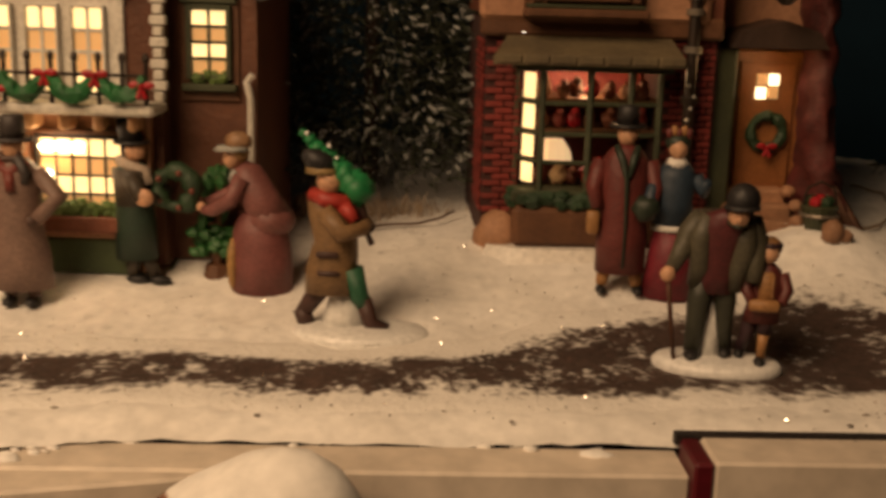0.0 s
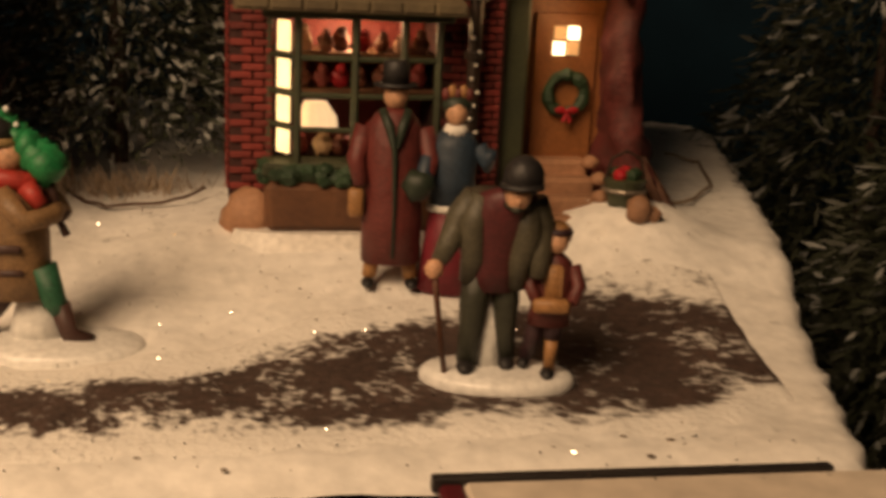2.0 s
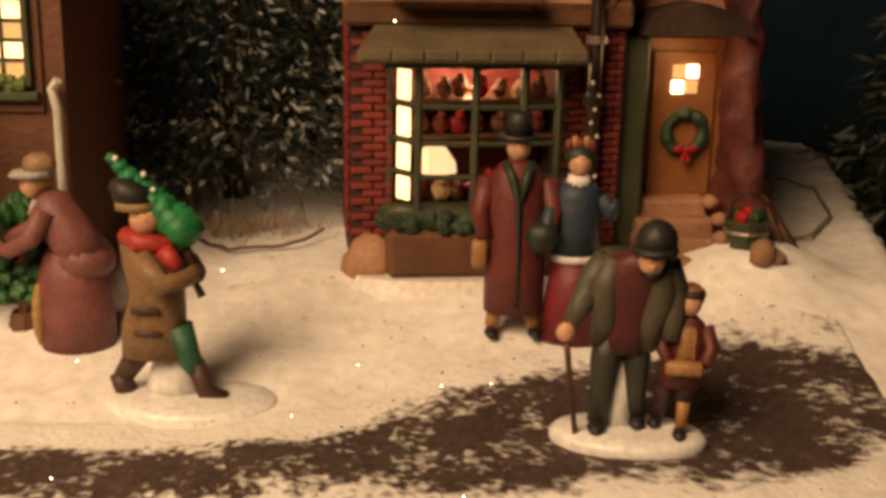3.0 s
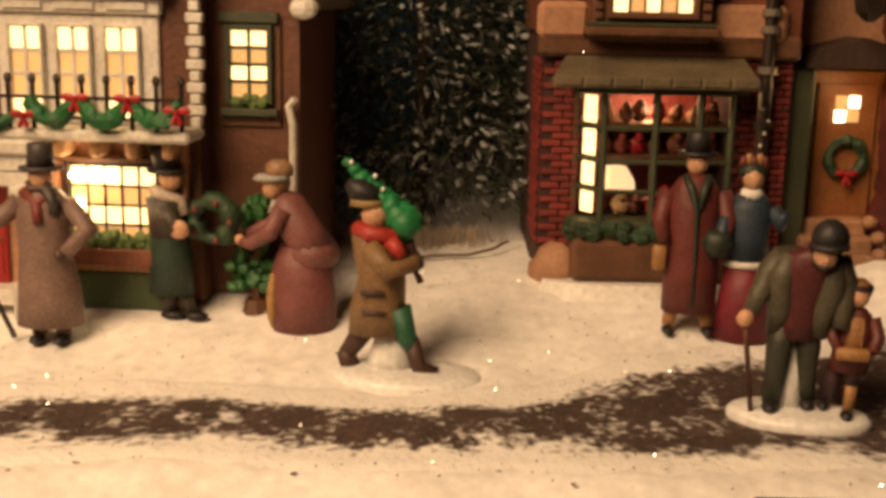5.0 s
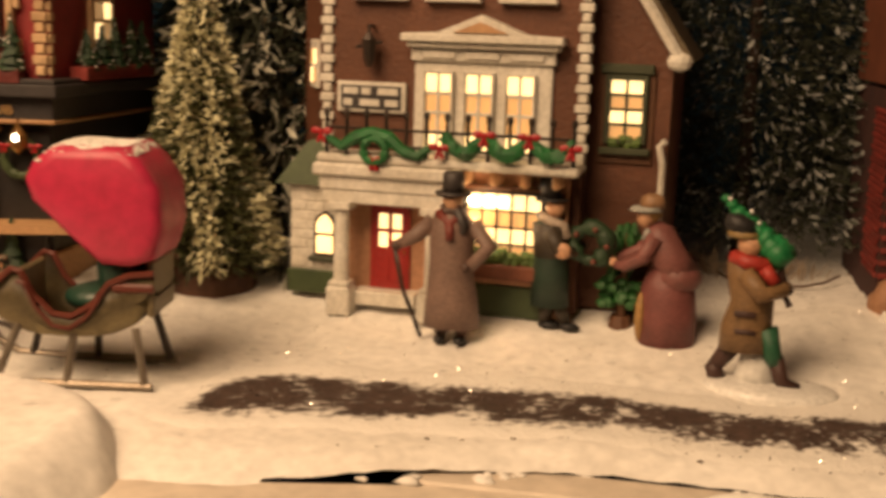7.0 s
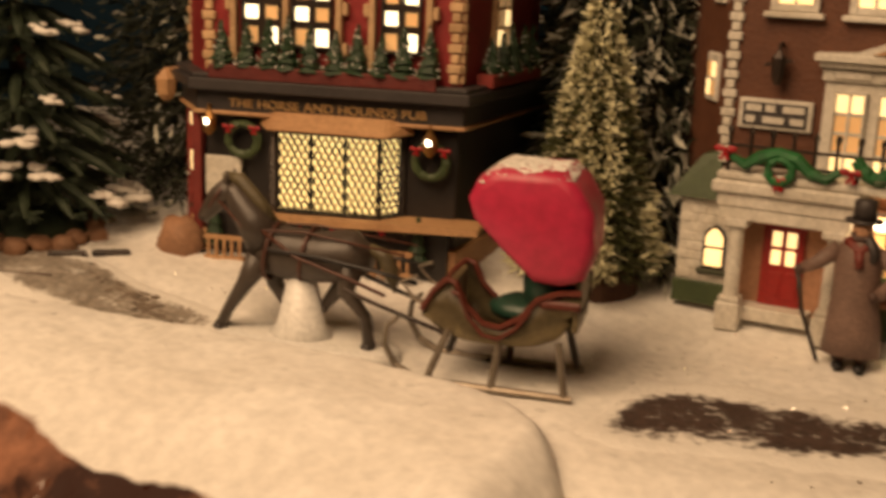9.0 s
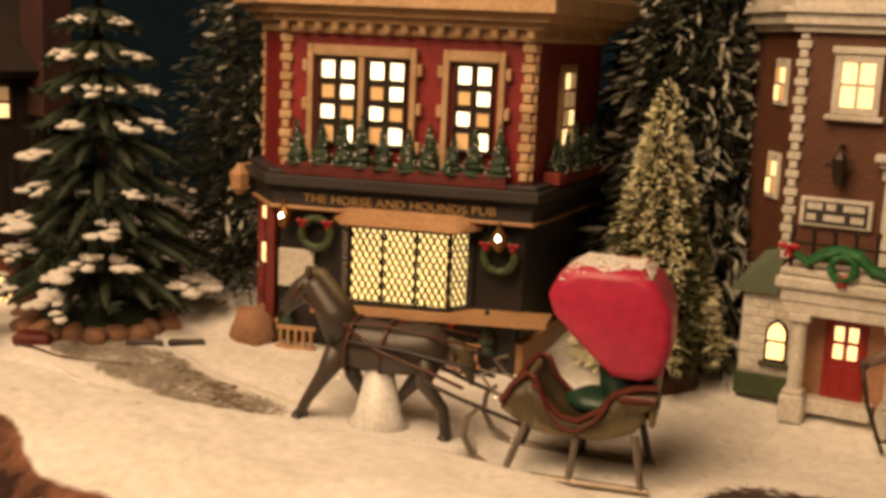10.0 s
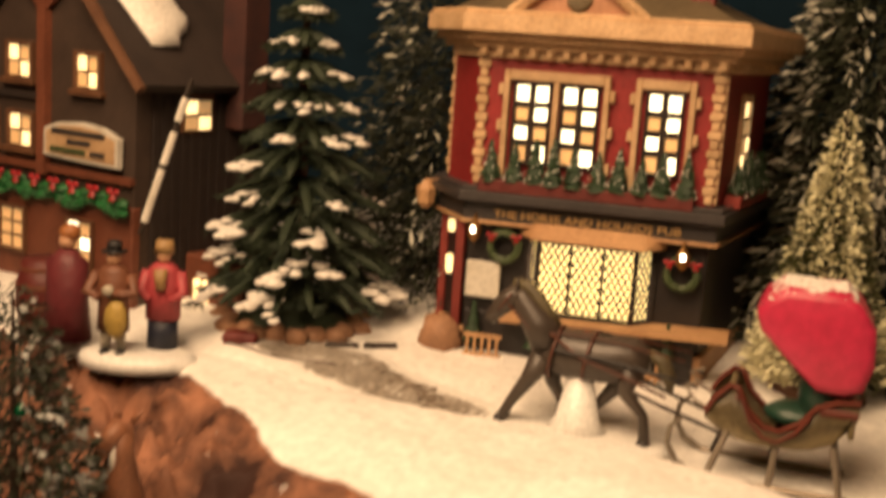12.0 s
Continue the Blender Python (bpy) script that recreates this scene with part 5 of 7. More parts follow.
def conifer(name, x, y, z, high, wide, n, seed, green, tip, frost, label, droop=0.25, length=0.34, width=0.028, low=0.0, power=0.9, rough=0.25, clump=4.0):
    """A needle tree: a trunk, green needles and frosted ones, with a ragged outline."""
    rng = np.random.RandomState(seed)
    t = thing(name, x, y, z, 0, label, "tree")
    bm = bmesh.new()
    tube(bm, [(0, 0, -0.1), (0.03, 0, high * 0.5), (0, 0, high * 0.97)], [0.03 * wide + 0.04, 0.02 * wide + 0.02, 0.012], 0, 8)
    # dark wood here carries the shade inside the crown
    part("trunk", bm, DARKWOOD, t)
    f = 1 - np.sqrt(rng.rand(n))
    f = low + (1 - low) * f
    ang = rng.rand(n) * 2 * np.pi
    lump = np.array([noise.noise((math.cos(a) * clump * 0.6, math.sin(a) * clump * 0.6, h * clump)) for a, h in zip(ang, f)])
    rad = wide * (1 - f) ** power * (1 + rough * lump) + 0.03
    inner = rng.rand(n) ** 0.6
    r = rad * (0.22 + 0.78 * inner)
    out = np.stack([np.cos(ang), np.sin(ang), np.zeros(n)], 1)
    base = out * r[:, None]
    base[:, 2] = f * high + rng.randn(n) * 0.03
    way = out + rng.randn(n, 3) * 0.45
    way[:, 2] -= droop
    way /= np.linalg.norm(way, axis=1)[:, None]
    side = np.cross(way, rng.randn(n, 3))
    side /= np.linalg.norm(side, axis=1)[:, None]
    ln = length * (0.5 + 0.8 * rng.rand(n)) * (0.45 + 0.55 * (1 - f))
    wd = width * (0.6 + 0.8 * rng.rand(n))
    bright = (rng.rand(n) < frost * (0.5 + 1.2 * np.clip(lump, -0.4, 0.8))) & (inner > 0.45)
    for k, m, nm in ((~bright, green, "needles"), (bright, tip, "frosted_needles")):
        blades(nm, (base[k], way[k], side[k], ln[k], wd[k] * (1.0 if nm == "needles" else 1.35)), m, t)
    return t


def spruce(x, y, z, high, wide):
    """A layered tree whose boughs end in caked snow, on a ring of stones."""
    t = thing("snowy_spruce", x, y, z, 0, "layered green spruce model with caked snow on its boughs", "tree", size=0.905)
    random.seed(14)
    part("trunk", tube(bmesh.new(), [(0, 0, 0), (0, 0, high * 0.95)], [0.16, 0.03], 0, 8), BARK, t)
    green, white = bmesh.new(), bmesh.new()
    needles = []
    tiers = 11
    for k in range(tiers):
        f = k / (tiers - 1)
        r = wide * (1 - f) ** 0.85 + 0.10
        zz = 0.75 + (high - 0.95) * f
        n = max(6, int(19 - 11 * f))
        for i in range(n):
            a = 2 * math.pi * (i + random.uniform(-0.3, 0.3)) / n + k
            rr = r * random.uniform(0.82, 1.10)
            d = Vector((math.cos(a), math.sin(a), 0))
            drop = 0.16 * rr + 0.05
            pts = [d * 0.04 + Vector((0, 0, zz + 0.10)), d * rr * 0.5 + Vector((0, 0, zz + 0.02)), d * rr * 0.85 + Vector((0, 0, zz - drop * 0.6)), d * rr + Vector((0, 0, zz - drop))]
            tube(green, pts, [0.05, 0.055 * wide, 0.045 * wide, 0.015], 0, 6)
            s = Vector((-d.y, d.x, 0))
            for j in range(12):
                u = random.uniform(0.25, 1.0)
                p = d * rr * u + Vector((0, 0, zz - drop * u * u))
                q = p + s * random.choice((-1, 1)) * random.uniform(0.06, 0.20) * (0.4 + wide * 0.5) * (1.1 - 0.6 * u) + d * 0.07 + Vector((0, 0, -0.03))
                tube(green, [p, q], [0.032, 0.008], 0, 4)
                for e in range(11):
                    b = p.lerp(q, random.random())
                    w = (q - p).normalized() + 0.7 * Vector(noise.random_unit_vector())
                    needles.append((b, w.normalized(), Vector(noise.random_unit_vector())))
            if random.random() < 0.50:
                big = random.uniform(0.7, 1.25) * (0.5 + 0.5 * (1 - f)) * wide / 1.4
                for j in range(random.randint(6, 11)):
                    u = random.uniform(0.72, 1.06)
                    c = d * rr * u + s * random.gauss(0, 0.07) * big + Vector((0, 0, zz - drop * u * u + 0.045))
                    e = random.uniform(0.045, 0.085) * big
                    ball(white, c, (e * (1 + abs(d.x)), e * (1 + abs(d.y)), e * 0.62), 0, 8, 0.7)
    ball(white, (0, 0, high), (0.05, 0.05, 0.1), 0, 7)
    k = len(needles)
    rng = np.random.RandomState(4)
    blades("needles", (np.array([q[0] for q in needles]), np.array([q[1] for q in needles]), np.array([q[2] for q in needles]), 0.09 + 0.08 * rng.rand(k), 0.009 + 0.005 * rng.rand(k)), SPRUCE, t)
    g = part("branchwork", green, SPRUCE, t)
    tagged(g, kind="stuff")
    w = part("snow_cap", white, SNOW_CAP, t, smooth=True)
    tagged(w, kind="stuff")
    for i in range(22):
        a = 2 * math.pi * i / 22
        bm = bmesh.new()
        rr = 0.85 + 0.12 * (i % 2)
        ball(bm, (rr * math.cos(a), rr * math.sin(a), 0.08), (0.17, 0.15, random.uniform(0.11, 0.17)), 0, 8, 0.3)
        part("stone", bm, STONE, t, smooth=True)
    bm = bmesh.new()
    rings(bm, [(0, 0, 0, 0.9, 0.9), (0, 0, 0.18, 0.75, 0.75), (0, 0, 0.45, 0.25, 0.25), (0, 0, 0.9, 0.15, 0.15)], 0, 16)
    for v in bm.verts:
        v.co += 0.05 * Vector(noise.random_unit_vector())
    part("mound", bm, SPRUCE, t)
    return t


spruce(-11.74, -1.85, 0.42, 4.85, 1.32)
conifer("bottle_brush_tree", -6.03, 0.72, 0.30, 3.23, 0.80, 13000, 3, BRUSH, BRUSH_TIP, 1.15, "small snow-flecked bottle brush tree on a bark base", 0.05, 0.16, 0.015, 0.06, 0.95, 0.14, 3)
bm = bmesh.new()
rings(bm, [(0, 0, -0.1, 0.62, 0.55), (0, 0, 0.12, 0.56, 0.5), (0, 0, 0.26, 0.42, 0.38), (0, 0, 0.34, 0.1, 0.1)], 0, 14)
for v in bm.verts:
    v.co += 0.06 * noise.noise(v.co * 4) * Vector((v.co.x, v.co.y, 0))
solo("bark_base", bm, BARK, -6.03, 0.72, 0.25, 0, "brown bark disc under the small tree", "tree base")
conifer("tall_fir", -6.2, 3.1, 0.2, 7.2, 2.04, 22000, 5, NEEDLE, SNOW_TIP, 0.62, "tall dark fir with snow-tipped branches", 0.35, 0.40, 0.022, 0, 0.8, 0.35, 6)
conifer("tall_fir", -11.2, 1.3, 0.2, 8.0, 2.0, 20000, 6, NEEDLE, SNOW_TIP, 0.085, "tall dark fir with sparse frosted tips", 0.3, 0.22, 0.018, 0, 0.7, 0.3, 5)
conifer("dark_fir", -0.72, 4.72, 0.15, 7.7, 2.3, 34000, 7, NEEDLE, NEEDLE_TIP, 0.30, "broad dark fir with fine frosted tips", 0.15, 0.16, 0.015, 0.08, 0.55, 0.25, 5)
conifer("dark_fir", 7.9, 6.0, -2.9, 9.0, 2.3, 14000, 8, NEEDLE, NEEDLE_TIP, 0.15, "dark fir beyond the table edge", 0.3, 0.34, 0.022, 0, 0.7, 0.45, 4)
conifer("dark_fir", 7.5, 2.7, -2.9, 5.3, 2.0, 14000, 9, NEEDLE, NEEDLE_TIP, 0.16, "dark fir with frosted drooping branches", 0.3, 0.34, 0.022, 0, 0.6, 0.5, 4)
conifer("dark_fir", -10.3, -7.08, -1.9, 3.9, 1.1, 11000, 10, NEEDLE, NEEDLE_TIP, 0.25, "frosted dark fir in front of the table", 0.2, 0.2, 0.016, 0, 0.7, 0.3, 4)
for px, py, pz in ((-10.15, -7.5, 1.35), (-10.05, -7.2, 1.0), (-10.25, -7.7, 0.75), (-9.9, -6.9, 0.5)):
    solo("bauble", ball(bmesh.new(), (0, 0, 0), 0.055, 0, 10), material("green_glass", (0.01, 0.18, 0.07), 0.15, metal=0.5), px, py, pz, 0, "shiny green bauble hung in the fir", "bauble", "baubles in the fir", smooth=True)

# frosty grass at the foot of the dark fir
rng = np.random.RandomState(12)
n = 480
t = thing("frosted_grass", -0.56, 3.2, 0.30, 0, "dry frosted grass before the dark fir", "grass", kind="stuff")
base = np.stack([rng.randn(n) * 0.55, rng.randn(n) * 0.16, np.zeros(n)], 1)
way = np.stack([rng.randn(n) * 0.45, rng.randn(n) * 0.3 - 0.2, np.ones(n)], 1)
way /= np.linalg.norm(way, axis=1)[:, None]
side = np.cross(way, rng.randn(n, 3))
side /= np.linalg.norm(side, axis=1)[:, None]
blades("grass_blades", (base, way, side, 0.10 + 0.26 * rng.rand(n), 0.006 + 0.004 * rng.rand(n)), material("dry_straw", (0.5, 0.4, 0.29), 0.8, second=(0.34, 0.26, 0.18)), t)


# ---- foreground snow bank with rocks ----
def rock_rim(x):
    """Where the snow ends and bare rock begins, towards the viewer."""
    return float(np.interp(x, (-14, -12.4, -11.5, -10.5, -9.5, -8.8, -7.6, -6.4, -5.6, -4.5), (-3.2, -3.45, -3.95, -4.25, -4.8, -4.78, -5.0, -5.0, -5.6, -7.0)))


def bank_height(x, y):
    ridge = -3.0 + 0.22 * math.sin(x * 0.7) - 0.9 * ss(-5.4, -4.0, x) - 0.6 * ss(-11.5, -14, x)
    crest = 0.24 + 0.10 * ss(-9, -12, x) - 0.75 * ss(-4.9, -3.9, x)
    d = y - ridge
    z = crest - 0.50 * ss(0.05, 0.75, d) if d > 0 else crest - 0.035 * d * d - 0.28 * ss(-0.9, -2.6, d) - 0.8 * ss(-2.4, -4.0, d)
    low = ss(0.15, -0.8, y - rock_rim(x))
    z += 0.05 * noise.noise((x * 1.1, y * 1.1, 2)) + 0.02 * noise.noise((x * 3.5, y * 3.5, 4))
    z += low * (0.42 * noise.ridged_multi_fractal((x * 1.0, y * 1.2, 1), 0.9, 2.1, 4, 0.9, 2.0) - 0.66 + 0.30 * noise.ridged_multi_fractal((x * 1.9, y * 3.4, 5), 0.8, 2.2, 4, 0.9, 2.0) - 0.34 + 0.12 * noise.noise((x * 4, y * 5, 8)) + 0.09 * noise.noise((x * 9, y * 11, 3)))
    return z


def bank_material():
    m = snow_material("bank_snow")
    n, l = m.node_tree.nodes, m.node_tree.links
    p = n["Principled BSDF"]
    snow = p.inputs["Base Color"].links[0].from_socket
    at, tc, q, add, mr, mix = n.new("ShaderNodeAttribute"), n.new("ShaderNodeTexCoord"), n.new("ShaderNodeTexNoise"), n.new("ShaderNodeMath"), n.new("ShaderNodeMapRange"), n.new("ShaderNodeMix")
    at.attribute_name = "bare"
    q.inputs["Scale"].default_value, q.inputs["Detail"].default_value = 22, 6
    r2, mix2 = n.new("ShaderNodeTexNoise"), n.new("ShaderNodeMix")
    r2.inputs["Scale"].default_value, r2.inputs["Detail"].default_value = 42, 8
    rr = n.new("ShaderNodeMapRange")
    rr.inputs["From Min"].default_value, rr.inputs["From Max"].default_value = 0.34, 0.60
    mix2.data_type = mix.data_type = "RGBA"
    mix2.inputs["A"].default_value, mix2.inputs["B"].default_value = (0.33, 0.15, 0.088, 1), (0.035, 0.014, 0.01, 1)
    l.new(tc.outputs["Object"], q.inputs["Vector"])
    l.new(tc.outputs["Object"], r2.inputs["Vector"])
    l.new(r2.outputs["Fac"], rr.inputs["Value"])
    l.new(rr.outputs["Result"], mix2.inputs["Factor"])
    l.new(q.outputs["Fac"], add.inputs[0])
    l.new(at.outputs["Fac"], add.inputs[1])
    mr.inputs["From Min"].default_value, mr.inputs["From Max"].default_value = 0.72, 0.82
    l.new(add.outputs[0], mr.inputs["Value"])
    l.new(mr.outputs["Result"], mix.inputs["Factor"])
    l.new(snow, mix.inputs["A"])
    l.new(mix2.outputs["Result"], mix.inputs["B"])
    l.new(mix.outputs["Result"], p.inputs["Base Color"])
    return m


BANK = bank_material()
bm = bmesh.new()
lay = bm.verts.layers.float.new("bare")
grid = []
nx, ny = 260, 130
for j in range(ny):
    row = []
    for i in range(nx):
        x, y = -15.5 + 13.2 * i / (nx - 1), -8.0 + 5.9 * j / (ny - 1)
        z = bank_height(x, y)
        if j == 0 or i == nx - 1:
            z = -2.5
        v = bm.verts.new((x, y, z))
        rim = rock_rim(x)
        v[lay] = 0.75 * ss(0.3, -0.3, y - rim)
        row.append(v)
    grid.append(row)
for a, b in zip(grid, grid[1:]):
    for i in range(nx - 1):
        bm.faces.new((a[i], a[i + 1], b[i + 1], b[i]))
solo("rocky_bank", bm, BANK, 0, 0, 0, 0, "brown rock bank with thick snow on top", "rock", smooth=True)
bm = bmesh.new()
lay = bm.verts.layers.float.new("bare")
ball(bm, (0, 0, -0.95), (0.85, 0.55, 1.35), 0, 28, 0.16)
for v in bm.verts:
    v[lay] = 0.75 * ss(0.22, 0.02, v.co.z + v.co.y * 0.3)
solo("snowy_rock", bm, BANK, -0.40, -3.1, -0.21, 0, "small brown rock under a cap of snow", "rock", smooth=True, size=1.1)

# ---- horse and sleigh ----
HIDE = material("dark_horse_paint", (0.075, 0.058, 0.045), 0.42, second=(0.045, 0.034, 0.027), scale=70, bump=0.15)
MANE = material("mane_olive", (0.13, 0.105, 0.05), 0.5, second=(0.07, 0.055, 0.03), scale=150, bump=0.4)
LEATHER = material("harness_leather", (0.10, 0.035, 0.02), 0.45, scale=80)
BODY = material("olive_grey_lacquer", (0.21, 0.165, 0.085), 0.4, second=(0.14, 0.11, 0.06), scale=50, bump=0.15)
TRIM = material("maroon_trim", (0.13, 0.03, 0.018), 0.4, second=(0.09, 0.02, 0.012), scale=60)
CUSHION = material("green_cushion", (0.012, 0.04, 0.025), 0.4, second=(0.02, 0.06, 0.04), scale=80, bump=0.3)
CANOPY = material("glossy_red_canopy", (0.48, 0.03, 0.085), 0.42, second=(0.42, 0.018, 0.05), scale=25, bump=0.1)


def horse():
    bm = bmesh.new()
    H, M, K, I = 0, 1, 2, 3
    body = [(-0.62, 0, 0.92, 0.10, 0.10), (-0.50, 0, 0.88, 0.24, 0.20), (-0.2, 0, 0.84, 0.26, 0.22), (0.15, 0, 0.84, 0.25, 0.23), (0.45, 0, 0.88, 0.25, 0.22), (0.62, 0, 0.88, 0.12, 0.12)]
    loops = []
    for x, y, z, rz_, ry in body:
        loops.append([bm.verts.new((x, ry * math.sin(a), z + rz_ * math.cos(a))) for a in [2 * math.pi * i / 14 for i in range(14)]])
    for a, b in zip(loops, loops[1:]):
        for i in range(14):
            bm.faces.new((a[i], a[(i + 1) % 14], b[(i + 1) % 14], b[i]))
    bm.faces.new(loops[0]); bm.faces.new(loops[-1][::-1])
    tube(bm, [(-0.42, 0, 0.92), (-0.60, 0, 1.14), (-0.78, 0, 1.36), (-0.86, 0, 1.42)], [0.23, 0.17, 0.12, 0.10], H, 12)
    tube(bm, [(-0.80, 0, 1.42), (-0.95, 0, 1.30), (-1.08, 0, 1.14), (-1.12, 0, 1.08)], [0.12, 0.115, 0.075, 0.06], H, 10)
    for s in (-1, 1):
        tube(bm, [(-0.82, s * 0.06, 1.46), (-0.82, s * 0.08, 1.58)], [0.035, 0.01], H, 6)
    tube(bm, [(-0.88, 0, 1.52), (-0.72, 0, 1.50), (-0.52, 0, 1.30), (-0.36, 0, 1.12)], [0.05, 0.07, 0.07, 0.04], M, 8)
    legs = [[(-0.46, -0.10, 0.80), (-0.62, -0.11, 0.52), (-0.80, -0.11, 0.24), (-0.88, -0.11, 0.06)], [(-0.40, 0.10, 0.78), (-0.40, 0.10, 0.5), (-0.28, 0.10, 0.30), (-0.30, 0.1, 0.07)],
            [(0.46, -0.10, 0.84), (0.42, -0.12, 0.56), (0.62, -0.12, 0.34), (0.66, -0.12, 0.06)], [(0.44, 0.10, 0.82), (0.26, 0.10, 0.52), (0.12, 0.10, 0.34), (0.0, 0.1, 0.2)]]
    for lg in legs:
        tube(bm, lg, [0.15, 0.085, 0.055, 0.06], H, 9)
        p = Vector(lg[-1])
        tube(bm, [p + Vector((0, 0, 0.03)), p + Vector((-0.03, 0, -0.06))], [0.06, 0.08], I, 8)
    tube(bm, [(0.60, 0, 0.98), (0.74, 0, 0.92), (0.82, 0, 0.76), (0.86, 0, 0.58)], [0.05, 0.08, 0.08, 0.02], M, 8)
    # harness
    for x, r in ((-0.36, 0.275), (0.0, 0.262)):
        pts = [(x + 0.05 * math.cos(a), (r - 0.03) * math.sin(a), 0.85 + r * math.cos(a)) for a in [2 * math.pi * i / 16 for i in range(17)]]
        tube(bm, pts, 0.022, K, 5)
    for s in (-1, 1):
        tube(bm, [(-0.60, s * 0.1, 0.96), (-0.3, s * 0.245, 0.92), (0.2, s * 0.25, 0.90), (0.75, s * 0.27, 0.84), (1.15, s * 0.28, 0.78)], 0.02, I, 5)
        tube(bm, [(-0.40, s * 0.2, 1.08), (-0.05, s * 0.25, 0.88), (0.5, s * 0.23, 0.72), (0.85, s * 0.27, 0.62)], 0.018, K, 5)
        tube(bm, [(-0.90, s * 0.1, 1.30), (-0.6, s * 0.16, 1.06), (0.0, s * 0.16, 1.10), (1.0, s * 0.2, 1.0)], 0.012, K, 5)
    tube(bm, [(-1.0, -0.1, 1.22), (-0.86, -0.12, 1.42)], 0.016, K, 5)
    # snowy support and base
    rings(bm, [(-0.08, 0, 0.0, 0.36, 0.26), (-0.08, 0, 0.16, 0.24, 0.2), (-0.08, 0, 0.65, 0.13, 0.13)], 4, 14)
    rings(bm, [(-0.1, 0, -0.1, 1.05, 0.50), (-0.1, 0, 0.02, 1.0, 0.46), (-0.1, 0, 0.05, 0.8, 0.36)], 4, 24)
    solo("horse_figurine", bm, [HIDE, MANE, LEATHER, BLACK, ICE], -7.60, -2.21, 0.11, 12, "dark painted harness horse figurine on a snowy base", "figurine", smooth=True, size=0.98)


def sleigh():
    t = thing("sleigh", -5.96, -1.89, 0.0, 14.0, "olive sleigh with maroon trim and red snow-dusted canopy", "sleigh", size=0.97)
    # body: a shell with a dip in its side
    xs = [-0.64, -0.54, -0.42, -0.34, -0.24, -0.08, 0.08, 0.26, 0.40, 0.58, 0.78]
    top = [0.70, 0.88, 1.0, 0.98, 0.78, 0.63, 0.61, 0.72, 0.90, 0.98, 1.0]
    bot = [0.62, 0.54, 0.48, 0.45, 0.43, 0.42, 0.42, 0.43, 0.46, 0.54, 0.80]
    for s in (-1, 1):
        bm = bmesh.new()
        y = 0.36 * s
        a = [bm.verts.new((x, y * (0.92 + 0.08 * math.sin(math.pi * (i / 10))), z)) for i, (x, z) in enumerate(zip(xs, top))]
        b = [bm.verts.new((x, (y - 0.10 * s) * (0.9 + 0.1 * math.sin(math.pi * (i / 10))), z)) for i, (x, z) in enumerate(zip(xs, bot))]
        m = [bm.verts.new((x, (y + 0.05 * s) * (0.92 + 0.08 * math.sin(math.pi * (i / 10))), z1 * 0.45 + z2 * 0.55)) for i, (x, z1, z2) in enumerate(zip(xs, top, bot))]
        for r0, r1 in ((a, m), (m, b)):
            for i in range(10):
                bm.faces.new((r0[i], r0[i + 1], r1[i + 1], r1[i]))
        bmesh.ops.solidify(bm, geom=bm.faces[:], thickness=0.035)
        part("side_panel", bm, BODY, t, "olive grey side panel", True)
        bm = bmesh.new()
        tube(bm, [(x, y * 1.02, z + 0.01) for x, z in zip(xs, top)], 0.03, 0, 7)
        part("edge_trim", bm, TRIM, t, "maroon edge trim")
        bm = bmesh.new()
        tube(bm, [(x * 0.86, y * 1.13, z - 0.085) for x, z in zip(xs[2:9], top[2:9])], 0.02, 0, 6)
        part("pinstripe", bm, TRIM, t)
        part("rear_panel_trim", box(0.42, 0.78, y * 1.0 - 0.03, y * 1.0 + 0.03, 0.84, 0.92, 0.02), TRIM, t)
    bm = bmesh.new()
    for i in range(10):
        vs = [bm.verts.new(p) for p in ((xs[i], -0.27, bot[i]), (xs[i + 1], -0.27, bot[i + 1]), (xs[i + 1], 0.27, bot[i + 1]), (xs[i], 0.27, bot[i]))]
        bm.faces.new(vs)
    bmesh.ops.solidify(bm, geom=bm.faces[:], thickness=0.04)
    part("floor_panel", bm, BODY, t)
    part("back_panel", box(0.70, 0.76, -0.32, 0.32, 0.62, 1.1, 0.02), BODY, t)
    part("front_panel", box(-0.44, -0.38, -0.30, 0.30, 0.50, 0.98, 0.02), BODY, t)
    bm = bmesh.new()
    ball(bm, (0.22, 0, 0.72), (0.32, 0.28, 0.13), 0, 12, 0.1)
    part("seat_cushion", bm, CUSHION, t, "dark green seat cushion", True)
    bm = bmesh.new()
    ball(bm, (0.44, 0, 0.98), (0.24, 0.33, 0.34), 0, 14, 0.1)
    part("back_cushion", bm, CUSHION, t, "dark green back cushion", True)
    # folding hood, bulging, with snow on top
    bm = bmesh.new()
    prof = [(0.62, 1.06), (0.36, 1.09), (0.08, 1.34), (-0.20, 1.60), (-0.27, 1.78), (-0.20, 1.93), (-0.04, 2.04), (0.56, 2.05), (0.70, 1.93), (0.83, 1.72), (0.86, 1.36), (0.79, 1.12)]
    rowsv = []
    for k in range(9):
        u = -1 + 2 * k / 8
        g = 1 - 0.03 * abs(u) ** 6
        c = Vector((0.35, 0, 1.5))
        rowsv.append([bm.verts.new((c.x + (x - c.x) * g, 0.42 * u, c.z + (z - c.z) * g)) for x, z in prof])
    n = len(prof)
    for a, b in zip(rowsv, rowsv[1:]):
        for i in range(n):
            bm.faces.new((a[i], a[(i + 1) % n], b[(i + 1) % n], b[i]))
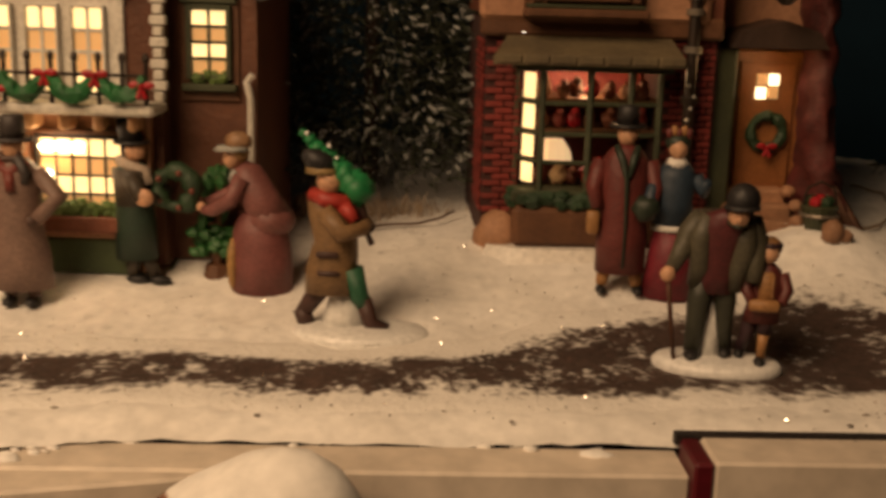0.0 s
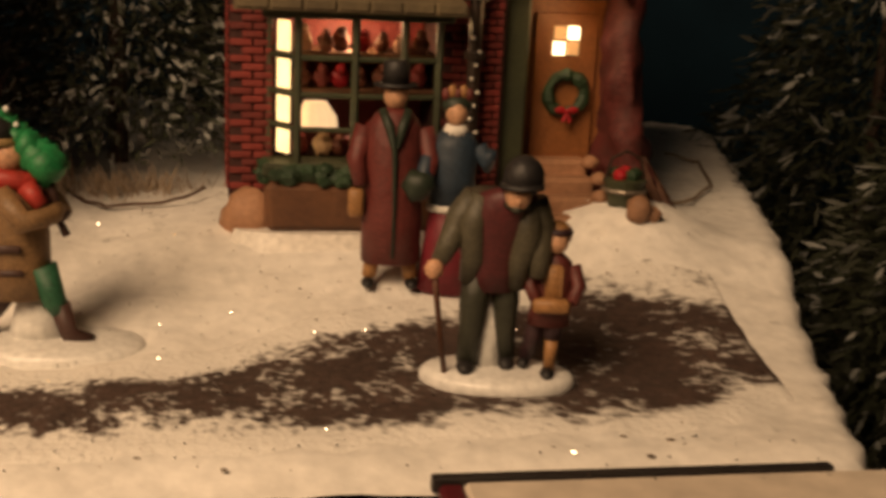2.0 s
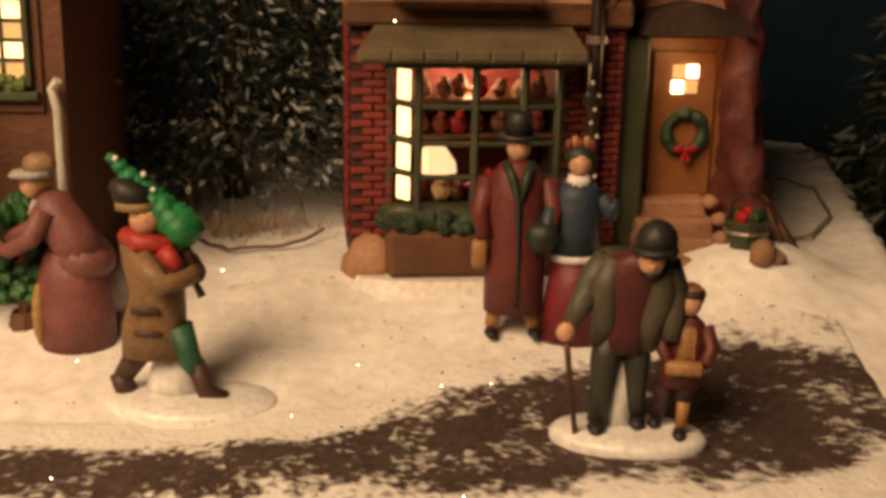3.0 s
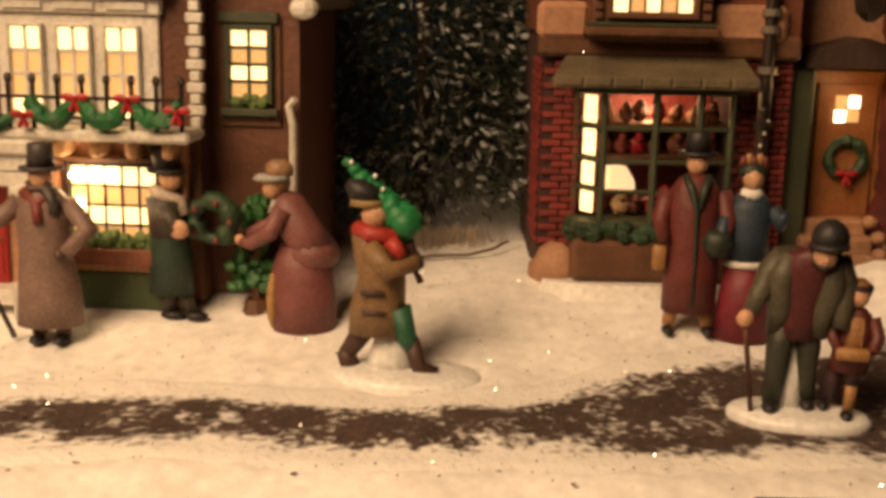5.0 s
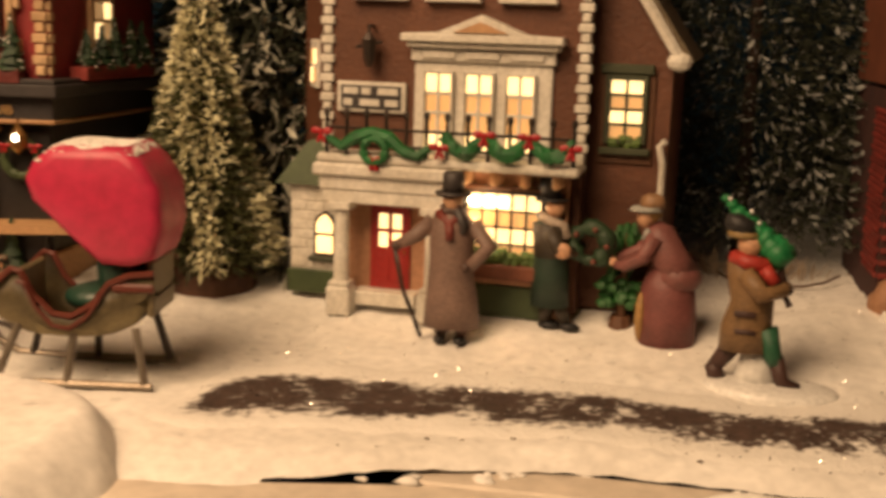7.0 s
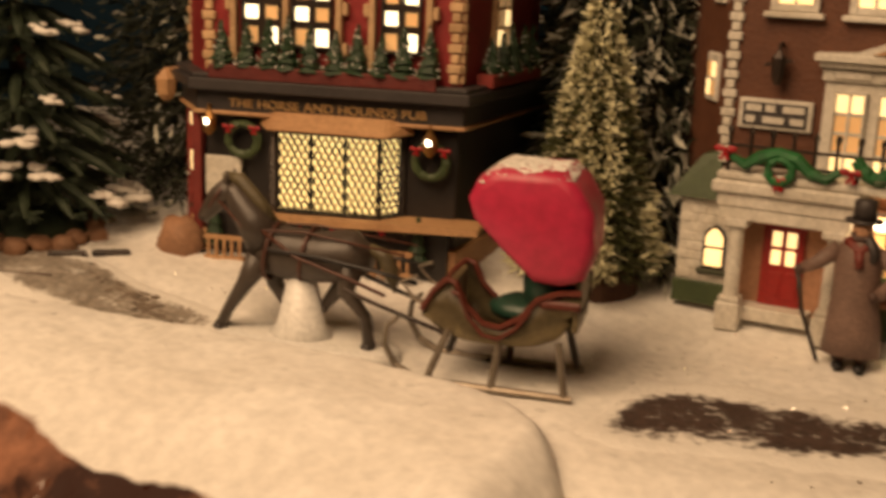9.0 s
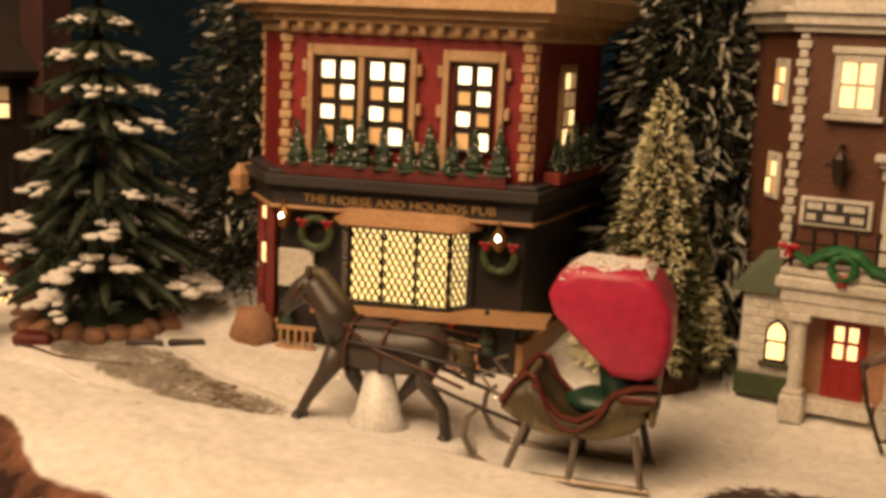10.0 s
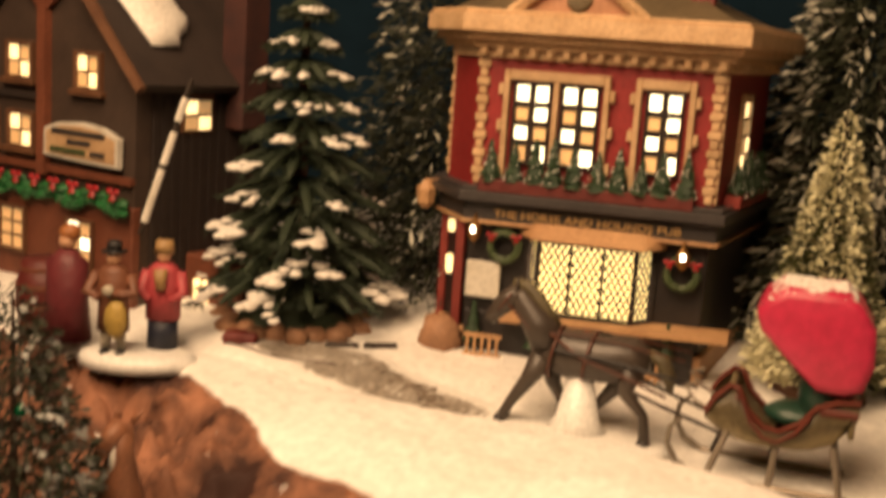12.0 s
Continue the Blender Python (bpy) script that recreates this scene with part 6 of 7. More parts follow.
    for row, s in ((rowsv[0], -1), (rowsv[-1], 1)):
        ins = [bm.verts.new((0.32 + (v.co.x - 0.32) * 0.84, v.co.y + 0.025 * s, 1.5 + (v.co.z - 1.5) * 0.84)) for v in row]
        for i in range(n):
            bm.faces.new((row[i], row[(i + 1) % n], ins[(i + 1) % n], ins[i]))
        bm.faces.new(ins)
    bmesh.ops.bevel(bm, geom=[e for e in bm.edges if len(e.link_faces) == 2 and e.calc_face_angle(0) > 0.5], offset=0.03, segments=2, affect="EDGES")
    for v in bm.verts:
        v.co += 0.018 * Vector((noise.noise(v.co * 3), noise.noise(v.co * 3 + Vector((5, 0, 0))), noise.noise(v.co * 3 + Vector((0, 7, 0)))))
    hood = part("canopy", bm, CANOPY, t, "glossy red folding canopy", True)
    random.seed(9)
    bm = bmesh.new()
    for i in range(900):
        x, y = random.uniform(-0.14, 0.62), random.uniform(-0.40, 0.40)
        zt = 2.045 - 0.8 * max(0, -0.02 - x) + 0.012 * noise.noise((x * 4, y * 4, 0)) - (0.8 * max(0, x - 0.54)) - 0.05 * abs(y / 0.42) ** 4
        s = random.uniform(0.012, 0.026)
        ball(bm, (x, y, zt), (s * 1.6, s * 1.6, s * 0.8), 0, 5, 0.4)
    sn = part("canopy_snow", bm, SNOW_CAP, hood, "dusting of snow", True)
    tagged(sn, kind="stuff")
    # runners and struts
    for s in (-1, 1):
        y = 0.40 * s
        bm = bmesh.new()
        pts = [(0.92, y, 0.05), (0.4, y, 0.05), (-0.2, y, 0.05), (-0.52, y, 0.07), (-0.70, y, 0.17), (-0.80, y, 0.34), (-0.78, y, 0.52), (-0.68, y, 0.62)]
        tube(bm, pts, [0.035, 0.035, 0.035, 0.035, 0.034, 0.03, 0.026, 0.02], 0, 7)
        part("runner", bm, SILVER, t, "silver runner")
        for x0, x1 in ((0.76, 0.86), (0.24, 0.20), (-0.24, -0.40)):
            # far struts take the dark iron colour to stand for their shade
            part("strut", tube(bmesh.new(), [(x0, y * 0.72, 0.52), (x1, y, 0.06)], 0.036, 0, 7), SILVER if s < 0 else IRON, t)
        part("shaft", tube(bmesh.new(), [(-0.30, 0.26 * s, 0.48), (-0.9, 0.27 * s, 0.66), (-1.25, 0.28 * s, 0.78)], 0.022, 0, 6), IRON, t, "black shaft")
    part("cross_bar", tube(bmesh.new(), [(-0.30, -0.3, 0.48), (-0.30, 0.3, 0.48)], 0.02, 0, 6), IRON, t)
    for s in (-1, 1):
        bm = bmesh.new()
        tube(bm, [(-0.6, 0.3 * s, 0.72), (-0.74, 0.3 * s, 0.78), (-0.86, 0.28 * s, 0.92), (-0.72, 0.25 * s, 0.98)], 0.018, 0, 6)
        part("scroll", bm, SILVER, t, "silver scrollwork")
    # the body sits well back on its runners
    for ob in list(bpy.data.objects):
        if ob.parent == t and ob.name.split(".")[0] not in ("runner", "strut", "shaft", "cross_bar"):
            ob.location.x += 0.17 * U


horse()
sleigh()


# ---- figurines: plain painted shapes, one mesh each ----
def paint(name, c, d=0.7):
    c = [min(0.7, v * 1.35) for v in c]
    return material(name, c, 0.55, second=[v * d * 0.85 for v in c], scale=130, amount=0.8, bump=0.55, bump_scale=190, fine=0.2)


FLESH = paint("painted_flesh", (0.56, 0.29, 0.17), 0.85)
HAT = paint("black_hat", (0.016, 0.014, 0.014))
BOOT = paint("boot_brown", (0.055, 0.024, 0.018))
TOP = paint("black_shoe", (0.01, 0.009, 0.009))


def top_hat(bm, x, y, z, r, k, h=0.16, tip=0.0):
    rings(bm, [(x, y, z, r * 1.55, r * 1.45), (x, y, z + 0.025, r * 1.55, r * 1.45)], k, 12)
    rings(bm, [(x, y, z + 0.02, r * 0.98, r * 0.95), (x + tip, y, z + h, r * 0.9, r * 0.88), (x + tip, y, z + h + 0.012, r * 0.7, r * 0.7)], k, 12)


def walking_man():
    bm = bmesh.new()
    coat, scarf, tree, hat, flesh, boot, green, white, band = range(9)
    rings(bm, [(0.03, -0.02, -0.06, 0.54, 0.33), (0.03, -0.02, 0.06, 0.54, 0.33), (0.03, -0.02, 0.09, 0.50, 0.30), (0.03, -0.02, 0.105, 0.36, 0.2)], white, 30)
    rings(bm, [(-0.10, 0.04, 0.05, 0.2, 0.14), (-0.1, 0.04, 0.40, 0.10, 0.10)], white, 10)
    rings(bm, [(-0.20, 0, 0.36, 0.21, 0.16), (-0.20, 0, 0.55, 0.20, 0.16), (-0.17, 0, 0.76, 0.17, 0.14), (-0.20, 0, 0.95, 0.18, 0.14), (-0.24, 0, 1.06, 0.15, 0.13), (-0.26, 0, 1.12, 0.08, 0.08)], coat, 14)
    tube(bm, [(-0.24, -0.15, 1.02), (-0.10, -0.21, 0.86), (0.06, -0.14, 0.90), (0.08, -0.06, 0.92)], [0.075, 0.075, 0.06, 0.05], coat, 9)
    tube(bm, [(-0.20, 0.15, 1.02), (0.0, 0.18, 0.90), (0.08, 0.02, 0.88)], [0.07, 0.065, 0.05], coat, 9)
    ball(bm, (0.08, -0.07, 0.89), (0.06, 0.06, 0.05), boot, 8)
    tube(bm, [(0.02, -0.05, 0.94), (0.12, -0.09, 0.76)], [0.02, 0.028], boot, 6)
    abox(bm, -0.30, -0.13, -0.175, -0.15, 0.66, 0.71, 0.01, boot)
    abox(bm, -0.29, -0.12, -0.175, -0.15, 0.52, 0.56, 0.01, boot)
    tube(bm, [(-0.34, -0.03, 1.12), (-0.24, -0.13, 1.10), (-0.10, -0.08, 1.08), (-0.06, -0.02, 1.05)], 0.06, scarf, 8)
    tube(bm, [(-0.10, -0.12, 1.06), (0.0, -0.15, 0.95)], [0.06, 0.05], scarf, 8)
    ball(bm, (-0.22, -0.02, 1.22), (0.10, 0.09, 0.11), flesh, 12)
    rings(bm, [(-0.27, 0, 1.28, 0.135, 0.12), (-0.28, 0, 1.34, 0.125, 0.11)], band, 12)
    rings(bm, [(-0.28, 0, 1.33, 0.13, 0.115), (-0.32, 0, 1.41, 0.12, 0.10), (-0.35, 0, 1.46, 0.06, 0.06)], hat, 12)
    for i in range(9):
        f = i / 8
        c = Vector((-0.44, 0.12, 1.56)).lerp(Vector((0.0, -0.04, 1.17)), f)
        ball(bm, c, (0.04 + 0.075 * f, 0.04 + 0.075 * f, 0.035 + 0.08 * f), tree, 9, 0.5)
        if i % 2:
            ball(bm, c + Vector((random.uniform(-0.08, 0.08), -0.03, 0.05 + 0.05 * f)), 0.018 + 0.012 * random.random(), white, 5)
    tube(bm, [(0.0, -0.05, 1.14), (0.07, -0.07, 0.92)], 0.03, boot, 6)
    tube(bm, [(-0.26, 0.05, 0.42), (-0.36, 0.05, 0.28), (-0.44, 0.05, 0.16)], [0.085, 0.075, 0.06], boot, 8)
    tube(bm, [(-0.45, 0.05, 0.20), (-0.40, 0.04, 0.08)], [0.065, 0.075], boot, 8)
    tube(bm, [(-0.04, -0.05, 0.56), (0.02, -0.05, 0.34), (0.06, -0.05, 0.28)], [0.09, 0.075, 0.065], green, 8)
    tube(bm, [(0.05, -0.05, 0.32), (0.11, -0.05, 0.13), (0.24, -0.05, 0.09)], [0.065, 0.06, 0.045], boot, 8)
    solo("figurine", bm, [paint("tan_coat", (0.20, 0.115, 0.05)), paint("red_scarf", (0.36, 0.03, 0.02)), paint("fir_green", (0.012, 0.17, 0.05)), HAT, FLESH, BOOT, paint("green_hose", (0.015, 0.085, 0.04)), ICE, paint("hat_band", (0.30, 0.2, 0.08))],
         -0.22, -0.06, -0.03, 0, "tan-coated walking figurine carrying a small fir", "figurine", smooth=True, size=1.06)


def old_man_and_boy():
    bm = bmesh.new()
    white, coat, vest, trou, hat, flesh, cane, boyc, boyd, red = range(10)
    rings(bm, [(0, 0, -0.06, 0.46, 0.27), (0, 0, 0.03, 0.46, 0.27), (0, 0, 0.06, 0.43, 0.25), (0, 0, 0.075, 0.30, 0.16)], white, 28)
    rings(bm, [(-0.06, 0.06, 0.05, 0.10, 0.08), (-0.06, 0.06, 0.5, 0.05, 0.05)], white, 10)
    # slim legs, one a step ahead
    tube(bm, [(-0.13, 0.0, 0.68), (-0.16, -0.03, 0.48), (-0.165, -0.02, 0.30), (-0.18, -0.03, 0.11)], [0.095, 0.082, 0.07, 0.062], trou, 10)
    tube(bm, [(0.0, 0.02, 0.68), (0.03, 0.02, 0.48), (0.03, 0.05, 0.30), (0.045, 0.06, 0.12)], [0.09, 0.08, 0.066, 0.058], trou, 10)
    ball(bm, (-0.185, -0.08, 0.095), (0.056, 0.10, 0.042), hat, 10)
    ball(bm, (0.05, 0.02, 0.10), (0.05, 0.09, 0.04), hat, 10)
    # the stooped trunk, leaning forward
    rings(bm, [(-0.07, 0.01, 0.55, 0.155, 0.11), (-0.07, 0.01, 0.68, 0.17, 0.13), (-0.05, -0.01, 0.86, 0.175, 0.14), (-0.02, -0.05, 1.02, 0.20, 0.15), (0.0, -0.08, 1.12, 0.17, 0.13), (0.03, -0.12, 1.17, 0.09, 0.08)], vest, 16)
    for s, pts in ((-1, [(-0.13, -0.10, 1.12), (-0.18, -0.10, 0.95), (-0.17, -0.08, 0.75), (-0.20, -0.04, 0.60)]), (1, [(0.12, -0.12, 1.10), (0.13, -0.10, 0.92), (0.09, -0.07, 0.74), (0.08, -0.04, 0.58)])):
        tube(bm, pts, [0.07, 0.085, 0.075, 0.05], coat, 9)
    tube(bm, [(-0.10, 0.07, 1.10), (-0.10, 0.10, 0.86), (-0.08, 0.08, 0.60)], [0.14, 0.13, 0.10], coat, 10)
    tube(bm, [(0.06, 0.05, 1.10), (0.05, 0.09, 0.86), (0.02, 0.08, 0.60)], [0.13, 0.12, 0.09], coat, 10)
    tube(bm, [(-0.17, -0.06, 1.10), (-0.26, -0.05, 0.98), (-0.30, -0.10, 0.86), (-0.36, -0.17, 0.74)], [0.085, 0.08, 0.07, 0.05], coat, 10)
    tube(bm, [(0.15, -0.08, 1.10), (0.21, -0.05, 0.95), (0.21, -0.08, 0.80), (0.20, -0.10, 0.66)], [0.08, 0.075, 0.065, 0.05], coat, 10)
    ball(bm, (-0.385, -0.19, 0.70), (0.055, 0.05, 0.06), flesh, 10, 0.15)
    tube(bm, [(-0.385, -0.19, 0.70), (-0.36, -0.17, 0.50), (-0.30, -0.12, 0.03)], [0.02, 0.018, 0.017], cane, 7)
    # bowed head under a round hat
    tube(bm, [(0.02, -0.10, 1.12), (0.04, -0.17, 1.17)], [0.07, 0.065], vest, 9)
    ball(bm, (0.06, -0.22, 1.15), (0.075, 0.07, 0.085), flesh, 12)
    ball(bm, (0.065, -0.29, 1.13), (0.018, 0.022, 0.022), flesh, 7)
    tube(bm, [(0.0, -0.20, 1.10), (0.05, -0.26, 1.08), (0.12, -0.21, 1.10)], 0.024, trou, 7)
    ball(bm, (0.085, -0.17, 1.25), (0.115, 0.115, 0.12), hat, 14)
    rings(bm, [(0.075, -0.22, 1.195, 0.125, 0.115), (0.08, -0.20, 1.22, 0.122, 0.115)], hat, 14)
    # the boy at his side, holding a parcel
    x0 = 0.29
    tube(bm, [(x0 - 0.07, 0.02, 0.42), (x0 - 0.09, 0.04, 0.26), (x0 - 0.13, 0.06, 0.12)], [0.06, 0.05, 0.04], boyd, 8)
    tube(bm, [(x0 + 0.02, -0.02, 0.42), (x0 + 0.02, -0.03, 0.28)], [0.062, 0.05], boyd, 8)
    tube(bm, [(x0 + 0.02, -0.03, 0.29), (x0 + 0.01, -0.04, 0.10)], [0.042, 0.034], boyc, 8)
    ball(bm, (x0, -0.08, 0.08), (0.042, 0.075, 0.036), hat, 8)
    ball(bm, (x0 - 0.14, 0.03, 0.10), (0.038, 0.065, 0.034), hat, 8)
    rings(bm, [(x0 - 0.01, 0, 0.36, 0.125, 0.09), (x0, 0, 0.46, 0.12, 0.09), (x0 + 0.01, -0.01, 0.62, 0.11, 0.085), (x0 + 0.01, -0.01, 0.74, 0.095, 0.075), (x0 + 0.01, -0.02, 0.79, 0.045, 0.045)], red, 14)
    abox(bm, x0 - 0.045, x0 + 0.055, -0.10, -0.07, 0.52, 0.74, 0.02, boyc)
    for s in (-1, 1):
        tube(bm, [(x0 + 0.01 + s * 0.10, -0.01, 0.72), (x0 + 0.01 + s * 0.14, -0.04, 0.60), (x0 + 0.01 + s * 0.10, -0.12, 0.53)], [0.045, 0.046, 0.036], red, 8)
    abox(bm, x0 - 0.11, x0 + 0.10, -0.18, -0.09, 0.47, 0.55, 0.018, boyc)
    ball(bm, (x0 + 0.01, -0.05, 0.87), (0.066, 0.062, 0.075), flesh, 12)
    ball(bm, (x0 + 0.01, -0.01, 0.90), (0.085, 0.08, 0.08), boyc, 12)
    rings(bm, [(x0 + 0.01, -0.03, 0.915, 0.088, 0.085), (x0 + 0.01, -0.02, 0.94, 0.08, 0.078)], boyd, 12)
    solo("figurine", bm, [ICE, paint("green_grey_jacket", (0.075, 0.066, 0.042)), paint("maroon_vest", (0.085, 0.014, 0.016)), paint("dark_trousers", (0.036, 0.037, 0.024)), HAT, FLESH, paint("cane_wood", (0.10, 0.04, 0.02)), paint("tan_jacket", (0.30, 0.15, 0.055)), paint("plum_breeches", (0.035, 0.014, 0.018)), paint("brick_sleeve", (0.10, 0.02, 0.016))],
         2.607, -0.60, 0.04, -7.9, "stooped figurine with cane beside a small boy figurine", "figurine", smooth=True, size=1.06)


def couple():
    bm = bmesh.new()
    coat, hat, flesh, blue, skirt, trim, shoe, tan, dark = range(9)
    rings(bm, [(0, 0, 0.18, 0.21, 0.16), (0, 0, 0.5, 0.215, 0.17), (0, 0, 0.85, 0.20, 0.16), (0, 0, 1.14, 0.20, 0.15), (0, 0, 1.24, 0.13, 0.11), (0, 0, 1.28, 0.06, 0.06)], coat, 14)
    tube(bm, [(-0.09, -0.08, 1.27), (-0.04, -0.15, 1.16), (0.0, -0.175, 1.0), (0.01, -0.18, 0.6), (0.01, -0.17, 0.24)], [0.03, 0.035, 0.02, 0.012, 0.012], dark, 7)
    tube(bm, [(0.09, -0.08, 1.27), (0.05, -0.15, 1.16), (0.02, -0.175, 1.02)], [0.03, 0.035, 0.015], dark, 7)
    for s in (-1, 1):
        tube(bm, [(s * 0.2, 0, 1.14), (s * 0.26, -0.03, 0.92), (s * 0.22, -0.10, 0.74)], [0.075, 0.07, 0.055], coat, 9)
        tube(bm, [(s * 0.12, 0, 0.22), (s * 0.15, -0.02, 0.06)], [0.06, 0.05], tan, 8)
        ball(bm, (s * 0.155, -0.06, 0.03), (0.05, 0.10, 0.035), shoe, 8)
    abox(bm, -0.31, -0.20, -0.15, -0.05, 0.52, 0.72, 0.02, tan)
    ball(bm, (0.0, -0.02, 1.36), (0.085, 0.085, 0.10), flesh, 12)
    top_hat(bm, 0, 0, 1.42, 0.10, hat, 0.17)
    x0 = 0.43
    rings(bm, [(x0, 0.02, -0.02, 0.24, 0.2), (x0, 0.02, 0.3, 0.20, 0.17), (x0, 0.02, 0.62, 0.15, 0.13)], skirt, 16)
    rings(bm, [(x0, 0.02, 0.56, 0.185, 0.16), (x0, 0.02, 0.61, 0.18, 0.155)], trim, 14)
    rings(bm, [(x0, 0.02, 0.60, 0.18, 0.15), (x0, 0.02, 0.80, 0.15, 0.12), (x0, 0.02, 1.02, 0.18, 0.13), (x0, 0.02, 1.12, 0.11, 0.09)], blue, 14)
    rings(bm, [(x0, 0.01, 1.10, 0.10, 0.09), (x0, 0.01, 1.17, 0.075, 0.07)], trim, 12)
    tube(bm, [(x0 - 0.16, 0, 1.02), (x0 - 0.22, -0.08, 0.84), (x0 - 0.18, -0.15, 0.74)], [0.065, 0.06, 0.05], blue, 8)
    tube(bm, [(x0 + 0.16, 0, 1.02), (x0 + 0.24, -0.04, 0.9), (x0 + 0.24, -0.1, 1.0)], [0.065, 0.06, 0.045], blue, 8)
    ball(bm, (x0 - 0.26, -0.16, 0.76), (0.12, 0.09, 0.11), dark, 10, 0.3)
    ball(bm, (x0, -0.01, 1.25), (0.08, 0.08, 0.09), flesh, 12)
    ball(bm, (x0, 0.03, 1.30), (0.11, 0.10, 0.08), dark, 10)
    for i in range(5):
        ball(bm, (x0 - 0.08 + 0.04 * i, 0.0, 1.38 + 0.02 * (i % 2)), (0.035, 0.03, 0.05), tan if i % 2 else coat, 7)
    solo("figurine", bm, [paint("maroon_coat", (0.125, 0.024, 0.02)), HAT, FLESH, paint("teal_jacket", (0.02, 0.035, 0.055)), paint("crimson_skirt", (0.16, 0.012, 0.022)), SNOW_CAP, TOP, paint("basket_tan", (0.34, 0.17, 0.06)), paint("dark_holly", (0.02, 0.03, 0.018))],
         1.975, 0.835, gz(1.97, 0.83) + 0.02, 0, "arm in arm couple figurine in maroon and blue", "figurine", smooth=True, size=1.025)


def grey_man():
    bm = bmesh.new()
    coat, hat, flesh, scarf, shoe, cane, leg = range(7)
    rings(bm, [(0.02, 0, 0.14, 0.27, 0.20), (0.02, 0, 0.4, 0.25, 0.19), (0, 0, 0.75, 0.20, 0.17), (0, 0, 0.95, 0.215, 0.17), (0, 0, 1.14, 0.20, 0.15), (0, 0, 1.24, 0.11, 0.10)], coat, 16)
    tube(bm, [(-0.18, 0, 1.12), (-0.34, -0.06, 0.98), (-0.48, -0.10, 0.90)], [0.085, 0.07, 0.05], coat, 9)
    ball(bm, (-0.50, -0.11, 0.89), 0.055, leg, 8)
    tube(bm, [(0.18, 0, 1.12), (0.36, -0.02, 0.92), (0.20, -0.14, 0.74)], [0.085, 0.08, 0.06], coat, 9)
    ball(bm, (0.17, -0.16, 0.74), 0.05, leg, 8)
    tube(bm, [(-0.52, -0.12, 0.90), (-0.44, -0.10, 0.5), (-0.26, -0.06, 0.03)], [0.024, 0.022, 0.02], cane, 7)
    for x in (-0.07, 0.12):
        tube(bm, [(x, 0, 0.2), (x, -0.02, 0.06)], [0.085, 0.06], leg, 8)
        ball(bm, (x, -0.08, 0.03), (0.06, 0.11, 0.04), shoe, 8)
    tube(bm, [(-0.12, -0.06, 1.22), (0.0, -0.13, 1.12), (0.12, -0.06, 1.22)], 0.05, scarf, 8)
    tube(bm, [(0.0, -0.13, 1.14), (0.02, -0.17, 0.98)], [0.05, 0.04], scarf, 8)
    tube(bm, [(0.06, -0.10, 1.26), (0.13, -0.1, 1.12), (0.12, -0.13, 1.04)], [0.05, 0.05, 0.03], hat, 8)
    ball(bm, (0, -0.02, 1.32), (0.095, 0.09, 0.11), flesh, 12)
    tube(bm, [(-0.08, -0.07, 1.29), (-0.05, -0.1, 1.24), (0.05, -0.1, 1.24), (0.08, -0.07, 1.29)], 0.03, leg, 6)
    top_hat(bm, 0, 0, 1.38, 0.11, hat, 0.2)
    solo("figurine", bm, [paint("taupe_coat", (0.19, 0.12, 0.095)), paint("charcoal_hat", (0.04, 0.032, 0.03)), FLESH, paint("rust_scarf", (0.16, 0.03, 0.02)), TOP, IRON, paint("brown_glove", (0.07, 0.035, 0.025))],
         -3.15, 0.20, gz(-3.15, 0.20), 4, "taupe-coated top-hatted figurine leaning on a cane", "figurine", smooth=True, size=1.01)


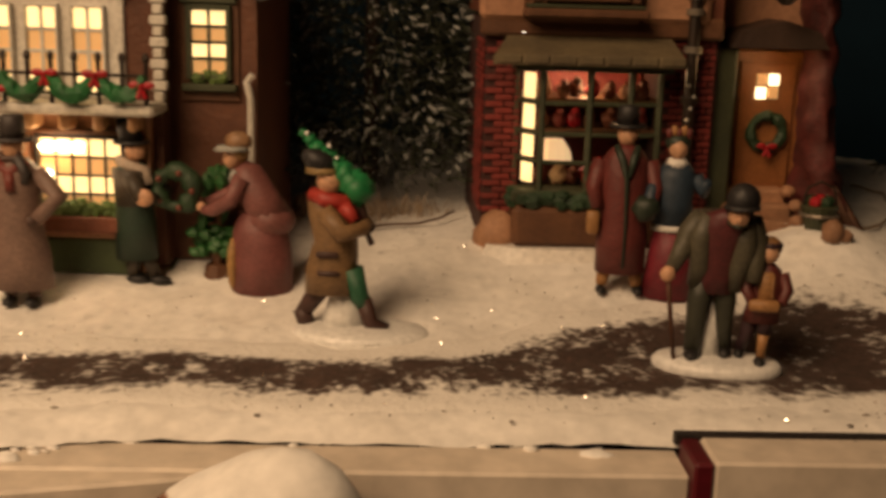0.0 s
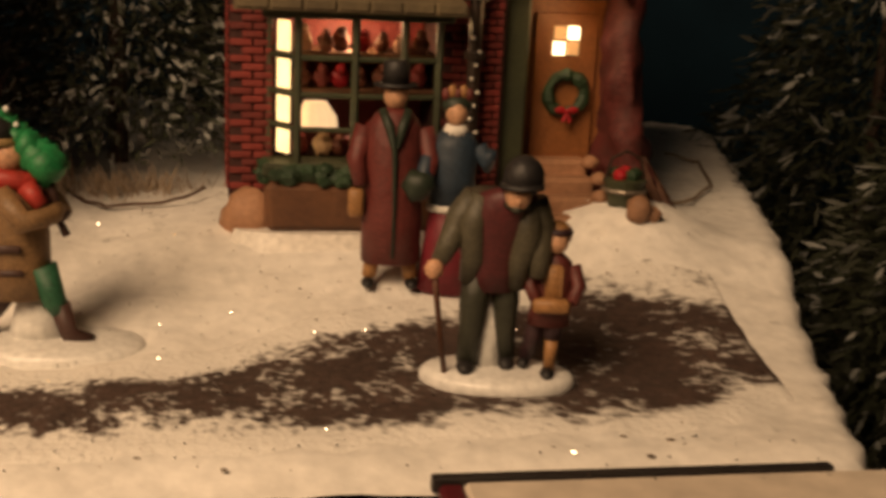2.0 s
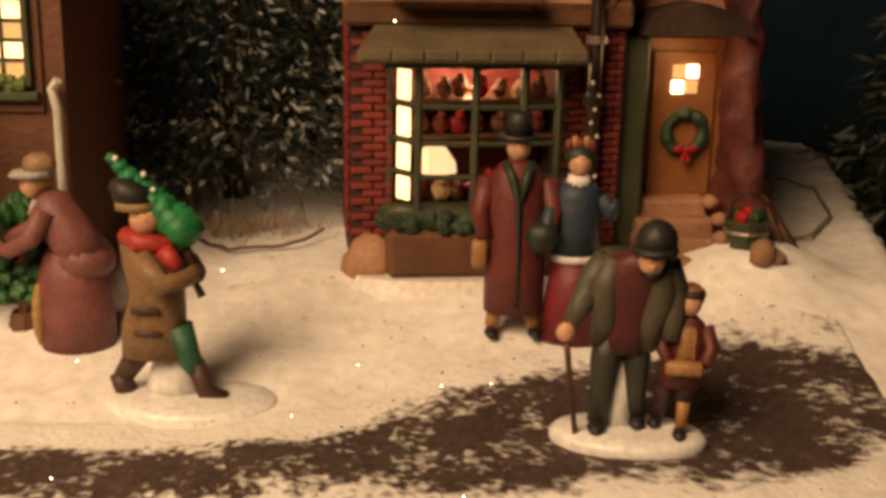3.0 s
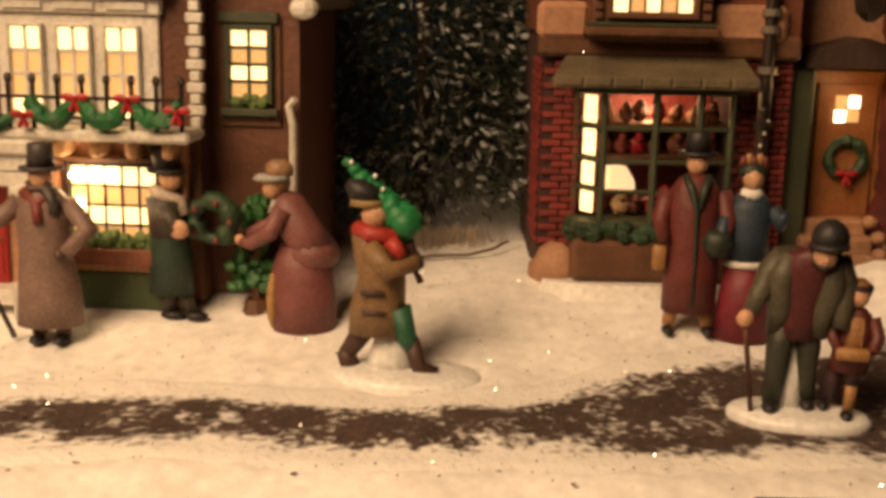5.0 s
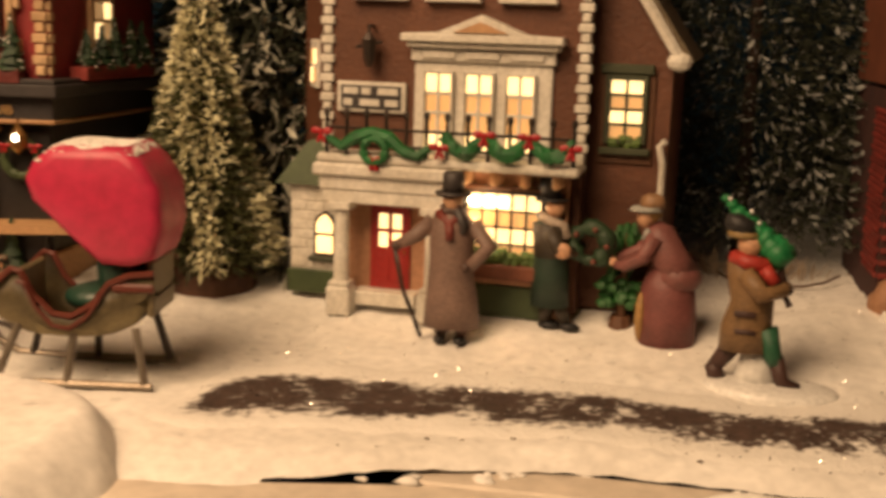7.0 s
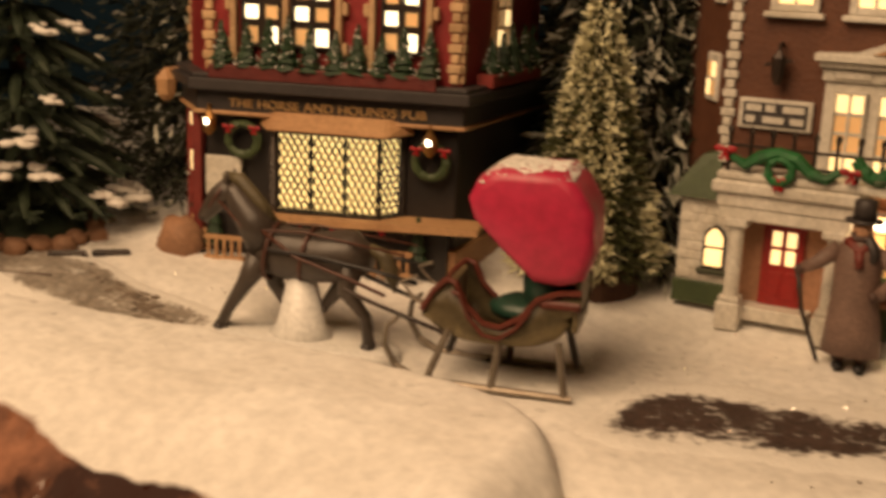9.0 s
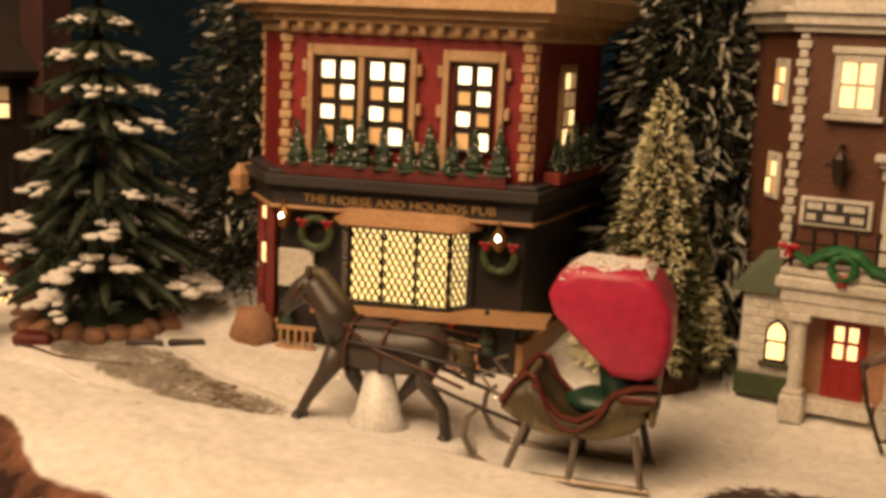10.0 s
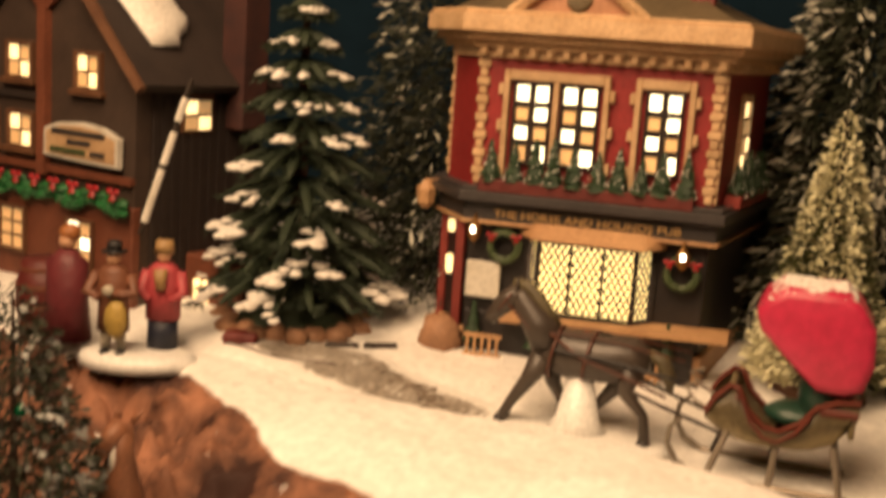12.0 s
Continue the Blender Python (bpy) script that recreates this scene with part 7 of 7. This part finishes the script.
def green_man():
    bm = bmesh.new()
    coat, hat, flesh, scarf, shoe, leg, leaf, red = range(8)
    rings(bm, [(0, 0, 0.22, 0.19, 0.16), (0, 0, 0.55, 0.18, 0.15), (-0.01, 0, 0.78, 0.16, 0.14), (-0.02, 0, 1.0, 0.17, 0.14), (-0.02, 0, 1.08, 0.10, 0.10)], coat, 14)
    rings(bm, [(-0.01, 0, 0.70, 0.165, 0.145), (-0.02, 0, 1.02, 0.18, 0.15)], leg, 14)
    tube(bm, [(0.0, -0.15, 0.98), (0.10, -0.18, 0.80), (0.24, -0.12, 0.78)], [0.075, 0.07, 0.05], leg, 9)
    ball(bm, (0.14, -0.20, 0.80), (0.09, 0.05, 0.08), flesh, 9)
    tube(bm, [(0.0, 0.15, 0.98), (0.2, 0.1, 0.84), (0.30, 0.0, 0.82)], [0.07, 0.06, 0.05], leg, 9)
    tube(bm, [(-0.12, -0.05, 1.10), (0.0, -0.13, 1.06), (0.11, -0.06, 1.02), (0.16, -0.08, 0.9)], 0.05, scarf, 8)
    ball(bm, (0.02, -0.02, 1.18), (0.095, 0.09, 0.105), flesh, 12)
    ball(bm, (0.0, 0.03, 1.18), (0.10, 0.1, 0.10), scarf, 10)
    top_hat(bm, -0.02, 0, 1.24, 0.105, hat, 0.2, -0.04)
    for x in (-0.04, 0.16):
        tube(bm, [(x * 0.5, 0, 0.28), (x, 0, 0.06)], [0.08, 0.055], leg, 8)
        ball(bm, (x + 0.05, -0.03, 0.03), (0.11, 0.06, 0.04), shoe, 8)
    ring_of(bm, (0.38, -0.05, 0.86), 0.16, 0.075, leaf, 18, 7, 0.4)
    for i in range(5):
        a = i * 1.25
        ball(bm, (0.38 + 0.16 * math.cos(a), -0.13, 0.86 + 0.16 * math.sin(a)), 0.03, red, 6)
    solo("figurine", bm, [paint("dark_green_coat", (0.016, 0.035, 0.022)), HAT, FLESH, paint("white_scarf", (0.42, 0.34, 0.27)), TOP, paint("olive_jacket", (0.045, 0.034, 0.022)), HOLLY, paint("rust_berry", (0.14, 0.035, 0.02))],
         -2.30, 0.72, gz(-2.30, 0.72), 0, "dark green top-hatted figurine holding a wreath", "figurine", smooth=True)


def mauve_lady():
    bm = bmesh.new()
    dress, jacket, flesh, hat, apron, white = range(6)
    rings(bm, [(0.0, 0, -0.03, 0.27, 0.22), (0.0, 0, 0.25, 0.27, 0.22), (-0.01, 0, 0.50, 0.25, 0.2), (-0.05, 0, 0.68, 0.15, 0.14)], dress, 18)
    ball(bm, (-0.24, -0.05, 0.22), (0.06, 0.13, 0.25), apron, 10)
    tube(bm, [(0.10, 0, 0.60), (-0.02, 0, 0.80), (-0.14, 0, 1.0), (-0.20, 0, 1.08)], [0.20, 0.17, 0.16, 0.09], jacket, 12)
    ball(bm, (0.08, 0, 0.62), (0.22, 0.21, 0.16), jacket, 14)
    tube(bm, [(-0.14, -0.14, 1.0), (-0.24, -0.17, 0.80), (-0.42, -0.12, 0.70), (-0.50, -0.08, 0.70)], [0.08, 0.07, 0.055, 0.04], jacket, 9)
    tube(bm, [(-0.14, 0.14, 1.0), (-0.30, 0.14, 0.82), (-0.50, 0.05, 0.74)], [0.08, 0.065, 0.045], jacket, 9)
    ball(bm, (-0.52, -0.06, 0.72), 0.045, flesh, 8)
    ball(bm, (-0.25, -0.03, 1.16), (0.085, 0.08, 0.10), flesh, 12)
    ball(bm, (-0.20, 0.0, 1.20), (0.10, 0.1, 0.10), apron, 10)
    rings(bm, [(-0.26, -0.02, 1.22, 0.16, 0.13), (-0.25, -0.02, 1.26, 0.13, 0.11)], white, 14)
    ball(bm, (-0.20, 0.0, 1.30), (0.12, 0.1, 0.09), hat, 10, 0.2)
    tube(bm, [(-0.21, -0.1, 1.06), (-0.25, -0.09, 0.96)], 0.03, white, 6)
    solo("figurine", bm, [paint("mauve_dress", (0.17, 0.055, 0.05)), paint("mauve_jacket", (0.19, 0.07, 0.062)), FLESH, paint("straw_hat", (0.25, 0.14, 0.07)), paint("ochre_apron", (0.32, 0.18, 0.06)), paint("pale_brim", (0.34, 0.34, 0.31))],
         -1.17, 0.70, gz(-1.17, 0.70), 0, "mauve-dressed bending figurine with pale hat brim", "figurine", smooth=True)


def stand_figures():
    # two figurines on one snowy base before the mill
    bm = bmesh.new()
    pink, navy, fur, flesh, white, brown, yellow, hat, pale = range(9)
    rings(bm, [(0.05, 0, -0.1, 0.75, 0.48), (0.05, 0, 0.04, 0.72, 0.46), (0.05, 0, 0.09, 0.6, 0.36)], white, 24)
    x, y = 0.28, 0.22
    rings(bm, [(x, y, 0.05, 0.20, 0.17), (x, y, 0.50, 0.19, 0.16)], navy, 12)
    rings(bm, [(x, y, 0.46, 0.22, 0.18), (x, y, 0.85, 0.22, 0.17), (x, y, 1.08, 0.2, 0.15), (x, y, 1.16, 0.1, 0.09)], pink, 14)
    for s in (-1, 1):
        tube(bm, [(x + s * 0.2, y, 1.05), (x + s * 0.27, y - 0.05, 0.8), (x + s * 0.12, y - 0.17, 0.72)], [0.08, 0.07, 0.05], pink, 8)
    tube(bm, [(x, y - 0.16, 1.1), (x + 0.02, y - 0.19, 0.85)], [0.09, 0.06], fur, 8)
    ball(bm, (x, y - 0.02, 1.25), (0.095, 0.09, 0.10), flesh, 10)
    rings(bm, [(x, y, 1.28, 0.13, 0.12), (x, y, 1.44, 0.11, 0.10)], fur, 10)
    x, y = -0.22, -0.14
    for s in (-0.08, 0.08):
        tube(bm, [(x + s, y, 0.4), (x + s * 1.2, y, 0.1)], [0.08, 0.055], pale, 8)
        ball(bm, (x + s * 1.2 + 0.02, y - 0.08, 0.1), (0.06, 0.11, 0.05), hat, 7)
    rings(bm, [(x, y, 0.36, 0.20, 0.16), (x, y, 0.75, 0.18, 0.15), (x, y, 1.08, 0.20, 0.15), (x, y, 1.16, 0.1, 0.09)], brown, 14)
    ball(bm, (x + 0.08, y - 0.15, 0.52), (0.15, 0.08, 0.24), yellow, 10)
    tube(bm, [(x - 0.2, y, 1.04), (x - 0.32, y - 0.05, 0.82), (x - 0.12, y - 0.18, 0.78)], [0.08, 0.07, 0.05], brown, 8)
    tube(bm, [(x + 0.2, y, 1.04), (x + 0.28, y - 0.05, 0.82), (x + 0.05, y - 0.18, 0.84)], [0.08, 0.07, 0.05], brown, 8)
    ball(bm, (x, y - 0.2, 0.88), (0.08, 0.06, 0.07), pale, 8)
    ball(bm, (x, y - 0.02, 1.25), (0.095, 0.09, 0.10), flesh, 10)
    top_hat(bm, x, y, 1.31, 0.1, hat, 0.13)
    solo("figurine", bm, [paint("pink_coat", (0.36, 0.05, 0.06)), paint("navy_skirt", (0.012, 0.015, 0.03)), paint("blond_fur", (0.33, 0.2, 0.08)), FLESH, ICE, paint("russet_coat", (0.16, 0.06, 0.03)), paint("yellow_apron", (0.38, 0.26, 0.06)), HAT, paint("pale_stocking", (0.4, 0.36, 0.28))],
         -12.27, -3.95, 0.34, 28, "pair of figurines in pink and russet on a snowy base", "figurine", smooth=True, size=0.9)
    bm = bmesh.new()
    rings(bm, [(0, 0, 0, 0.32, 0.26), (0, 0, 0.6, 0.26, 0.22), (0, 0, 1.0, 0.27, 0.2), (0, 0, 1.15, 0.1, 0.1)], 0, 14)
    ball(bm, (0, 0, 1.25), 0.11, 1, 10)
    ball(bm, (0.02, 0.02, 1.36), (0.14, 0.13, 0.12), 2, 10, 0.3)
    solo("figurine", bm, [paint("wine_dress", (0.13, 0.02, 0.025)), FLESH, paint("orange_hat", (0.3, 0.11, 0.03))], -13.24, -4.06, 0.38, 20, "wine-red robed figurine before the mill", "figurine", smooth=True, size=0.9)


walking_man()
old_man_and_boy()
couple()
grey_man()
green_man()
mauve_lady()
stand_figures()

# ---- small things ----
random.seed(77)
bm = bmesh.new()
tube(bm, [(0, 0, -0.05), (0, 0, 0.3)], 0.05, 0, 7)
rings(bm, [(0, 0, -0.05, 0.14, 0.14), (0, 0, 0.1, 0.1, 0.1)], 0, 9)
for i in range(40):
    ball(bm, (random.uniform(-0.19, 0.19), random.uniform(-0.14, 0.14), random.uniform(0.2, 0.42)), (0.07, 0.06, 0.05), 1, 6, 0.4)
for i in range(26):
    ball(bm, (random.uniform(-0.12, 0.12), random.uniform(-0.1, 0.1), random.uniform(0.5, 0.95)), (0.05, 0.05, 0.09), 1, 6, 0.4)
tube(bm, [(0, 0, 0.3), (0.02, 0, 0.9)], 0.03, 0, 6)
solo("plant_stand", bm, [WOOD, paint("leaf_green", (0.02, 0.10, 0.02))], -1.63, 0.94, gz(-1.63, 0.94), 0, "wooden stand of green boughs between two figurines", "plant stand")


def cable(pts, r, mat, label):
    bm = bmesh.new()
    sm = []
    for i in range(len(pts) - 1):
        for k in range(6):
            a = Vector(pts[i]).lerp(Vector(pts[i + 1]), k / 6)
            sm.append((a.x, a.y, gz(a.x, a.y) + a.z + 0.012 * math.sin(i * 3 + k)))
    tube(bm, sm, r, 0, 6)
    solo("cable", bm, mat, 0, 0, 0, 0, label, "cable")


WIRE = material("brown_wire", (0.09, 0.05, 0.03), 0.5)
cable([(-1.15, 3.61, 0.05), (-0.68, 2.79, 0.03), (-0.41, 2.52, 0.02), (0.18, 2.45, 0.05), (0.47, 2.69, 0.09)], 0.016, WIRE, "thin brown lamp wire lying over the snow")
cable([(-3.04, 0.88, 0.03), (-2.7, 0.91, 0.02), (-2.38, 1.01, 0.03)], 0.012, WIRE, "thin brown wire before the town house")
cable([(5.28, 5.54, 0.04), (5.53, 5.04, 0.04), (5.26, 3.69, 0.04), (4.82, 2.93, 0.04), (4.47, 2.75, 0.04)], 0.016, material("pale_wire", (0.3, 0.22, 0.14), 0.5), "pale looped wire on the snow")
cable([(-11.73, -3.06, 0.03), (-11.04, -2.99, 0.03), (-10.29, -2.67, 0.03)], 0.016, WIRE, "thin dark wire over the snow")

t = thing("bucket", 3.90, 1.75, gz(3.90, 1.75) - 0.02, 0, "dark green bucket of red ornaments beside the steps", "bucket")
bm = bmesh.new()
rings(bm, [(0, 0, 0, 0.12, 0.12), (0, 0, 0.2, 0.17, 0.17), (0, 0, 0.23, 0.18, 0.18), (0, 0, 0.24, 0.15, 0.15)], 0, 14)
part("pail", bm, GREEN_TRIM, t)
part("band", ring_of(bmesh.new(), (0, 0, 0), 0.172, 0.018, 0, 18, 6), SILVER, t).matrix_local = pose(0, 0, 0.15 * U, 90, 0, 0)
for i in range(5):
    part("ornament", ball(bmesh.new(), (0.08 * math.cos(i * 1.3), 0.08 * math.sin(i * 1.3), 0.27), 0.06, 0, 9), RED if i % 2 else HOLLY, t)
part("handle", tube(bmesh.new(), [(-0.17, 0, 0.2), (-0.12, 0, 0.4), (0, 0, 0.46), (0.12, 0, 0.4), (0.17, 0, 0.2)], 0.014, 0, 6), IRON, t)
bm = bmesh.new()
ball(bm, (0, 0, 0.1), (0.11, 0.1, 0.12), 0, 10, 0.4)
ball(bm, (0.12, 0.03, 0.06), (0.07, 0.07, 0.07), 0, 8, 0.4)
solo("pebble", bm, STONE, 3.96, 1.43, gz(3.96, 1.43), 0, "two small tan stones half sunk in snow", "stone", smooth=True)
bm = bmesh.new()
ball(bm, (0, 0, 0.08), (0.27, 0.22, 0.26), 0, 14, 0.35)
solo("boulder", bm, STONE, -9.97, -1.29, gz(-9.97, -1.29), 0, "tan boulder at the corner of the pub", "stone", smooth=True)
t = thing("barrel", -13.84, -3.86, 0.34, 0, "dark red hooped barrel by the mill", "barrel", size=0.9)
bm = bmesh.new()
rings(bm, [(0, 0, 0, 0.30, 0.30), (0, 0, 0.3, 0.38, 0.38), (0, 0, 0.6, 0.38, 0.38), (0, 0, 0.95, 0.30, 0.30)], 0, 18)
part("cask", bm, paint("barrel_red", (0.10, 0.015, 0.012)), t, smooth=True)
for z, r in ((0.12, 0.345), (0.36, 0.395), (0.62, 0.39), (0.84, 0.34)):
    bm = bmesh.new()
    rings(bm, [(0, 0, z - 0.025, r, r), (0, 0, z + 0.025, r, r)], 0, 18)
    part("hoop", bm, TIMBER, t)
for x, y, rz in ((-10.7, -2.23, 38), (-10.37, -1.93, 40)):
    bm = bmesh.new()
    abox(bm, -0.2, 0.2, -0.035, 0.035, 0, 0.05, 0.012)
    tube(bm, [(-0.18, 0, 0.05), (0.18, 0, 0.05)], 0.02, 0, 6)
    solo("black_bar", bm, IRON, x, y, gz(x, y) + 0.01, rz, "small black iron bar lying on the snow", "bar", "bars on the snow")
bm = bmesh.new()
abox(bm, -0.2, 0.2, -0.14, 0.14, 0, 0.12, 0.03)
solo("red_box", bm, BRICK_RED, -11.66, -2.89, gz(-11.66, -2.89), 30, "small dark red box on the snow", "box")

bm = bmesh.new()
tube(bm, [(0, 0, -1.6), (0, 0, -0.4), (0.03, -0.02, 0.0), (0.05, -0.04, 0.25)], [0.2, 0.22, 0.12, 0.1], 0, 10)
tube(bm, [(0.05, -0.02, 0.27), (0.0, -0.12, 0.18), (-0.04, -0.2, 0.05)], [0.11, 0.09, 0.05], 0, 10)
ball(bm, (-0.05, -0.22, 0.03), (0.05, 0.04, 0.05), 1, 8)
tube(bm, [(0.04, -0.14, 0.2), (0.02, -0.1, -0.15)], [0.03, 0.05], 2, 7)
for s in (-1, 1):
    tube(bm, [(0.06 + s * 0.07, 0, 0.32), (0.08 + s * 0.14, 0.02, 0.42)], [0.035, 0.01], 0, 6)
solo("deer_figurine", bm, [paint("fawn_paint", (0.22, 0.09, 0.045)), TOP, SNOW_CAP], -9.95, -6.3, 0.42, 10, "small fawn and white deer figurine in front", "figurine", smooth=True)

# snow clumps along the table edge, dark rubble in the gap, glitter flakes
random.seed(41)
bm = bmesh.new()
for i in range(300):
    x = random.uniform(-4.2, 1.9)
    if noise.noise((x * 2.3, 4, 0)) < random.uniform(0.0, 0.6):
        continue
    r = random.uniform(0.015, 0.05) * (1.6 if random.random() < 0.15 else 0.8)
    ball(bm, (x, front_edge(x) + random.gauss(0, 0.06), -0.10 - 0.4 * r), (r * 1.8, r, r * 0.7), 0, 7, 0.8)
solo("snow_clump", bm, SNOW, 0, 0, 0, 0, "lumps of loose snow along the table edge", "snow", kind="stuff", smooth=True)
GREY = material("grey_rubble", (0.26, 0.205, 0.155), 0.7, second=(0.08, 0.06, 0.045), scale=120, bump=0.5)
bm = bmesh.new()
for i in range(110):
    x = random.gauss(-9.3, 0.36)
    y = -2.62 - (x + 9.3) * 0.30 + random.gauss(0, 0.09)
    r = random.uniform(0.02, 0.055)
    ball(bm, (x, y, gz(x, y) + 0.005), (r * 1.3, r, r * 0.7), 0, 6, 0.6)
for i in range(26):
    x = random.uniform(-3.2, 3.9)
    y = front_edge(x) + 0.42 + random.gauss(0, 0.12)
    ball(bm, (x, y, gz(x, y) - 0.002), (random.uniform(0.012, 0.03), 0.016, 0.009), 0, 5, 0.6)
solo("rubble", bm, GREY, 0, 0, 0, 0, "dark grit showing through the snow", "grit", kind="stuff")
FLAKE = material("glitter", (0.95, 0.93, 0.9), 0.12, metal=1.0)
rng = np.random.RandomState(5)
n = 2600
xy = np.stack([rng.uniform(-9.5, 4.4, n), rng.uniform(-2.0, 3.0, n)], 1)
base = np.array([(x, y, gz(x, y) + 0.035) for x, y in xy])
way = rng.randn(n, 3) * np.array([1, 1, 0.5])
way /= np.linalg.norm(way, axis=1)[:, None]
side = np.cross(way, rng.randn(n, 3))
side /= np.linalg.norm(side, axis=1)[:, None]
t = thing("glitter_flakes", 0, 0, 0, 0, "tiny glitter flakes scattered in the snow", "glitter", kind="stuff")
blades("flakes", (base, way, side, 0.011 + 0.008 * rng.rand(n), 0.006 + 0.004 * rng.rand(n)), FLAKE, t)
